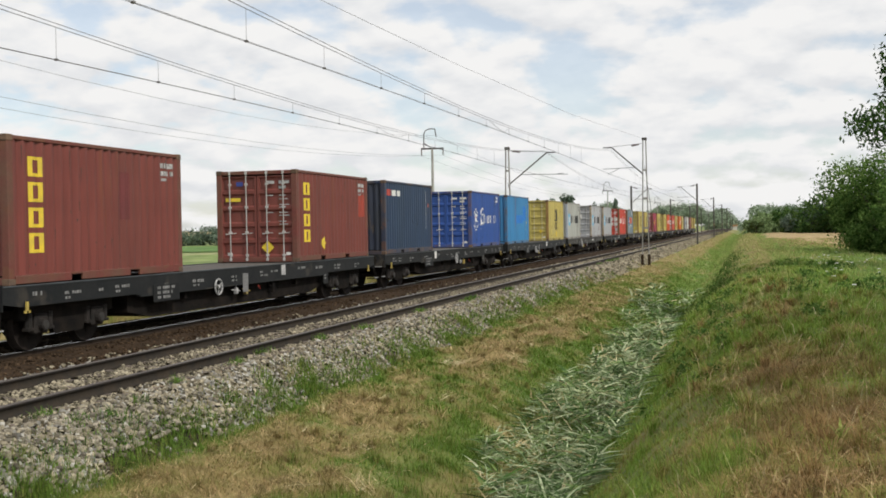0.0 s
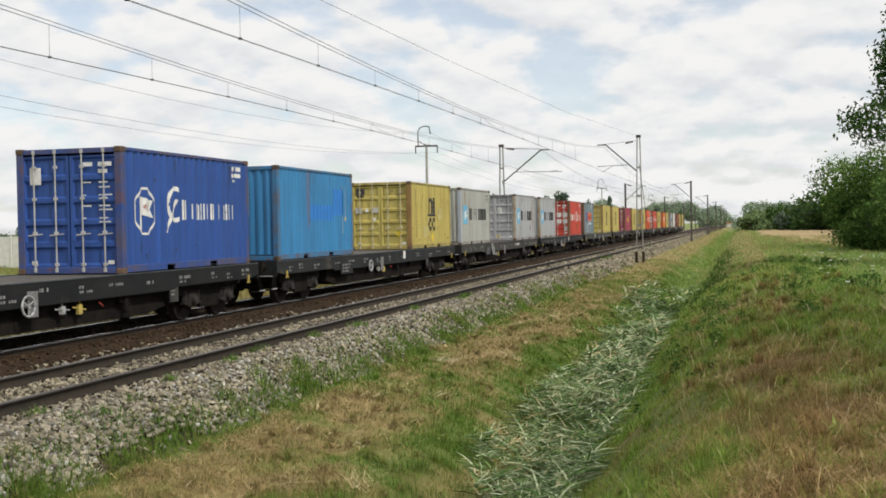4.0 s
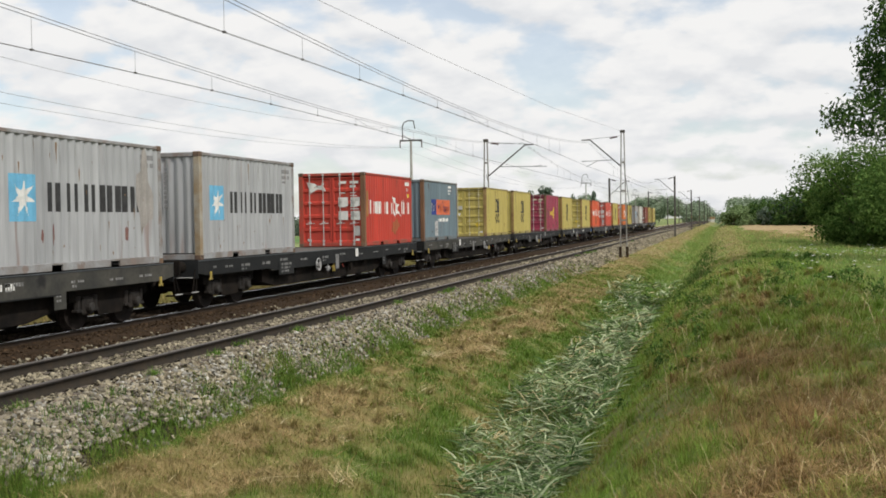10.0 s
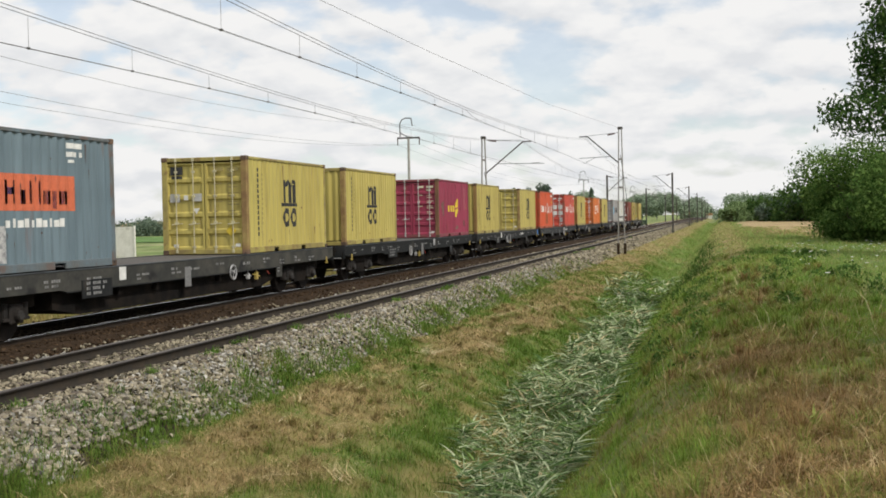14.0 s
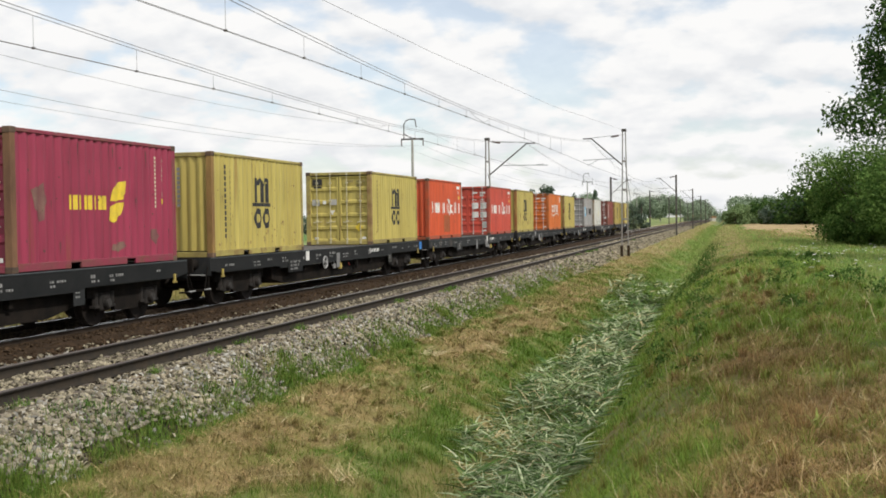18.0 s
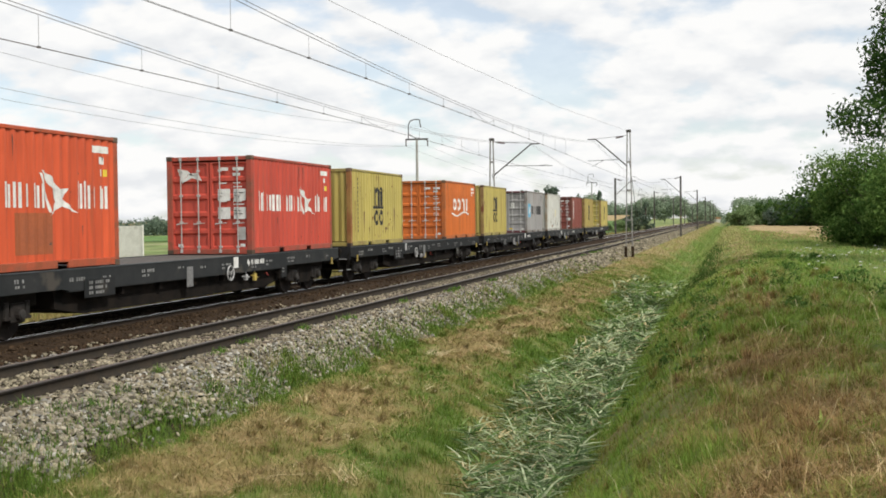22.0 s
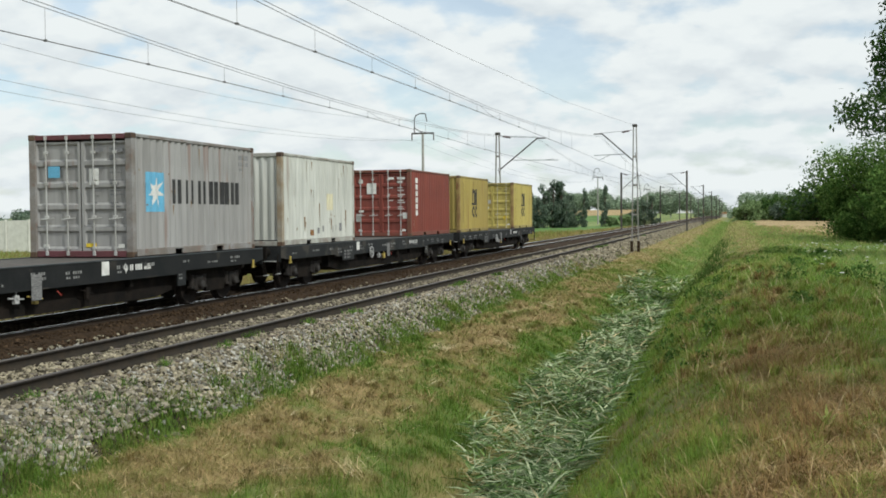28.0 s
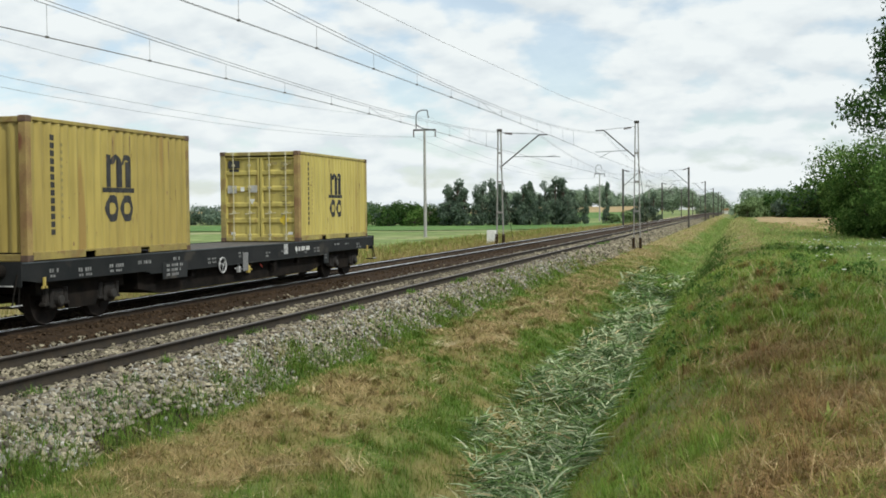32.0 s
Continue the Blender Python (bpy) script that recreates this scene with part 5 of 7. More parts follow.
def logo_upright(c):
    decal(c, "letter_column", 0.70, 1.06, 0.78, 2.3, FRESH, "white painted column of blocks", [r for k in range(6) for r in ((0.0, k / 6 + 0.015, 0.30, k / 6 + 0.145), (0.58, k / 6 + 0.015, 0.88, k / 6 + 0.145))])
    decal(c, "code_stencil", 0.5, 0.62, 0.32, 0.6, FRESH, "", [(0, 0, 1, 0.42), (0, 0.56, 1, 1)])
    decal(c, "code_stencil", 5.16, 5.24, 1.0, 2.34, FRESH, "", [(0, k / 14, 1, k / 14 + 0.05) for k in range(14)])
    decal(c, "code_stencil", 5.44, 5.52, 1.35, 2.34, FRESH, "", [(0, k / 10, 1, k / 10 + 0.07) for k in range(10) if k not in (2, 3)])
    decal(c, "sticker", 5.42, 5.54, 1.56, 1.72, YELLOW)
    door_codes(c, FRESH)
    end_mark(c, "sticker", -0.56, -0.18, 1.65, 2.06, FRESH, "white plate with a dark mark")
    bm = bmesh.new()
    bm.faces.new([bm.verts.new((-0.37 + u, 0.046, 1.88 + v)) for u, v in ((-0.12, 0.0), (0.0, 0.09), (0.12, 0.0), (0.04, 0.01), (0.03, -0.11), (-0.03, -0.11), (-0.04, 0.01))])
    part("emblem", bm, BLACK, c, "dark mark on the plate")
    end_mark(c, "sticker", -0.89, -0.72, 2.06, 2.2, FRESH)
    end_mark(c, "sticker", -0.90, -0.70, 0.94, 1.02, FRESH)
    end_mark(c, "sticker", -1.01, -0.80, 0.58, 0.88, GALV, "grey metal plate")
    end_mark(c, "sticker", 0.88, 1.06, 0.69, 0.92, FRESH)


CREAM = material("cream_patch", (0.66, 0.62, 0.42), (0.6, 0.55, 0.4), scale=5, rough=0.6, bump=0)
RUSTY = material("rust", RUST, (0.30, 0.17, 0.06), scale=9, rough=0.9)
OXIDE = ("oxide_red", (0.185, 0.042, 0.032), (0.145, 0.040, 0.030))
MUSTARD = ("mustard", (0.485, 0.408, 0.112), (0.415, 0.335, 0.088))
GREY = ("container_grey", (0.38, 0.39, 0.40), (0.32, 0.33, 0.34))
SCARLET = ("scarlet", (0.50, 0.046, 0.027), (0.43, 0.042, 0.025))
# the boxes from the front wagon to the last: label, paint, decals
LOAD = [
    ("rust-red steel container with a yellow painted column", OXIDE, logo_column), ("rust-red steel container with white-lettered doors and yellow placard", OXIDE, logo_column_doors),
    ("dark navy corrugated steel container", ("navy", (0.018, 0.039, 0.088), (0.022, 0.042, 0.078), 0.70), logo_navy), ("royal blue steel container with white emblem", ("royal_blue", (0.022, 0.078, 0.31), (0.02, 0.066, 0.25), 0.69), logo_shield),
    ("light blue steel container with small white markings", ("azure", (0.035, 0.215, 0.45), (0.035, 0.185, 0.39)), logo_plainblue), ("mustard yellow steel container with black emblem", MUSTARD, logo_stack_doors),
    ("whitish grey steel container with blue star emblem", ("pale_grey", (0.395, 0.41, 0.375), (0.345, 0.355, 0.32)), logo_star), ("pale grey steel container with star emblem and barred doors", GREY, logo_star_doors),
    ("light grey steel container with blue star emblem", GREY, logo_star), ("scarlet steel container with white flag emblem", SCARLET, logo_bird_doors),
    ("blue-grey rusty container with navy and orange blocks", ("slate_blue", (0.15, 0.205, 0.235), (0.115, 0.165, 0.195)), logo_twoblock), ("mustard yellow steel container with black emblem", MUSTARD, logo_stack_doors),
    ("mustard yellow corrugated container with black emblem", MUSTARD, logo_stack), ("purple-red steel container with yellow swirl", ("plum", (0.30, 0.032, 0.073), (0.255, 0.028, 0.06)), logo_swirl),
    ("mustard yellow corrugated container with black emblem", MUSTARD, logo_stack), ("mustard yellow steel container with barred doors", MUSTARD, logo_stack_doors),
    ("orange-red steel container with white flag emblem", ("vermilion", (0.60, 0.092, 0.029), (0.53, 0.078, 0.026)), logo_bird), ("crimson steel container with white flag emblem and stickers", ("crimson", (0.52, 0.07, 0.042), (0.45, 0.06, 0.038)), logo_bird_doors),
    ("yellow container with heavily rusted corner posts", MUSTARD, logo_stack), ("bright orange steel container with white row of blocks", ("orange", (0.62, 0.155, 0.022), (0.54, 0.13, 0.02)), logo_wave),
    ("mustard yellow corrugated container with black emblem", MUSTARD, logo_stack), ("beige-grey steel container with maroon door header", ("warm_grey", (0.33, 0.325, 0.32), (0.285, 0.278, 0.27)), logo_star_doors),
    ("white steel container with rust-streaked posts", ("off_white", (0.58, 0.59, 0.545), (0.51, 0.515, 0.47)), logo_white), ("brown-red steel container with white column of blocks", ("brown_red", (0.215, 0.047, 0.032), (0.175, 0.040, 0.028)), logo_upright),
    ("dull ochre corrugated container with black emblem", ("ochre", (0.40, 0.315, 0.082), (0.335, 0.255, 0.068)), logo_stack), ("mustard yellow container at the train's end", MUSTARD, logo_stack_doors),
]


STREAK_PALE = material("brown_rust_streak", (0.24, 0.17, 0.09), (0.17, 0.10, 0.05), scale=9, rough=0.9, bump=0)
RED_RUST_POST = material("red_rusted_post", (0.24, 0.085, 0.03), (0.33, 0.20, 0.06), scale=3.5, rough=0.85, stain=(0.10, 0.045, 0.022), stain_at=0.57, stain_scale=4.0, stretch=(1, 1, 0.35))
RUST_POST = material("rusted_post", (0.13, 0.066, 0.036), (0.19, 0.10, 0.05), scale=2.5, rough=0.85, stain=(0.10, 0.05, 0.025), stain_at=0.64, stain_scale=3.0, stretch=(1, 1, 0.3))
TAN_POST = material("tan_streaked_post", (0.36, 0.335, 0.28), (0.26, 0.19, 0.11), scale=3.0, rough=0.7, stain=RUST, stain_at=0.62)
PATCH_BROWN = material("brown_repair_paint", (0.34, 0.09, 0.03), (0.29, 0.08, 0.03), scale=3, rough=0.7, bump=0)
PATCH_DULL = material("dull_brown_stain", (0.16, 0.06, 0.06), (0.2, 0.12, 0.09), scale=4, rough=0.8, bump=0)
PATCH_PALE = material("faded_olive_patch", (0.47, 0.42, 0.19), (0.43, 0.37, 0.14), scale=3, rough=0.7, bump=0)
PATCH_GREY = material("stained_grey_paint", (0.27, 0.255, 0.235), (0.33, 0.31, 0.29), scale=3, rough=0.7, bump=0)
BRIGHT_BLUE = material("fresh_blue_paint", (0.025, 0.19, 0.56), (0.025, 0.17, 0.50), scale=3, rough=0.6, bump=0)
MUSTARD_POST = material("rust_eaten_yellow_post", (0.34, 0.22, 0.06), (0.17, 0.085, 0.035), scale=2.2, rough=0.8, stain=(0.11, 0.055, 0.028), stain_at=0.58, stain_scale=3.0, stretch=(1, 1, 0.3))
OLIVE_POST = material("olive_streaked_post", (0.33, 0.24, 0.08), (0.21, 0.12, 0.05), scale=3.0, rough=0.75, stain=RUST, stain_at=0.6)
LAVENDER_POST = material("lavender_blue_post", (0.39, 0.425, 0.48), (0.35, 0.38, 0.43), scale=1.2, rough=0.6, stain=(0.25, 0.22, 0.18), stain_at=0.68)
OLD_POST = {6: LAVENDER_POST, 5: MUSTARD_POST, 7: TAN_POST, 11: OLIVE_POST, 12: OLIVE_POST, 15: OLIVE_POST, 20: OLIVE_POST, 25: OLIVE_POST, 9: RUST_POST, 13: RUST_POST, 8: TAN_POST, 10: RUST_POST, 14: MUSTARD_POST, 18: RED_RUST_POST, 22: TAN_POST, 24: OLIVE_POST}
PATCH_TAN = material("tan_repair_paint", (0.36, 0.20, 0.07), (0.30, 0.15, 0.05), scale=4, rough=0.75, bump=0)
PATCH_RED = material("maroon_repaint", (0.15, 0.03, 0.03), (0.13, 0.03, 0.028), scale=3, rough=0.7, bump=0)
PATCH_BRIGHT = material("fresh_red_repaint", (0.34, 0.05, 0.03), (0.29, 0.05, 0.03), scale=3, rough=0.7, bump=0)
PLACARD = {1: (2.1, 0.5), 5: (3.2, 0.42)}
PATCH = {9: [("repair_patch", 0.22, 0.42, 1.05, 1.95, PATCH_TAN), ("stain", 3.3, 4.3, 0.35, 1.0, PATCH_BROWN)], 0: [("repair_patch", 3.55, 3.95, 1.15, 2.1, PATCH_RED)], 1: [("repair_patch", 5.2, 5.85, 1.3, 2.0, PATCH_BRIGHT)], 4: [("repair_patch", 4.3, 5.2, 1.25, 2.05, BRIGHT_BLUE), ("repair_patch", 2.5, 4.296, 1.1, 1.55, BRIGHT_BLUE)], 13: [("stain", 0.62, 1.1, 0.95, 1.65, PATCH_DULL), ("stain", 3.3, 3.9, 0.28, 0.5, PATCH_DULL), ("stain", 4.9, 5.3, 0.4, 0.75, PATCH_DULL)], 16: [("repair_patch", 2.62, 3.75, 0.3, 1.05, PATCH_BROWN)], 5: [("repair_patch", 4.1, 4.75, 1.15, 1.6, PATCH_PALE), ("repair_patch", 1.95, 2.4, 0.45, 0.85, PATCH_PALE)], 7: [("stain", 4.95, 5.7, 0.5, 2.45, PATCH_GREY), ("scuff_mark", 1.5, 1.58, 0.55, 0.85, PATCH_DULL), ("scuff_mark", 1.9, 1.98, 0.5, 0.95, PATCH_DULL), ("scuff_mark", 4.5, 4.6, 0.5, 0.85, PATCH_DULL)], 18: [("rust_spot", 2.3, 2.5, 0.85, 1.0, RUSTY), ("rust_spot", 4.2, 4.5, 0.65, 0.75, RUSTY), ("rust_spot", 1.6, 1.75, 1.6, 1.8, RUSTY), ("rust_run", 0.42, 0.5, 0.35, 1.5, STREAK_PALE), ("rust_run", 1.45, 1.5, 0.3, 1.15, STREAK_PALE), ("rust_run", 3.6, 3.66, 0.3, 0.95, STREAK_PALE), ("stain", 2.1, 2.26, 0.6, 0.74, STREAK_PALE), ("stain", 3.85, 4.1, 0.5, 0.62, STREAK_PALE), ("rust_run", 5.0, 5.06, 0.35, 1.3, STREAK_PALE)]}


# wagon: origin at the leading face of its first container, z at the rail
def wheelset_mesh():
    bm = rod((-0.85, 0, 0), (0.85, 0, 0), 0.08, seg=10)
    for s in (-1, 1):
        rod((s * 0.69, 0, 0), (s * 0.82, 0, 0), 0.46, seg=28, bm=bm)
        rod((s * 0.665, 0, 0), (s * 0.69, 0, 0), 0.49, seg=28, bm=bm)
        rod((s * 0.82, 0, 0), (s * 0.86, 0, 0), 0.16, seg=14, bm=bm)
        for k in range(4):
            a = k * math.pi / 2
            box(s * 0.82 - 0.012, s * 0.82 + 0.012, 0.26 * math.cos(a) - 0.03, 0.26 * math.cos(a) + 0.03, 0.26 * math.sin(a) - 0.03, 0.26 * math.sin(a) + 0.03, 0, bm)
    return bm


def bogie_frame():
    bm = bmesh.new()
    for s in (-1, 1):
        x0, x1 = s * 0.94, s * 1.04
        prof = [(-1.5, 0.58), (-1.5, 0.80), (-0.5, 0.90), (0.5, 0.90), (1.5, 0.80), (1.5, 0.58), (0.6, 0.52), (0.45, 0.26), (-0.45, 0.26), (-0.6, 0.52)]
        a = [bm.verts.new((x0, y, z)) for y, z in prof]
        b = [bm.verts.new((x1, y, z)) for y, z in prof]
        bm.faces.new(a), bm.faces.new(b)
        for k in range(len(prof)):
            bm.faces.new((a[k], a[(k + 1) % len(prof)], b[(k + 1) % len(prof)], b[k]))
    box(-0.95, 0.95, -0.25, 0.25, 0.5, 0.82, 0.02, bm)
    for y in (-1.42, 1.42):
        box(-0.95, 0.95, y - 0.06, y + 0.06, 0.6, 0.75, 0.01, bm)
    return bm


def axle_box():
    bm = box(-0.06, 0.1, -0.2, 0.2, 0.3, 0.66, 0.03)
    rod((0.09, 0, 0.46), (0.17, 0, 0.46), 0.13, 0.11, 12, bm)
    for s in (-1, 1):
        rod((0.02, s * 0.3, 0.42), (0.02, s * 0.3, 0.68), 0.075, seg=8, bm=bm)
        box(-0.05, 0.09, s * 0.3 - 0.09, s * 0.3 + 0.09, 0.36, 0.42, 0.01, bm)
    return bm


WHEELS = []
STENCIL = material("dull_stencil_paint", (0.30, 0.30, 0.29), (0.10, 0.10, 0.10), scale=16, rough=0.85, bump=0)
CAPGREY = material("worn_steel_cap", (0.04, 0.037, 0.034), (0.022, 0.02, 0.018), scale=9, rough=0.6, spec=0.3)
GRID = material("grey_tare_plate", (0.10, 0.10, 0.10), (0.24, 0.24, 0.235), scale=22, rough=0.8, bump=0, stretch=(1, 0.5, 3))
BOXGREY = material("greasy_axle_box", (0.013, 0.012, 0.011), (0.028, 0.023, 0.02), scale=6, rough=0.7, bump=0.3, spec=0.25)


def flat_wagon(index):
    rng = random.Random(index * 7 + 1)
    w = tagged(new("flat_wagon"), "long dark grey flat wagon with white stencilled side sills", "flat wagon", "wagons of the train")
    a, b = -0.30, SECOND + CL + 0.30
    part("deck", shape("deck", lambda: box(-1.26, 1.26, a, b, FLOOR - 0.09, FLOOR - 0.012)), DECK, w)
    for s in (-1, 1):
        def sill():
            bm = bmesh.new()
            prof = [(a, 1.2), (b, 1.2), (b, 0.90), (b - 0.5, 0.83), (b - 4.2, 0.83), (b - 4.4, 0.79), (a + 4.4, 0.79), (a + 4.2, 0.83), (a + 0.5, 0.83), (a, 0.90)]
            p = [bm.verts.new((s * 1.30, y, z)) for y, z in prof]
            q = [bm.verts.new((s * 1.22, y, z)) for y, z in prof]
            bm.faces.new(p), bm.faces.new(q)
            for k in range(len(prof)):
                bm.faces.new((p[k], p[(k + 1) % len(prof)], q[(k + 1) % len(prof)], q[k]))
            return bm
        part("side_sill", shape("side_sill%d" % s, sill), SILL_WORN if index in (3, 5) else SILL, w)
        part("sill_edge", shape("sill_edge%d" % s, lambda: box(s * 1.30 - 0.05 * (s > 0) + 0.012 * s, s * 1.30 + 0.05 * (s < 0) + 0.012 * s, a, b, 1.178, 1.206, 0.006)), SILL_EDGE, w)
        part("sill_flange", shape("flange_low%d" % s, lambda: box(s * 1.30 - 0.09 * (s > 0), s * 1.30 + 0.09 * (s < 0), a + 4.4, b - 4.4, 0.765, 0.79)), SILL, w)
    def belly():
        prof = [(3.9, 1.0), (b - 4.2, 1.0), (b - 4.25, 0.46), (b - 5.2, 0.30), (4.9, 0.30), (3.95, 0.46)]
        bm = bmesh.new()
        p, q = [[bm.verts.new((x, y, z)) for y, z in prof] for x in (-1.08, 1.08)]
        bm.faces.new(p), bm.faces.new(q)
        for k in range(len(prof)):
            bm.faces.new((p[k], p[(k + 1) % len(prof)], q[(k + 1) % len(prof)], q[k]))
        return bm
    part("centre_beam", shape("centre", lambda: box(-0.3, 0.3, a + 0.2, b - 0.2, 0.62, 1.08)), UNDER, w)
    part("belly_frame", shape("belly", belly), UNDER, w)
    for k in range(5):
        y = 6.2 + k * (b - 12.6) / 4
        part("cross_bearer", shape("bearer%d" % k, lambda: box(-1.2, 1.2, y - 0.06, y + 0.06, 0.6, 1.08)), UNDER, w)
    part("brake_cylinder", shape("cyl", lambda: rod((0.55, 8.6, 0.62), (0.55, 9.6, 0.62), 0.2, seg=14)), UNDER, w)
    part("air_tank", shape("tank", lambda: rod((0.6, 11.0, 0.6), (0.6, 12.4, 0.6), 0.24, seg=14)), UNDER, w)
    for end, yb in ((-1, a), (1, b)):
        part("headstock", shape("head%d" % end, lambda: box(-1.3, 1.3, yb - (0.0 if end > 0 else 0.02), yb + (0.02 if end > 0 else 0.0), 0.78, 1.22)), SILL, w)
        for s in (-1, 1):
            def buf():
                bm = rod((s * 0.875, yb, 1.05), (s * 0.875, yb + end * 0.42, 1.05), 0.13, 0.12, 14)
                rod((s * 0.875, yb + end * 0.4, 1.05), (s * 0.875, yb + end * 0.58, 1.05), 0.09, seg=12, bm=bm)
                box(s * 0.875 - 0.27, s * 0.875 + 0.27, yb + (end * 0.585 if end > 0 else end * 0.615), yb + (end * 0.615 if end > 0 else end * 0.585), 0.88, 1.22, 0.012, bm)
                return bm
            part("buffer", shape("buffer%d%d" % (end, s), buf), UNDER, w)

            def step():
                bm = box(s * 1.12 - 0.14, s * 1.12 + 0.14, yb + end * 0.22 - 0.02, yb + end * 0.22 + 0.2, 0.42, 0.45)
                for dy in (0.0, 0.18):
                    rod((s * 1.24, yb + end * 0.22 + dy, 0.44), (s * 1.24, yb + end * 0.05 + dy * 0.5, 1.0), 0.014, seg=6, bm=bm)
                return bm
            part("step", shape("step%d%d" % (end, s), step), UNDER, w)
            part("step_tread", shape("tread%d%d" % (end, s), lambda: box(s * 1.26 - 0.02, s * 1.26 + 0.02, yb + end * 0.22 - 0.05, yb + end * 0.22 + 0.25, 0.455, 0.475)), MARK, w, "worn white step edge")
        part("handrail", shape("hrail%d" % end, lambda: rod((0.6, yb + end * 0.1, 0.8), (1.2, yb + end * 0.12, 0.8), 0.014, seg=6)), MARK, w, "worn white grab rail")
        part("coupling", shape("coupling%d" % end, lambda: rod((0, yb, 1.0), (0, yb + end * 0.6, 0.95), 0.05, seg=8)), UNDER, w)
        part("brake_hose", shape("hose%d" % end, lambda: rod((0.28, yb, 0.85), (0.3, yb + end * 0.4, 0.6), 0.03, seg=8)), UNDER, w)
        # yellow tie hooks near each end of the sill
        part("tie_hook", shape("hook%d" % end, lambda: box(1.30, 1.335, yb - end * 0.62 - 0.07, yb - end * 0.62 + 0.07, 0.72, 0.765, 0, box(1.30, 1.335, yb - end * 0.62 - 0.025, yb - end * 0.62 + 0.025, 0.72, 0.92))), HOOK, w, "yellow tie-down hook")
    for yc in (1.95, SECOND + CL - 1.95):
        bg = part("bogie", shape("bogie", bogie_frame), UNDER, w, "black two-axle bogie")
        bg.location.y = yc
        for dy in (-0.9, 0.9):
            ws = part("wheelset", shape("wheelset", wheelset_mesh), WHEEL, bg)
            ws.location = (0, dy, 0.46)
            WHEELS.append((ws, dy))
            for s in (-1, 1):
                ab = part("axle_box", shape("axle_box", axle_box), BOXGREY, bg)
                ab.matrix_basis = pose(s * 1.0, dy, 0, 0, 0, 0 if s > 0 else 180)
                cap = part("axle_cap", shape("axle_cap", lambda: rod((0.16, 0, 0.46), (0.19, 0, 0.46), 0.095, 0.08, 12)), CAPGREY, bg)
                cap.matrix_basis = ab.matrix_basis
    # hand wheel on the near sill
    def handwheel():
        bm = bmesh.new()
        rings = []
        for k in range(22):
            u = 2 * math.pi * k / 22
            rings.append([bm.verts.new((1.36 + 0.022 * math.sin(v), (0.18 + 0.02 * math.cos(v)) * math.cos(u), (0.18 + 0.02 * math.cos(v)) * math.sin(u))) for v in (0, 1.05, 2.1, 3.14, 4.19, 5.24)])
        for a_, b_ in zip(rings, rings[1:] + rings[:1]):
            for q in range(6):
                bm.faces.new((a_[q], a_[(q + 1) % 6], b_[(q + 1) % 6], b_[q]))
        return bm
    h = part("hand_wheel", shape("hand_wheel", handwheel), MARK, w, "whitish brake hand wheel")
    h.location = (0, HANDWHEEL[index], 0.79)
    for q in range(3):
        u = 2 * math.pi * q / 3 + 0.5
        part("spoke", shape("spoke%d" % q, lambda: rod((1.36, 0, 0), (1.36, 0.175 * math.cos(u), 0.175 * math.sin(u)), 0.013, seg=6)), MARK, h)
    part("hub", shape("hub", lambda: rod((1.29, 0, 0), (1.385, 0, 0), 0.04, seg=8)), MARK, h)
    # stencils: small plain bars and panels along the sill
    y = 0.5
    while y < b - 0.6:
        ln = rng.choice((0.18, 0.3, 0.45, 0.62))
        hgt = rng.choice((0.045, 0.055, 0.07))
        z = rng.uniform(0.94, 1.02)
        tagged(part("stencil", shape("stencil%.2f%.2f" % (ln, hgt), lambda: stencil(ln, hgt)), STENCIL, w), kind="stuff").location = (1.303, y, z)
        if rng.random() < 0.6:
            low = rng.choice((0.18, 0.3, 0.45))
            tagged(part("stencil", shape("stencil%.2f%.2f" % (low, 0.045), lambda: stencil(low, 0.045)), STENCIL, w), kind="stuff").location = (1.303, y + 0.02, z - 0.085)
        y += ln + rng.uniform(0.4, 1.4)
    for y in (14.4,):
        part("hanging_plate", shape("hanging_plate%.1f" % y, lambda: box(1.27, 1.295, y, y + 0.38, 0.50, 0.85, 0.006)), SILL_WORN if index % 2 else SILL, w)
        tagged(part("stencil", shape("stencil_small", lambda: stencil(0.26, 0.04)), STENCIL, w), kind="stuff").location = (1.296, y + 0.05, 0.74)
        tagged(part("stencil", shape("stencil_small", lambda: stencil(0.26, 0.04)), STENCIL, w), kind="stuff").location = (1.296, y + 0.05, 0.65)
    part("label_plate", shape("plate_big", lambda: box(1.30, 1.318, 4.6, 5.7, 0.62, 0.98, 0.004)), SILL, w)
    for r in range(3):
        tagged(part("stencil", shape("stencil_row%d" % r, lambda: stencil(0.75 - 0.1 * r, 0.06)), STENCIL, w), kind="stuff").location = (1.322, 4.75, 0.88 - 0.1 * r)
    part("label_plate", shape("plate_small", lambda: box(1.30, 1.314, 0, 0.26, 0, 0.27, 0.003)), FRESH if index % 3 else MARK, w, "white label plate").location = (0, 6.0 if index % 2 else 11.3, 0.9)
    part("label_plate", shape("plate_grid", lambda: box(1.30, 1.314, 0, 0.30, 0, 0.46, 0.003)), GRID, w, "grey tare plate").location = (0, rng.uniform(8.6, 9.4), 0.58)
    # small valves and rods hanging below the sill near the hand wheel
    for q in range(3):
        yy = HANDWHEEL[index] + (1.2, 1.75, 3.4)[q]
        g = part("brake_gear", shape("gear%d" % q, lambda: brake_gear(q)), (MARK, HOOK, UNDER)[q], w)
        g.location = (1.2, yy, 0.0)
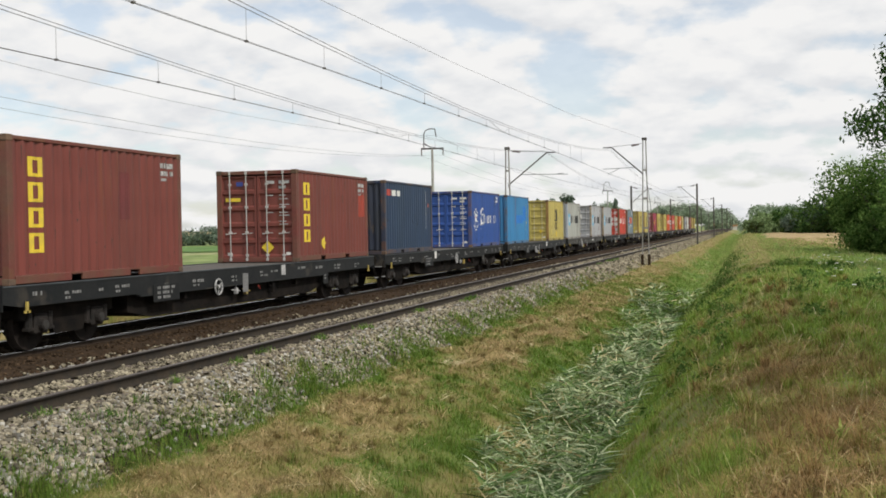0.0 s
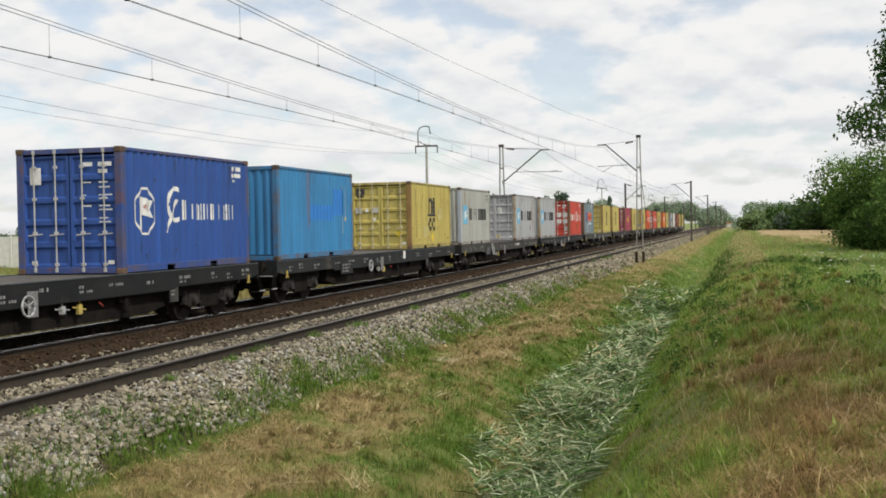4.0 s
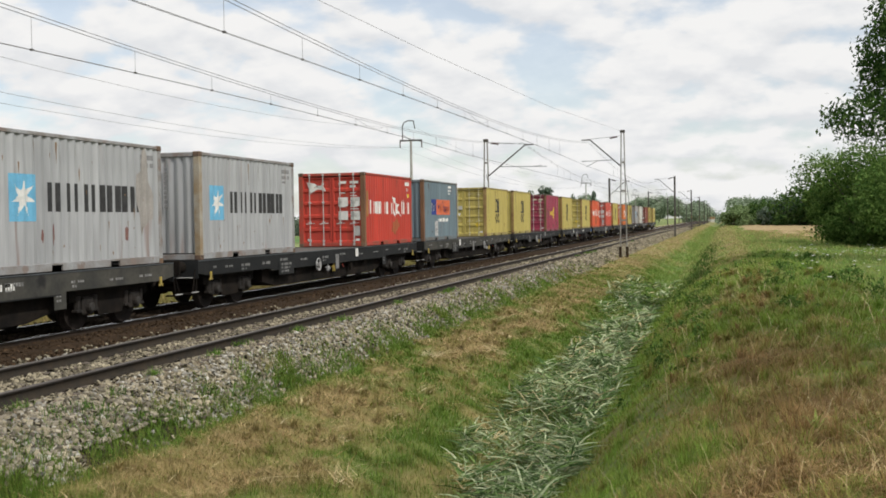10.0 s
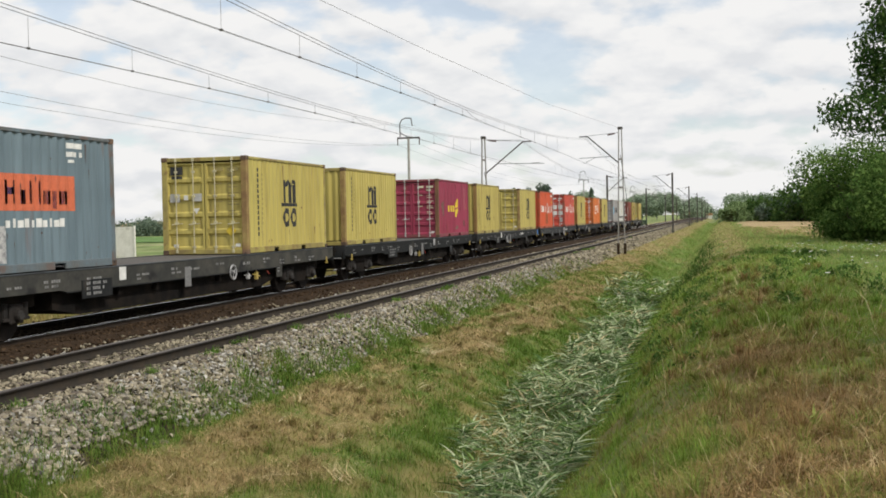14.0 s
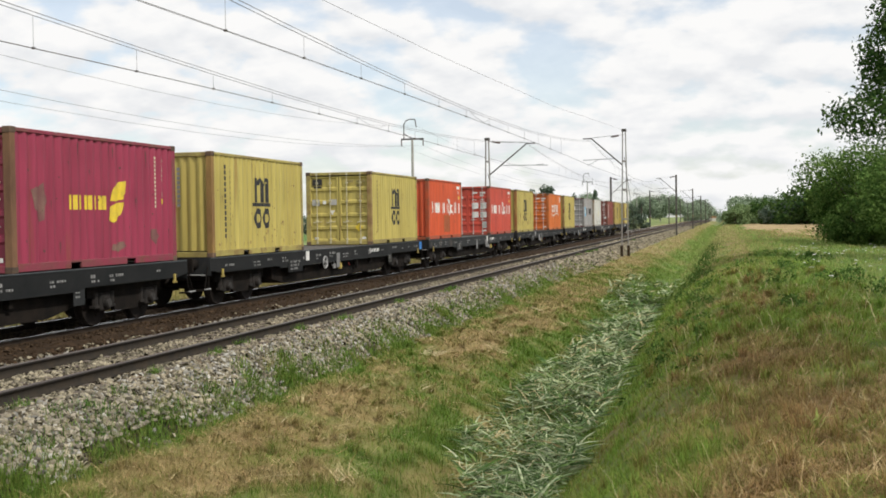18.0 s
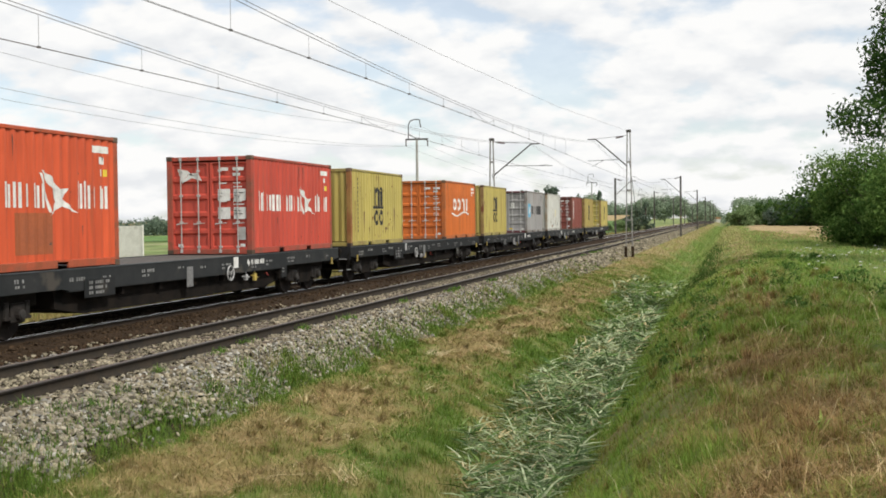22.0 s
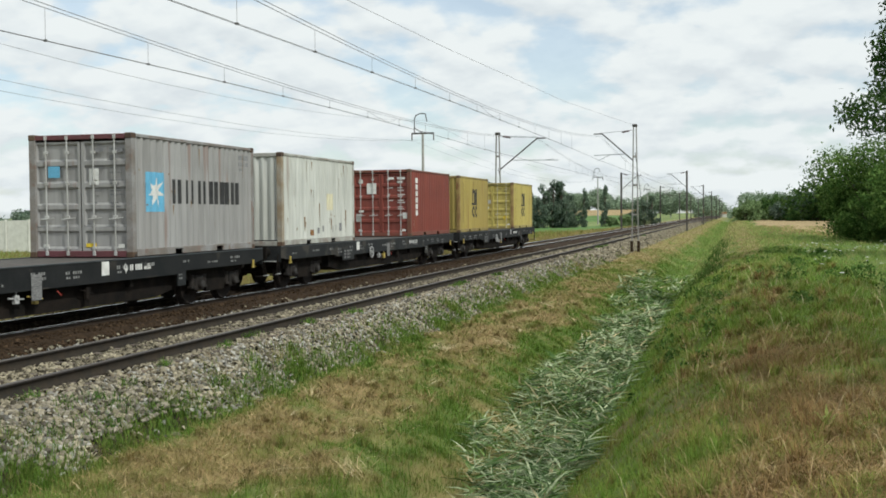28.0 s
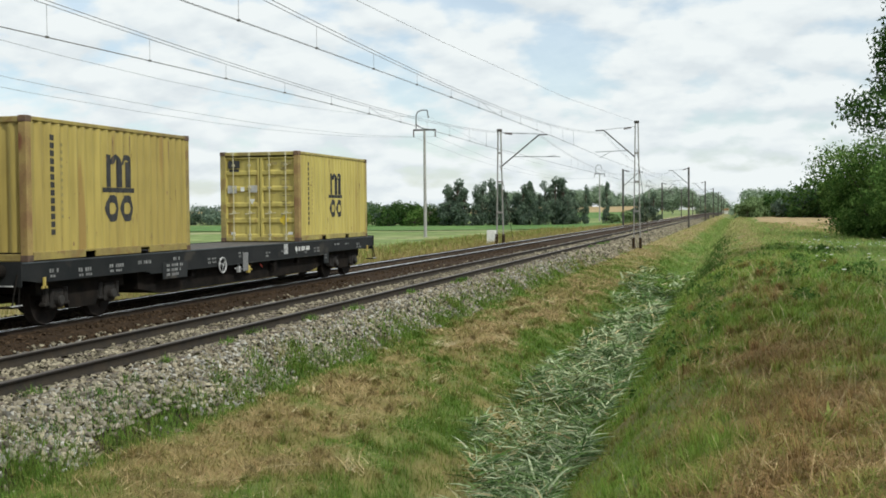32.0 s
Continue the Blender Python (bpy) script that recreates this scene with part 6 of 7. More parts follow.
    if index in (3, 7, 8, 10, 11, 12):
        bm = bmesh.new()
        bm.faces.new([bm.verts.new((1.304, 12.2 + 0.1 * r * math.cos(q), 1.0 + 0.1 * r * math.sin(q))) for q, r in ((0, 1), (0.8, 0.5), (1.6, 1), (2.4, 0.9), (3.1, 1), (3.9, 0.5), (4.7, 1), (5.5, 0.6))])
        part("emblem", bm, FRESH, w, "white painted swirl")
        tagged(part("stencil", shape("stencil_name", lambda: stencil(0.85, 0.12)), FRESH, w), kind="stuff").location = (1.303, 12.36, 0.95)
    if index == 7:
        part("end_plate", box(1.302, 1.312, b - 0.36, b - 0.02, 0.86, 1.16, 0.004), BRIGHT_BLUE, w, "bright blue painted plate")
    part("brake_lever", shape("lever", lambda: rod((1.31, 0, 0.70), (1.31, 0.12, 0.62), 0.013, seg=6)), RED, w, "red brake lever").location = (0, HANDWHEEL[index] + 2.3, 0)
    return w


def brake_gear(q):
    bm = box(-0.02, 0.06, -0.06, 0.06, 0.55 - 0.04 * q, 0.70, 0.01)
    rod((0.02, -0.22, 0.66), (0.02, 0.22, 0.62 - 0.03 * q), 0.016, seg=6, bm=bm)
    rod((0.02, 0, 0.68), (0.02, 0, 0.85), 0.02, seg=6, bm=bm)
    return bm


HANDWHEEL = [7.5, 9.3, 7.4, 6.1, 7.6, 11.4, 7.5, 7.5, 11.0, 7.4, 7.5, 7.4, 7.4]


def stencil(ln, hgt):
    """A row of tiny bars standing for lettering that cannot be read."""
    bm = bmesh.new()
    n = max(2, int(ln / 0.07))
    for k in range(n):
        if (k * 7) % 5 == 4:
            continue
        box(0, 0.003, k * ln / n, (k + 0.68) * ln / n, 0, hgt, 0, bm)
    return bm


BAR = material("worn_yellow_bar", (0.52, 0.48, 0.30), (0.40, 0.36, 0.24), scale=6, rough=0.6)
STREAK_DARK = material("dark_grime_streak", (0.07, 0.045, 0.04), (0.11, 0.07, 0.05), scale=9, rough=0.9, bump=0)


def scuffs(c, index, mat):
    """Scrapes and rust runs on the near side, most of them low down."""
    rng = random.Random(300 + index)
    polys = []
    for q in range(60 if index in (5, 14, 18) else rng.randint(14, 24)):
        y, z = rng.uniform(0.35, CL - 0.35), 0.32 + rng.random() ** 1.6 * 1.9
        tall = rng.random() < 0.55
        run = drip(rng, rng.uniform(0.018, 0.04), rng.uniform(0.06, 0.32)) if tall else blotch(rng, rng.uniform(0.025, 0.08), rng.uniform(0.025, 0.08))
        polys.append([(y + u, max(z + v, 0.24)) for u, v in run])
    for q in range(4):
        y = rng.uniform(0.4, CL - 0.4)
        polys.append([(y + u, 2.42 + v) for u, v in drip(rng, 0.03, rng.uniform(0.2, 0.8))])
    tagged(painted_shape(c, "scuff", polys, 0.0, 0.0, mat, step=0.02), kind="stuff")


GRIMY_NAVY = material("grimy_navy_end", (0.045, 0.05, 0.052), (0.022, 0.03, 0.055), scale=0.9, rough=0.8, stain=(0.10, 0.075, 0.05), stain_at=0.58, stain_scale=1.6, stretch=(1, 1, 0.35))
MAROON = material("maroon_frame_paint", (0.13, 0.04, 0.05), (0.10, 0.035, 0.035), scale=4, rough=0.7)
TRAIN = []  # thing, its y behind the train's zero, its height
for n in range(13):
    TRAIN.append((flat_wagon(n), n * PITCH, 0.0))
    for k in range(2):
        label, colours, logo = LOAD[2 * n + k]
        p, fr = paint(*colours)
        c = container(label, p, fr, k == 1, logo, BAR if colours[0] in ("mustard", "ochre") else None, OLD_POST.get(2 * n + k))
        if 2 * n + k == 2:
            for ob in c.children:
                if ob.name.startswith("end_wall"):
                    ob.material_slots[0].material = GRIMY_NAVY
        if 2 * n + k == 21:
            for ob in c.children:
                if ob.name.startswith(("header", "sill")):
                    ob.material_slots[0].material = MAROON
        scuffs(c, 2 * n + k, STREAK_PALE if colours[0] in ("mustard", "container_grey", "pale_grey", "warm_grey", "off_white", "orange", "ochre") else BLACK if colours[0] in ("navy", "royal_blue") else STREAK_DARK)
        if k == 0:
            # a column of codes on the blank front
            bm = bmesh.new()
            for q in range(9):
                box(0.30, 0.38, -0.012, -0.006, 1.25 + 0.11 * q, 1.33 + 0.11 * q, 0, bm)
            tagged(part("code_stencil", bm, MARK if colours[0] not in ("mustard", "ochre", "off_white", "container_grey") else material_grey, c), kind="stuff")
        if 2 * n + k in PLACARD:
            painted_shape(c, "placard", [DIAMOND], *PLACARD[2 * n + k], YELLOW, "yellow diamond placard")
        for name, y0, y1, z0, z1, m in PATCH.get(2 * n + k, ()):
            if name == "repair_patch":
                decal(c, name, y0, y1, z0, z1, m)
            elif name == "rust_run":
                painted_shape(c, name, [drip(random.Random(int(y0 * 100)), y1 - y0, z1 - z0)], (y0 + y1) / 2, z1, m, step=0.015)
            else:
                painted_shape(c, name, [blotch(random.Random(int(y0 * 100)), y1 - y0, z1 - z0)], (y0 + y1) / 2, (z0 + z1) / 2, m, step=0.02)
        TRAIN.append((c, n * PITCH + (SECOND if k else 0.0), FLOOR))

# ---- plants ----
TAWNY = patchy("tawny_straw", [(0.24, 0.15, 0.07), (0.37, 0.25, 0.12), (0.50, 0.38, 0.20)], scale=1.5, island=0.5)
# RANK: ditch growth, its green darkened to carry the ditch's shade
RANK = patchy("shade_dark_rank_grass", [(0.04, 0.085, 0.018), (0.065, 0.125, 0.024), (0.10, 0.17, 0.035)], scale=0.9, island=0.5, translucent=0.2)
WEED = patchy("weed_leaves", [(0.06, 0.13, 0.028), (0.10, 0.19, 0.036), (0.16, 0.25, 0.05)], scale=1.2, island=0.4, translucent=0.3)


def blade_mesh(name, P, length, width, lean, mat, rng, droop=0.5, flat=False, a=None, lush_of=None, roll=0.0):
    """Bent, tapering blades of grass or reed, one island each. P: feet; length, width, lean: arrays."""
    n = len(P)
    a = rng.uniform(0, 2 * math.pi, n) if a is None else a
    d = np.stack([np.cos(a), np.sin(a), np.zeros(n)], -1)
    s = np.stack([-np.sin(a), np.cos(a), np.zeros(n)], -1)
    up = np.array([0, 0, 1.0])
    if roll:
        r = rng.normal(0, roll, n)[:, None]
        s = s * np.cos(r) + up * np.sin(r)
    V = []
    for u, w in ((0, 1.0), (0.5, 0.8), (1.0, 0.0)):
        out = lean * (u * (1 - droop) + droop * u * u)
        rise = np.sqrt(np.clip(1 - out ** 2, 0.0, 1)) * u if not flat else np.sqrt(np.clip(1 - lean ** 2, 0, 1)) * u + u * (1 - u) * 0.14
        c = P + d * (out * length)[:, None] + up * (rise * length)[:, None]
        if w:
            V += [c - s * (width * w / 2)[:, None], c + s * (width * w / 2)[:, None]]
        else:
            V.append(c)
    V = np.stack(V, 1).reshape(-1, 3)
    tri = np.array([(0, 1, 3), (0, 3, 2), (2, 3, 4)])
    F = (tri[None] + np.arange(n)[:, None, None] * 5).reshape(-1, 3)
    return raw_mesh(name, V, F, mat, False, None if lush_of is None else np.repeat(lush_of, 5))


def feet(rng, n, x0, x1, y0, y1, lump=0.0, edge=0.25, power=1.0, wants=None):
    """Feet in a strip along the line, thicker near the start, gathered in tufts; wants(lush) is the chance that a blade grows there."""
    m = n * 4 if wants else n
    y = far_y(rng, m, y0, y1, power)
    x = rng.uniform(x0, x1, m) + rng.normal(0, edge, m)
    if lump:
        k = rng.integers(0, max(20, n // 30), m)
        cy = far_y(rng, k.max() + 1, y0, y1, power)
        cx = rng.uniform(x0, x1, k.max() + 1)
        pull = rng.uniform(0, 1, m) < lump
        size = 0.035 + 0.004 * cy[k]
        x = np.where(pull, cx[k] + rng.normal(0, 1, m) * size, x)
        y = np.where(pull, cy[k] + rng.normal(0, 1, m) * size * 1.3, y)
    if wants:
        keep = rng.uniform(0, 1, m) < wants(lush(x, y))
        x, y = x[keep][:n], y[keep][:n]
    z = ground_z(x, y)
    return np.stack([x, y, np.where((x < -7.1) & (x > -8.6), np.interp(x, [-8.05, -7.75, -7.1], [-0.2, -0.34, -0.80]), z) - 0.01], -1)


def grass(name, label, n, x0, x1, y0, y1, h0, h1, mat, seed, lump=0.5, lean=(0.15, 0.7), edge=0.25, fat=1.0, power=1.0, wants=None, greener=0.0):
    rng = np.random.default_rng(seed)
    P = feet(rng, n, x0, x1, y0, y1, lump, edge, power, wants)
    n = len(P)
    far = np.clip(P[:, 1] / 16, 0.7, 8)
    L = rng.uniform(h0, h1, n) * np.clip(0.75 + 0.35 * wander(P[:, 0], P[:, 1], 0.5, 9), 0.4, 1.2)
    W = rng.uniform(0.005, 0.010, n) * far * fat
    me = blade_mesh(name, P, L, W, rng.uniform(*lean, n), mat, rng, lush_of=np.clip(lush(P[:, 0], P[:, 1]) + greener, 0, 1))
    return tagged(new(name, me), label, "grass", kind="stuff")


def green_spots(g):
    return np.clip((g - 0.42) / 0.35, 0.0, 1.0) ** 1.3


def dead_spots(g):
    return np.clip((0.75 - g) / 0.5, 0.03, 1.0)


# the verge between the ballast and the ditch
grass("mown_grass", "short mown grass, patchy green and dead tan", 95000, -7.3, -3.9, 8.8, 90, 0.04, 0.14, VERGE_TURF, 12, 0.25, (0.7, 0.999))
grass("dead_grass", "matted dead tan grass on the verge", 42000, -7.2, -4.1, 8.8, 60, 0.08, 0.26, VERGE_TURF, 13, 0.5, (0.9, 1.0), wants=dead_spots)
grass("verge_tufts", "fresh green tufts in the mown verge", 46000, -7.4, -3.9, 8.8, 75, 0.08, 0.25, VERGE_TURF, 14, 0.6, (0.25, 0.95), fat=1.1, wants=green_spots, greener=0.16)
grass("toe_grass", "tall green grass along the foot of the ballast", 13000, -7.75, -7.0, 8.8, 60, 0.10, 0.27, VERGE_TURF, 11, 0.97, (0.15, 0.9), edge=0.12, fat=1.4, greener=0.28)
grass("far_verge_grass", "dry grass along the far verge, lightened for haze", 56000, -7.2, -3.7, 28, 420, 0.06, 0.22, FAR_TURF, 28, 0.4, (0.5, 0.99))
# the ditch and its far side
grass("ditch_grass", "green grass between the flattened reeds", 24000, -4.2, -1.9, 10, 60, 0.10, 0.34, VERGE_TURF, 29, 0.7, (0.3, 0.95), greener=0.35)
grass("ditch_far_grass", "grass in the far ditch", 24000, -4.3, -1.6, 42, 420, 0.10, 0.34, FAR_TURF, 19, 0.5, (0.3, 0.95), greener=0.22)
grass("ditch_shadow_growth", "rank growth along the ditch, darkened for the shade there", 2600, -1.7, -0.75, 42, 100, 0.15, 0.42, RANK, 27, 0.97, edge=0.2)
# the bank
grass("bank_grass", "matted grass on the bank, reddish and green", 100000, -2.2, 3.0, 5.6, 45, 0.05, 0.17, BANK_TURF, 16, 0.4, (0.7, 1.0), power=1.1)
grass("bank_dead_grass", "tangled reddish brown dead grass on the bank", 52000, -1.0, 2.8, 5.6, 24, 0.12, 0.34, BANK_TURF, 17, 0.85, (0.86, 1.0), wants=dead_spots)
grass("bank_tufts", "green tufts on the bank", 44000, -2.3, 2.8, 5.6, 50, 0.08, 0.28, BANK_TURF, 18, 0.7, (0.3, 0.96), fat=1.1, wants=green_spots, greener=0.12)
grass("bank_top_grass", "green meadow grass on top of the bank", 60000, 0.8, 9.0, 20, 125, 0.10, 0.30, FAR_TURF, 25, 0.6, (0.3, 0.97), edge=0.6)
grass("crest_grass", "dry grass along the ditch's crest, lightened for haze", 42000, -1.6, 1.8, 24, 260, 0.08, 0.26, FAR_TURF, 34, 0.6, (0.5, 0.99))
grass("bank_end_grass", "short mixed turf on the bank's end", 12000, -7.0, 4.0, 1.0, 9.0, 0.05, 0.15, VERGE_TURF, 35, 0.4, (0.4, 0.98))
# beyond the tracks
grass("field_edge_grass", "tall tan grass beyond the far track", 42000, -31, -15.9, 26, 190, 0.25, 0.8, VERGE_TURF, 20, 0.6, (0.2, 0.9), edge=0.5, fat=1.2)
grass("between_track_weeds", "low green weeds between the tracks", 9000, -12.2, -11.2, 17, 110, 0.05, 0.18, WEED, 22, 0.97, edge=0.1)
grass("far_track_weeds", "green weeds between the rails of the train's track", 9000, -13.95, -12.7, 16, 70, 0.07, 0.18, WEED, 36, 0.97, edge=0.05, fat=1.2)
grass("far_shoulder_weeds", "green weeds along the far side of the train's track", 9000, -15.6, -14.2, 16, 80, 0.08, 0.24, WEED, 37, 0.97, edge=0.1, fat=1.2)
grass("fence_foot_grass", "tall dry grass along the concrete fence", 9000, -100, -45, 80, 95, 0.2, 0.55, VERGE_TURF, 33, 0.5, edge=0.6)
grass("grain_edge", "ripe stalks along the grain field's edge", 7000, 2.2, 12, 78, 125, 0.15, 0.3, WHEAT, 26, 0.2, edge=0.6)


def tussocks(name, label, k, per, x0, x1, y0, y1, mat, seed, reach):
    """Drooping tussocks: blades that spring from one point and arch over on all sides."""
    rng = np.random.default_rng(seed)
    cy = far_y(rng, k, y0, y1)
    cx = rng.uniform(x0, x1, k)
    big = rng.uniform(0.6, 1.3, k)
    x = np.repeat(cx, per) + rng.normal(0, 0.03, k * per)
    y = np.repeat(cy, per) + rng.normal(0, 0.04, k * per)
    P = np.stack([x, y, ground_z(x, y) + 0.02 * np.repeat(big, per)], -1)
    L = rng.uniform(*reach, k * per) * np.repeat(big, per)
    g = np.clip(lush(np.repeat(cx, per), np.repeat(cy, per)) - 0.05 + np.repeat(rng.normal(0, 0.14, k), per), 0, 1)
    me = blade_mesh(name, P, L, rng.uniform(0.005, 0.009, k * per) * np.clip(y / 14, 0.7, 4), rng.uniform(0.45, 0.99, k * per), mat, rng, droop=0.8, lush_of=g)
    tagged(new(name, me), label, "grass", kind="stuff")


tussocks("bank_tussocks", "drooping grass tussocks on the bank", 260, 90, -1.3, 2.8, 5.8, 34, BANK_TURF, 61, (0.12, 0.32))
tussocks("verge_tussocks", "small grass tussocks on the verge", 170, 60, -7.0, -4.2, 9, 45, VERGE_TURF, 62, (0.08, 0.22))


def ballast_weeds():
    """Clumps of upright weeds on the shoulder and beside the near rail."""
    rng = np.random.default_rng(21)
    spots = [(-8.38, 12.0, 0.10), (-8.38, 17.4, 0.10), (-8.6, 18.9, 0.12), (-7.9, 12.0, 0.1), (-7.93, 13.5, 0.08), (-7.85, 12.6, 0.1), (-7.68, 12.7, 0.12), (-7.55, 11.2, 0.16), (-7.6, 10.6, 0.18), (-7.5, 12.2, 0.2),
             (-7.45, 13.2, 0.2), (-7.4, 14.0, 0.16), (-7.35, 16.2, 0.22), (-7.5, 15.4, 0.08), (-8.2, 15.0, 0.06), (-7.35, 17.6, 0.2), (-8.45, 21.5, 0.1), (-8.4, 24.0, 0.12), (-8.5, 29.0, 0.12)]
    spots += [(rng.uniform(-8.55, -8.25), float(far_y(rng, 1, 30, 110)[0]), 0.12) for k in range(8)]
    X, Y = [], []
    for x, y, r in spots:
        k = int(70 + 500 * r)
        X.append(x + rng.normal(0, r, k) * 0.6)
        Y.append(y + rng.normal(0, r, k) * (1 + y / 30))
    x, y = np.concatenate(X), np.concatenate(Y)
    n = len(x)
    z = np.interp(x, [-8.05, -7.75, -7.1, -6.4], [-0.2, -0.34, -0.80, -0.84])
    me = blade_mesh("ballast_weeds", np.stack([x, y, z], -1), rng.uniform(0.05, 0.20, n), rng.uniform(0.009, 0.017, n) * np.clip(y / 16, 0.8, 4), rng.uniform(0.2, 0.95, n), WEED, rng)
    tagged(new("ballast_weeds", me), "green weeds growing through the ballast", "weeds", kind="stuff")


ballast_weeds()


def tangle(rng, name, label, n, x0, x1, y0, y1, mat):
    """Thin dead stalks lying criss-cross on the turf."""
    y = far_y(rng, n, y0, y1)
    x = rng.uniform(x0, x1, n)
    keep = rng.uniform(0, 1, n) < dead_spots(lush(x, y))
    x, y = x[keep], y[keep]
    n = len(x)
    P = np.stack([x, y, ground_z(x, y) + rng.uniform(0.01, 0.09, n)], -1)
    me = blade_mesh(name, P, rng.uniform(0.12, 0.42, n), rng.uniform(0.003, 0.007, n) * np.clip(y / 12, 0.8, 3), rng.uniform(0.94, 1.0, n), mat, rng, flat=True)
    tagged(new(name, me), label, "straw", kind="stuff")


def reed_bed(rng, name, label, n, mat, lift, width, spread):
    """Cut reed leaves in swathes: neighbours point alike, swathe crosses swathe, the upper ones arch over the lower."""
    m = n * 3
    y = far_y(rng, m, 9.6, 60, 1.0)
    left = np.interp(y, [10, 14, 15.5, 16.8, 20, 23, 28, 36, 46, 60], [-2.8, -3.2, -3.6, -3.9, -3.7, -3.9, -3.65, -3.9, -4.5, -4.7]) + 0.22 * wander(y, 0 * y, 1.3, 2)
    right = -1.95 - np.clip((y - 14) / 40, 0, 0.5) + 0.25 * wander(y, 0 * y, 1.1, 4)
    x = left + (right - left) * rng.uniform(-0.06, 1.06, m)
    thin = 0.72 + 0.85 * wander(x, y, 0.8, 6) - np.clip((y - 28) / 36, 0, 0.65)
    keep = rng.uniform(0, 1, m) < np.clip(thin, 0.03, 1)
    x, y = x[keep][:n], y[keep][:n]
    n = len(x)
    layer = rng.integers(0, 4, n)
    turn = np.zeros(n)
    for k in range(4):
        turn = np.where(layer == k, math.pi * (0.4 + 1.3 * wander(x, y, 0.75, 11 + k)), turn)
    turn = turn + rng.normal(0, spread, n)
    P = np.stack([x, y, ground_z(x, y) + 0.02 + lift * (layer + rng.uniform(0, 1, n)) / 4], -1)
    lean = np.where(rng.uniform(0, 1, n) < 0.12, rng.uniform(0.75, 0.95, n), rng.uniform(0.97, 1.0, n))
    me = blade_mesh(name, P, rng.uniform(0.18, 0.58, n), rng.uniform(*width, n) * np.clip(y / 20, 0.9, 2.2), lean, mat, rng, droop=0.25, a=turn, flat=True, roll=0.6)
    tagged(new(name, me), label, "reeds", kind="stuff")


def bundle(rng, x, y, angle, k, reach):
    """A few long pale stalks dropped side by side."""
    px, py = x + rng.normal(0, 0.10, k), y + rng.normal(0, 0.14, k)
    return np.stack([px, py, ground_z(px, py) + rng.uniform(0.05, 0.10, k)], -1), np.full(k, angle) + rng.normal(0, 0.16, k), rng.uniform(0.55, 1.0, k) * reach


def reeds():
    rng = np.random.default_rng(31)
    reed_bed(rng, "cut_reeds", "flattened grey-green reed leaves filling the ditch", 6600, REED, 0.36, (0.018, 0.038), 0.95)
    reed_bed(rng, "fresh_reeds", "dark green reed leaves among the cut ones", 2500, FRESH_REED, 0.36, (0.018, 0.036), 0.95)
    reed_bed(rng, "yellow_reeds", "yellowed reed leaves among the cut ones", 950, STRAW, 0.38, (0.014, 0.024), 0.9)
    tangle(rng, "bank_straw", "reddish dead stalks lying on the bank", 15000, -1.0, 2.9, 5.8, 24, TAWNY)
    tangle(rng, "verge_straw", "fine cut stalks strewn over the mown verge", 14000, -6.9, -4.4, 9, 50, TAWNY)
    heaps = [(-6.1, 23.0, 0.9, 16, 0.9), (-5.4, 23.4, -0.7, 10, 0.8), (-6.6, 14.0, 0.25, 4, 0.8), (-6.35, 13.4, 0.2, 4, 0.7), (-6.45, 16.2, 1.9, 5, 0.7), (-5.9, 13.8, 0.4, 3, 0.3), (-5.3, 12.0, 0.3, 8, 0.9),
             (-4.6, 12.8, 2.3, 12, 0.8), (-4.6, 13.1, 2.0, 7, 0.7), (-6.1, 18.0, 1.2, 5, 0.6), (-5.6, 15.5, 0.4, 5, 0.5), (-4.9, 25.0, 2.5, 14, 0.9), (-5.3, 28.0, 2.5, 12, 0.9), (-6.3, 31.0, 0.7, 10, 0.9),
             (-5.6, 35.0, 2.4, 12, 0.9), (-4.6, 33.0, 2.2, 12, 0.9), (-5.8, 10.6, 0.5, 8, 0.6), (-5.2, 19.0, 1.0, 5, 0.6)]
    got = [bundle(rng, *h) for h in heaps]
    P, turn, reach = (np.concatenate([g[k] for g in got]) for k in range(3))
    n = 420
    y = far_y(rng, n, 9, 60)
    x = rng.uniform(-6.9, -4.3, n)
    P = np.concatenate([P, np.stack([x, y, ground_z(x, y) + 0.05], -1)])
    turn, reach = np.concatenate([turn, rng.uniform(0, 6.28, n)]), np.concatenate([reach, rng.uniform(0.12, 0.45, n)])
    n = len(P)
    me = blade_mesh("loose_straw", P, reach, rng.uniform(0.008, 0.016, n) * np.clip(P[:, 1] / 16, 0.8, 3), rng.uniform(0.985, 1.0, n), STRAW, rng, flat=True, a=turn)
    tagged(new("loose_straw", me), "pale cut stalks lying on the verge", "straw", kind="stuff")


reeds()


def seedling():
    """A pale weed with a few broad leaves, alone in the dead grass."""
    rng = np.random.default_rng(6)
    root = tagged(new("weed"), "yellow-green broad-leaved weed standing in the dead grass", "weed")
    part("stalk", rod((0, 0, 0), (0.01, 0, 0.17), 0.006, 0.003, 6), STRAW, root)
    for a, l, z, q in ((0.3, 0.20, 0.05, 0.8), (2.9, 0.22, 0.06, 0.95), (1.6, 0.15, 0.09, 0.5), (4.4, 0.17, 0.07, 0.9), (5.4, 0.14, 0.10, 0.6)):
        part("leaf", blade_mesh("leaf", np.array([(0.0, 0.0, z)]), np.array([l]), np.array([0.03]), np.array([q]), GRASSY, rng, a=np.array([a])), None, root)
    root.matrix_basis = pose(0.67, 8.9, gz(0.67, 8.9) + 0.01)


GRASSY = patchy("young_leaf", [(0.22, 0.30, 0.07), (0.28, 0.34, 0.09), (0.36, 0.38, 0.14)], scale=3.0, translucent=0.3)


def gz(x, y):
    return float(ground_z(x, y))


seedling()


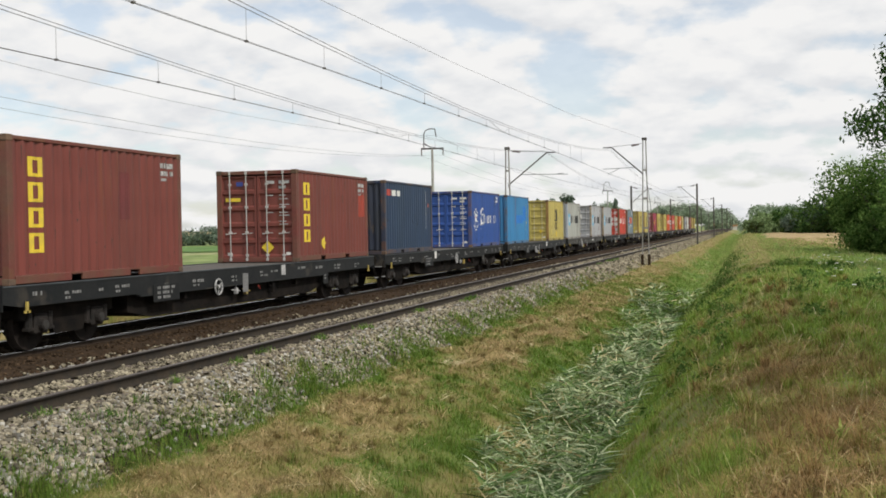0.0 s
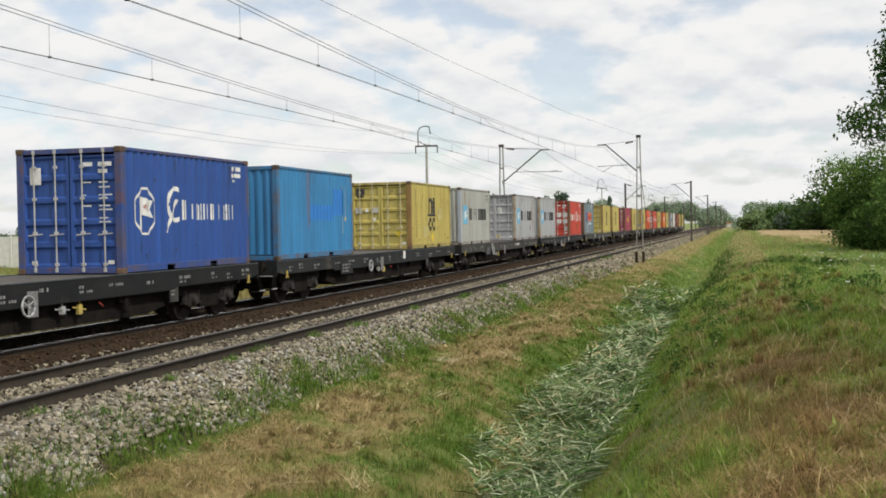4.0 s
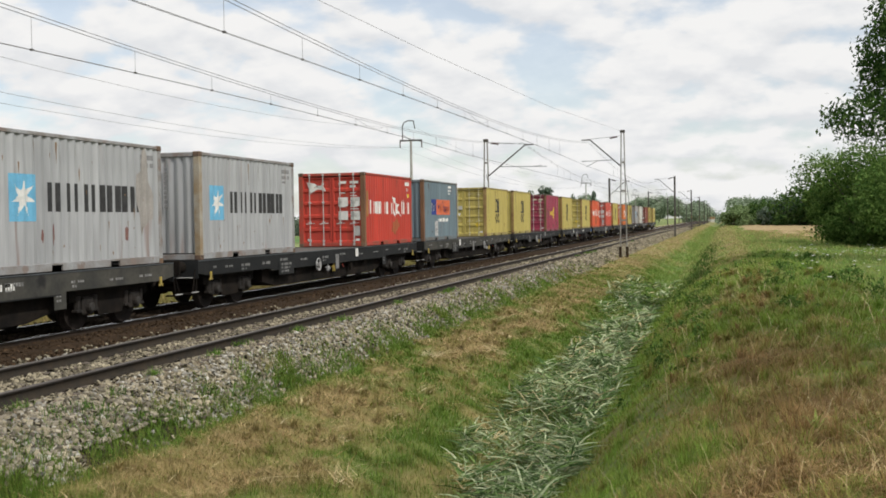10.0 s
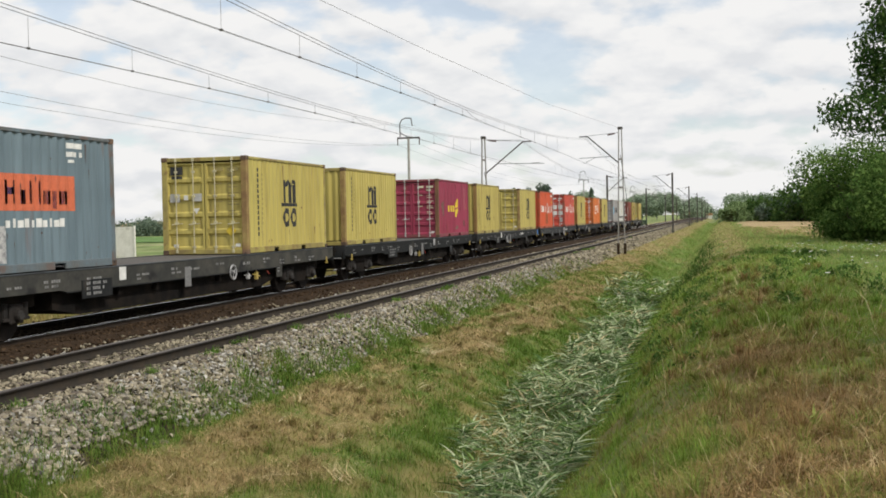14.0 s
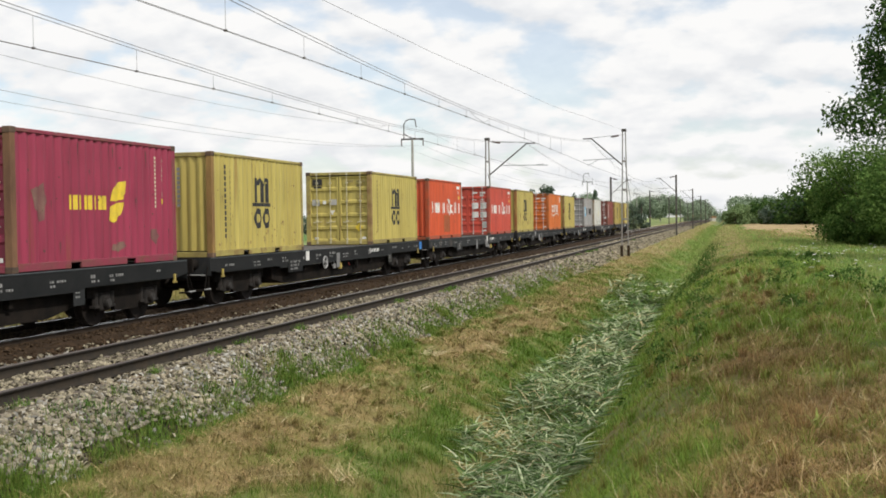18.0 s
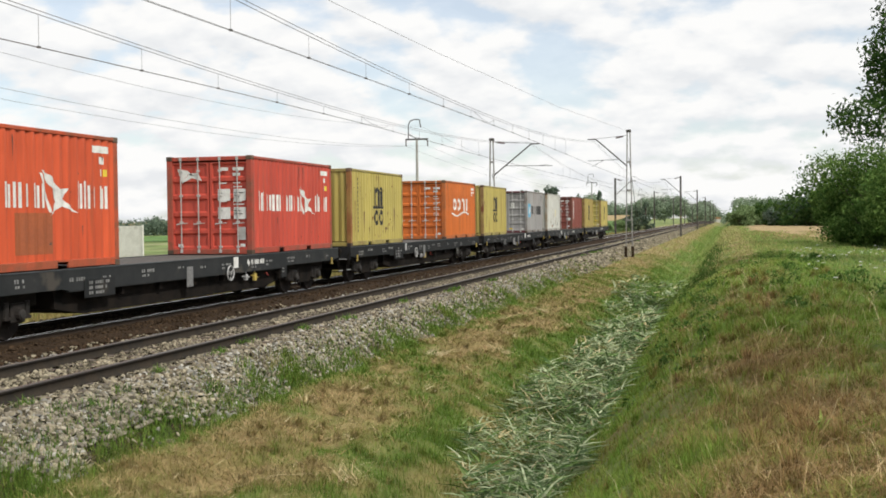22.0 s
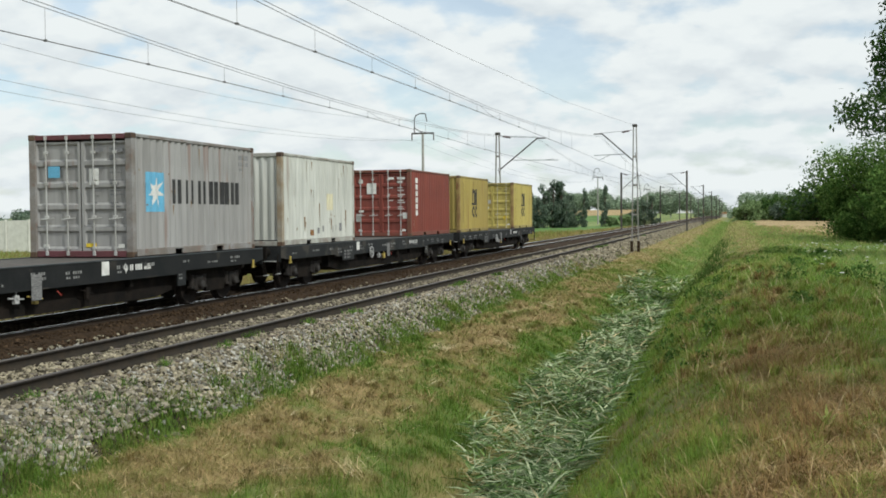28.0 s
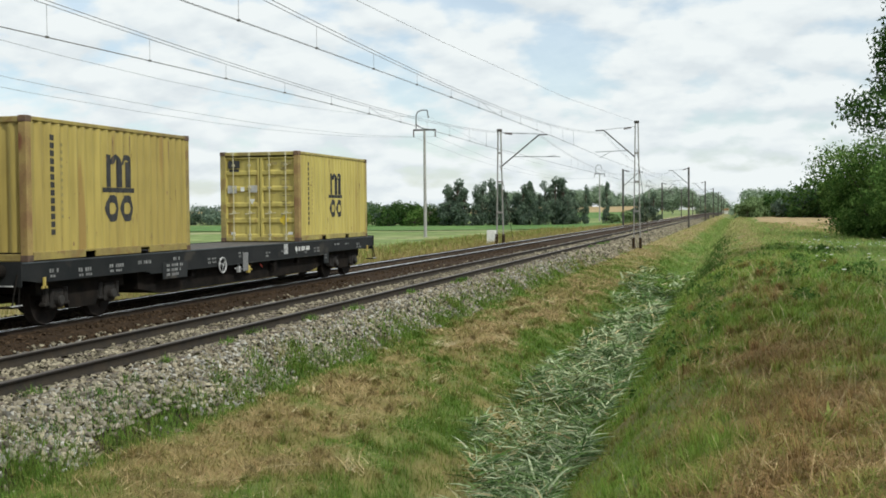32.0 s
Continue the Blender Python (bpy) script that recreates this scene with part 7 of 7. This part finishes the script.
def flowers():
    rng = np.random.default_rng(41)
    n = 95
    x, y = rng.uniform(1.8, 6.0, n), rng.uniform(22, 46, n)
    V, F = [], []
    for k in range(n):
        c = Vector((x[k], y[k], float(ground_z(x[k], y[k])) + rng.uniform(0.35, 0.6)))
        r = rng.uniform(0.03, 0.06)
        b = len(V)
        V.append(tuple(c + Vector((0, 0, 0.01))))
        for q in range(7):
            V.append(tuple(c + Vector((r * math.cos(q * 0.898), r * math.sin(q * 0.898), rng.uniform(-0.01, 0.01)))))
        F += [(b, b + 1 + q, b + 1 + (q + 1) % 7) for q in range(7)]
    tagged(new("white_flowers", raw_mesh("white_flowers", np.array(V), np.array(F), PETAL)), "white umbels standing in the meadow grass", "flowers", kind="stuff")


flowers()


def leaf_cloud(blobs, n, size, rng):
    """Leaves gathered in many small clumps over the skins of ellipsoids, with gaps. blobs: (x, y, z, rx, ry, rz)."""
    vol = np.array([b[3] * b[4] * b[5] for b in blobs]) ** 0.67
    pick = rng.choice(len(blobs), n, p=vol / vol.sum())
    B = np.array(blobs)[pick]
    tufts = max(12, n // 45)
    u = rng.normal(0, 1, (tufts * len(blobs), 3))
    u /= np.linalg.norm(u, axis=1)[:, None]
    rad = rng.uniform(0.45, 1.12, (len(u), 1)) ** 0.6
    t = (u * rad)[pick * tufts + rng.integers(0, tufts, n)]
    c = t * B[:, 3:] + B[:, :3] + rng.normal(0, 1, (n, 3)) * (B[:, 3:].mean(1) * 0.13)[:, None]
    a = rng.normal(0, 1, (n, 3))
    a /= np.linalg.norm(a, axis=1)[:, None]
    b = np.cross(a, rng.normal(0, 1, (n, 3)))
    b /= np.linalg.norm(b, axis=1)[:, None]
    L = rng.uniform(0.6, 1.3, (n, 1)) * size
    V = np.stack([c - a * L, c + b * L * 0.45, c + a * L, c - b * L * 0.45], 1).reshape(-1, 3)
    F = np.arange(n * 4).reshape(-1, 4)
    return V, F


def weeds():
    rng = np.random.default_rng(43)
    # dark leafy weeds along the crest of the ditch and at the foot of the ballast
    blobs = []
    for k in range(75):
        y = float(far_y(rng, 1, 16, 70)[0])
        x = rng.uniform(-1.6, -0.1) + rng.normal(0, 0.15)
        r = rng.uniform(0.06, 0.16)
        blobs.append((x, y, float(ground_z(x, y)) + r * 0.7, r * 1.3, r * 1.3, r))
    for k in range(40):
        x, y = rng.uniform(0.5, 3.5), rng.uniform(20, 45)
        r = rng.uniform(0.10, 0.22)
        blobs.append((x, y, float(ground_z(x, y)) + r * 0.7, r * 1.4, r * 1.4, r))
    V, F = leaf_cloud(blobs, 9000, 0.045, rng)
    tagged(new("bank_weeds", raw_mesh("bank_weeds", V, F, LEAF2)), "low leafy green weeds along the ditch's crest", "weeds", kind="stuff")
    n = 320
    y = far_y(rng, n, 6.5, 30)
    x = rng.uniform(-0.8, 2.8, n)
    P = np.stack([x, y, ground_z(x, y)], -1)
    me = blade_mesh("bank_stalks", P, rng.uniform(0.3, 0.65, n), rng.uniform(0.003, 0.006, n) * np.clip(y / 10, 0.8, 3), rng.uniform(0.55, 0.98, n), STRAW, rng)
    tagged(new("bank_stalks", me), "thin pale dead stalks leaning on the bank", "straw", kind="stuff")


weeds()


def tree(name, label, cat, trunk_h, trunk_r, blobs, n, size, mat, seed, group=""):
    rng = np.random.default_rng(seed)
    root = tagged(new(name), label, cat, group)
    bm = bmesh.new()
    x0, y0 = blobs[0][0] * 0.3, blobs[0][1] * 0.3
    rod((0, 0, -0.4), (x0 * 0.5, y0 * 0.5, trunk_h * 0.55), trunk_r, trunk_r * 0.75, 9, bm)
    rod((x0 * 0.5, y0 * 0.5, trunk_h * 0.53), (x0, y0, trunk_h), trunk_r * 0.75, trunk_r * 0.35, 8, bm)
    part("trunk", bm, BARK, root)
    for b in blobs:
        s = Vector((x0 * 0.6, y0 * 0.6, min(trunk_h * rng.uniform(0.45, 0.8), b[2])))
        e = Vector(b[:3])
        m = (s + e) / 2 + Vector(rng.normal(0, 0.15, 3))
        bm = rod(s, m, trunk_r * 0.4, trunk_r * 0.26, 6)
        rod(m, e, trunk_r * 0.26, trunk_r * 0.1, 6, bm)
        part("limb", bm, BARK, root)
    V, F = leaf_cloud(blobs, n, size, rng)
    part("crown", raw_mesh("crown", V, F, mat), None, root)
    return root


def round_blobs(rng, h, r, k, low=0.35):
    out = []
    for i in range(k):
        z = rng.uniform(low, 0.92) * h
        q = r * math.sin(math.pi * min(1, max(0.15, (z / h - low * 0.6) / (1.05 - low * 0.6)))) * 0.75
        a = rng.uniform(0, 6.28)
        s = rng.uniform(0.3, 0.5) * r
        out.append((q * math.cos(a), q * math.sin(a), z, s * 1.15, s * 1.15, s * 0.85))
    return out


def pine_blobs(rng, h, r, k):
    out = []
    for i in range(k):
        z = h * (0.10 + 0.84 * i / (k - 1))
        q = r * math.sin(math.pi * (0.22 + 0.70 * z / h)) * rng.uniform(0.2, 0.9)
        a = rng.uniform(0, 6.28)
        s = r * rng.uniform(0.30, 0.50) * (1.15 - 0.45 * z / h)
        out.append((q * math.cos(a), q * math.sin(a), z, s * 1.2, s * 1.2, s * 0.75))
    return out


def grow():
    rng = np.random.default_rng(77)
    # the big tree that leans in over the bank, and the bushes behind it
    big = tree("broadleaf_tree", "tall dark-leaved broadleaf tree overhanging the bank", "tree", 8.0, 0.28,
               [(-1.0, 0, 6.2, 2.4, 2.4, 1.7), (-3.7, -0.3, 5.1, 1.7, 1.6, 0.7), (-2.7, 0.2, 6.3, 1.5, 1.5, 1.0), (-3.0, 0, 7.3, 1.3, 1.3, 1.1), (-2.5, 0.1, 8.7, 1.3, 1.3, 1.1), (-1.9, 0, 10.1, 1.3, 1.3, 1.0), (-1.5, 0, 8.2, 1.8, 1.8, 1.2), (0.4, 0.5, 9.6, 2.3, 2.3, 1.5), (-1.6, 0.2, 4.6, 1.6, 1.6, 0.9),
                (1.6, 0.8, 7.2, 2.6, 2.4, 2.0), (0.6, -1.4, 7.4, 2.0, 1.8, 1.5)], 40000, 0.095, LEAF, 1)
    big.matrix_basis = pose(8.9, 42, gz(8.9, 42))
    for k, (x, y, h, r, m) in enumerate([(7.9, 69, 5.5, 3.3, LEAF2), (12.8, 66, 8.4, 4.0, LEAF2), (6.7, 71, 3.2, 1.5, LEAF2), (9.2, 61, 4.2, 2.6, LEAF2), (14.5, 72, 9.0, 4.2, LEAF), (7.0, 64, 2.4, 1.7, LEAF2)]):
        t = tree("bush", "dense light green bush beside the meadow", "bush", h * 0.6, 0.12, round_blobs(rng, h, r, 18, 0.1), 15000, 0.105, m, 50 + k, "bushes on the bank")
        t.matrix_basis = pose(x, y, gz(x, y))
    # trees along the bank, which shade the grass
    shade = tree("bank_tree", "leafy tree on the bank casting shade on the grass", "tree", 8.0, 0.2, round_blobs(rng, 10.5, 3.0, 14, 0.4), 2000, 0.16, LEAF, 90, "trees along the bank")
    shade.matrix_basis = pose(7.6, 9.2, gz(7.6, 9.2))
    for x, y, a in ((8.4, 15.2, 70), (9.6, 22, 160)):
        copy_thing(shade, pose(x, y, gz(x, y), 0, 0, a))
    # conifers beyond the field: where each stands, its height and its half width
    kinds = [(tree("pine_tree", "dark pine at the field's far edge", "tree", h * 0.9, 0.18, pine_blobs(rng, h, r, 19), 2600, 0.26, PINE, 100 + k, "pines beyond the field"), h, r)
             for k, (h, r) in enumerate([(10.0, 2.5), (8.6, 2.1), (7.2, 1.9), (10.6, 2.6)])]
    row = [(-60.8, 9.2, 2.4), (-58.6, 10.2, 2.6), (-56.8, 8.4, 2.0), (-54.6, 9.4, 2.0), (-52.8, 10.5, 2.3), (-51.0, 8.6, 1.8), (-48.9, 8.0, 1.1), (-47.4, 6.8, 1.8), (-45.8, 7.6, 1.7), (-44.0, 7.4, 1.6), (-42.4, 8.2, 1.5),
           (-40.9, 8.2, 1.6), (-39.3, 10.4, 1.9), (-37.6, 8.8, 1.8), (-36.0, 8.8, 1.8), (-34.4, 7.6, 1.5), (-33.1, 6.2, 1.4), (-31.0, 7.2, 0.9), (-26.6, 7.9, 1.0), (-20.2, 6.6, 1.5), (-18.4, 6.0, 1.6), (-16.8, 5.2, 1.2),
           (-62.4, 7.4, 2.0), (-59.6, 8.0, 2.2), (-55.8, 7.6, 2.2), (-50.0, 6.6, 1.8), (-46.6, 6.2, 2.0), (-43.2, 6.4, 2.0), (-38.4, 7.0, 2.0), (-35.2, 6.4, 1.8)]
    for k, (x, h, r) in enumerate(row):
        t, h0, r0 = kinds[k % 4]
        y = 236 + (rng.uniform(-3, 3) if k < 22 else rng.uniform(5, 9))
        m = pose(x, y, gz(x, y) - 0.2, 0, 0, rng.uniform(0, 360)) @ Matrix.Diagonal((r / r0, r / r0, h / h0, 1))
        if k < 4:
            t.matrix_basis = m
        else:
            copy_thing(t, m)
    # broadleaf wood behind the train
    wood = [tree("broadleaf_tree", "round green tree in the wood beyond the field", "tree", h * 0.6, 0.15, round_blobs(rng, h, h * 0.42, 11, 0.2), 1300, 0.28, m, 130 + k, "wood beyond the field")
            for k, (h, m) in enumerate([(6.6, LEAF), (5.8, LEAF2), (6.2, PINE), (7.4, LEAF)])]
    for k, t in enumerate(wood):
        t.matrix_basis = pose(-68 - 5 * k, 246, gz(-70, 246) - 1.2)
    for k in range(20):
        x = -63.5 - 27 * (k + rng.uniform(-0.4, 0.4)) / 20
        y = 238 + rng.uniform(-6, 16)
        copy_thing(wood[int(rng.integers(0, 4))], pose(x, y, gz(x, y) - 0.9 - rng.uniform(0, 1.0) - (1.4 if x < -85 else 0), 0, 0, rng.uniform(0, 360)))
    # trees behind the ripe field
    for k in range(16):
        x, y = 6.2 + 1.2 * k + rng.uniform(-0.4, 0.4), 215 - 2.2 * k + rng.uniform(-4, 4)
        copy_thing(wood[(0, 3, 2, 0, 1)[k % 5]], pose(x, y, gz(x, y) - 2.6, 0, 0, rng.uniform(0, 360)) @ Matrix.Scale(1.0 + 0.07 * k, 4))
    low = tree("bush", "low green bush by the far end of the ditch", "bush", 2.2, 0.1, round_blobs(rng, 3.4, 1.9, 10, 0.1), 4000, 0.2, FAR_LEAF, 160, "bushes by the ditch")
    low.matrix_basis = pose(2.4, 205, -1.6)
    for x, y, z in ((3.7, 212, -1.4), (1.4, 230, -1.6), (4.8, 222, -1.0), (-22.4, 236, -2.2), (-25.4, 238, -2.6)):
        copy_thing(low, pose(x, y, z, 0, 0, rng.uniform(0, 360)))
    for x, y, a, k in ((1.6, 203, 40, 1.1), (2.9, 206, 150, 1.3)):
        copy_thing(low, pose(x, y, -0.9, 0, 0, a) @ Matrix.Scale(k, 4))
    # woods at the end of the line, leaf colour lightened for haze: nobody could count these
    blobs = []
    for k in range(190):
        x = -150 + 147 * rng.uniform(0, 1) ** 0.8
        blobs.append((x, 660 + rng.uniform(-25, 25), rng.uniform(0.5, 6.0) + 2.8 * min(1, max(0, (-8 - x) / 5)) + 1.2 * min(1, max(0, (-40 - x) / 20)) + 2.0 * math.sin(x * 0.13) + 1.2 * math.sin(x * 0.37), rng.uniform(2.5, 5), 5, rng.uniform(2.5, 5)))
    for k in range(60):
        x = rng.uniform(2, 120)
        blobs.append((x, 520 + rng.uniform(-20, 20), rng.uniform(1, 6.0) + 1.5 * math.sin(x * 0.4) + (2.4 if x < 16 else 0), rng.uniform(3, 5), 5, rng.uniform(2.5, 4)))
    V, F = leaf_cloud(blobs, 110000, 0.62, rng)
    tagged(new("distant_wood", raw_mesh("distant_wood", V, F, HAZY)), "green wood on the horizon, haze put into its leaf colour", "wood", kind="stuff")
    blobs = [(-88 - 190 * k / 150 + rng.uniform(-2, 2), 290 + rng.uniform(-12, 12), rng.uniform(-0.5, 2.3) + 0.5 * math.sin(k * 0.3), 2.8, 3, 1.9) for k in range(150)]
    V, F = leaf_cloud(blobs, 50000, 0.42, rng)
    tagged(new("left_wood", raw_mesh("left_wood", V, F, PINE)), "green wood across the fields, haze put into its leaf colour", "wood", kind="stuff")


grow()


def far_house():
    h = tagged(new("house"), "small white hut with a rusty roof by the level crossing", "house")
    part("wall", box(-1.8, 1.8, -1.8, 1.8, 0, 2.6), FRESH, h)
    bm = bmesh.new()
    vs = [bm.verts.new(v) for v in ((-2, -2, 2.5), (2, -2, 2.5), (2, 2, 2.5), (-2, 2, 2.5), (-2, 0, 3.6), (2, 0, 3.6))]
    for f in ((0, 1, 5, 4), (2, 3, 4, 5), (0, 4, 3), (1, 2, 5), (3, 2, 1, 0)):
        bm.faces.new([vs[k] for k in f])
    part("roof", bm, RUSTY, h)
    h.matrix_basis = pose(-6.6, 640, -1.6)


far_house()

# ---- single stones of the shoulder, nearest the viewer ----
def loose_stones():
    rng = np.random.default_rng(88)
    bed = bpy.data.objects["ballast_bed"]
    kinds = []
    for k in range(10):
        bm = bmesh.new()
        r = bmesh.ops.create_cube(bm, size=1.0)
        for v in r["verts"]:
            taper = 0.78 if v.co.z > 0 else 1.0
            v.co = (v.co.x * 0.10 * taper + rng.normal(0, 0.008), v.co.y * 0.068 * taper + rng.normal(0, 0.007), v.co.z * 0.05 + rng.normal(0, 0.005))
        bmesh.ops.bevel(bm, geom=bm.edges[:], offset=0.007, segments=1, affect="EDGES")
        me = bpy.data.meshes.new("stone")
        bm.to_mesh(me)
        bm.free()
        me.materials.append(PIECE)
        kinds.append(me)
    for k in range(300):
        y = rng.uniform(10.3, 14.2)
        x = rng.uniform(-8.15, -7.35)
        z = float(np.interp(x, [-8.05, -7.75, -7.13], [-0.2, -0.34, -0.80])) + 0.045
        ob = part("stone", kinds[k % 10], None, bed)
        ob.matrix_basis = pose(x, y, z, *rng.normal(0, 22, 2), rng.uniform(0, 360)) @ Matrix.Scale(rng.uniform(0.55, 1.05), 4)


PIECE = material("single_ballast_stone", (0.27, 0.245, 0.19), (0.17, 0.15, 0.115), scale=9, rough=0.95, bump=0.15, vary=0.6, spec=0.2)
loose_stones()

# ---- what moves ----
def motions():
    for ob, dy, z in TRAIN:
        walk(ob, [(t, pose(FAR, train_y(t) + dy, z)) for t in np.linspace(0, 32, 17)])
    for ws, dy in WHEELS:
        rows = []
        for k in range(0, 400):
            t = 32.0 * k / 399
            rows.append((t, pose(0, dy, 0.46, math.degrees((train_y(0) - train_y(t)) / 0.46) % 360)))
        walk(ws, rows)


motions()
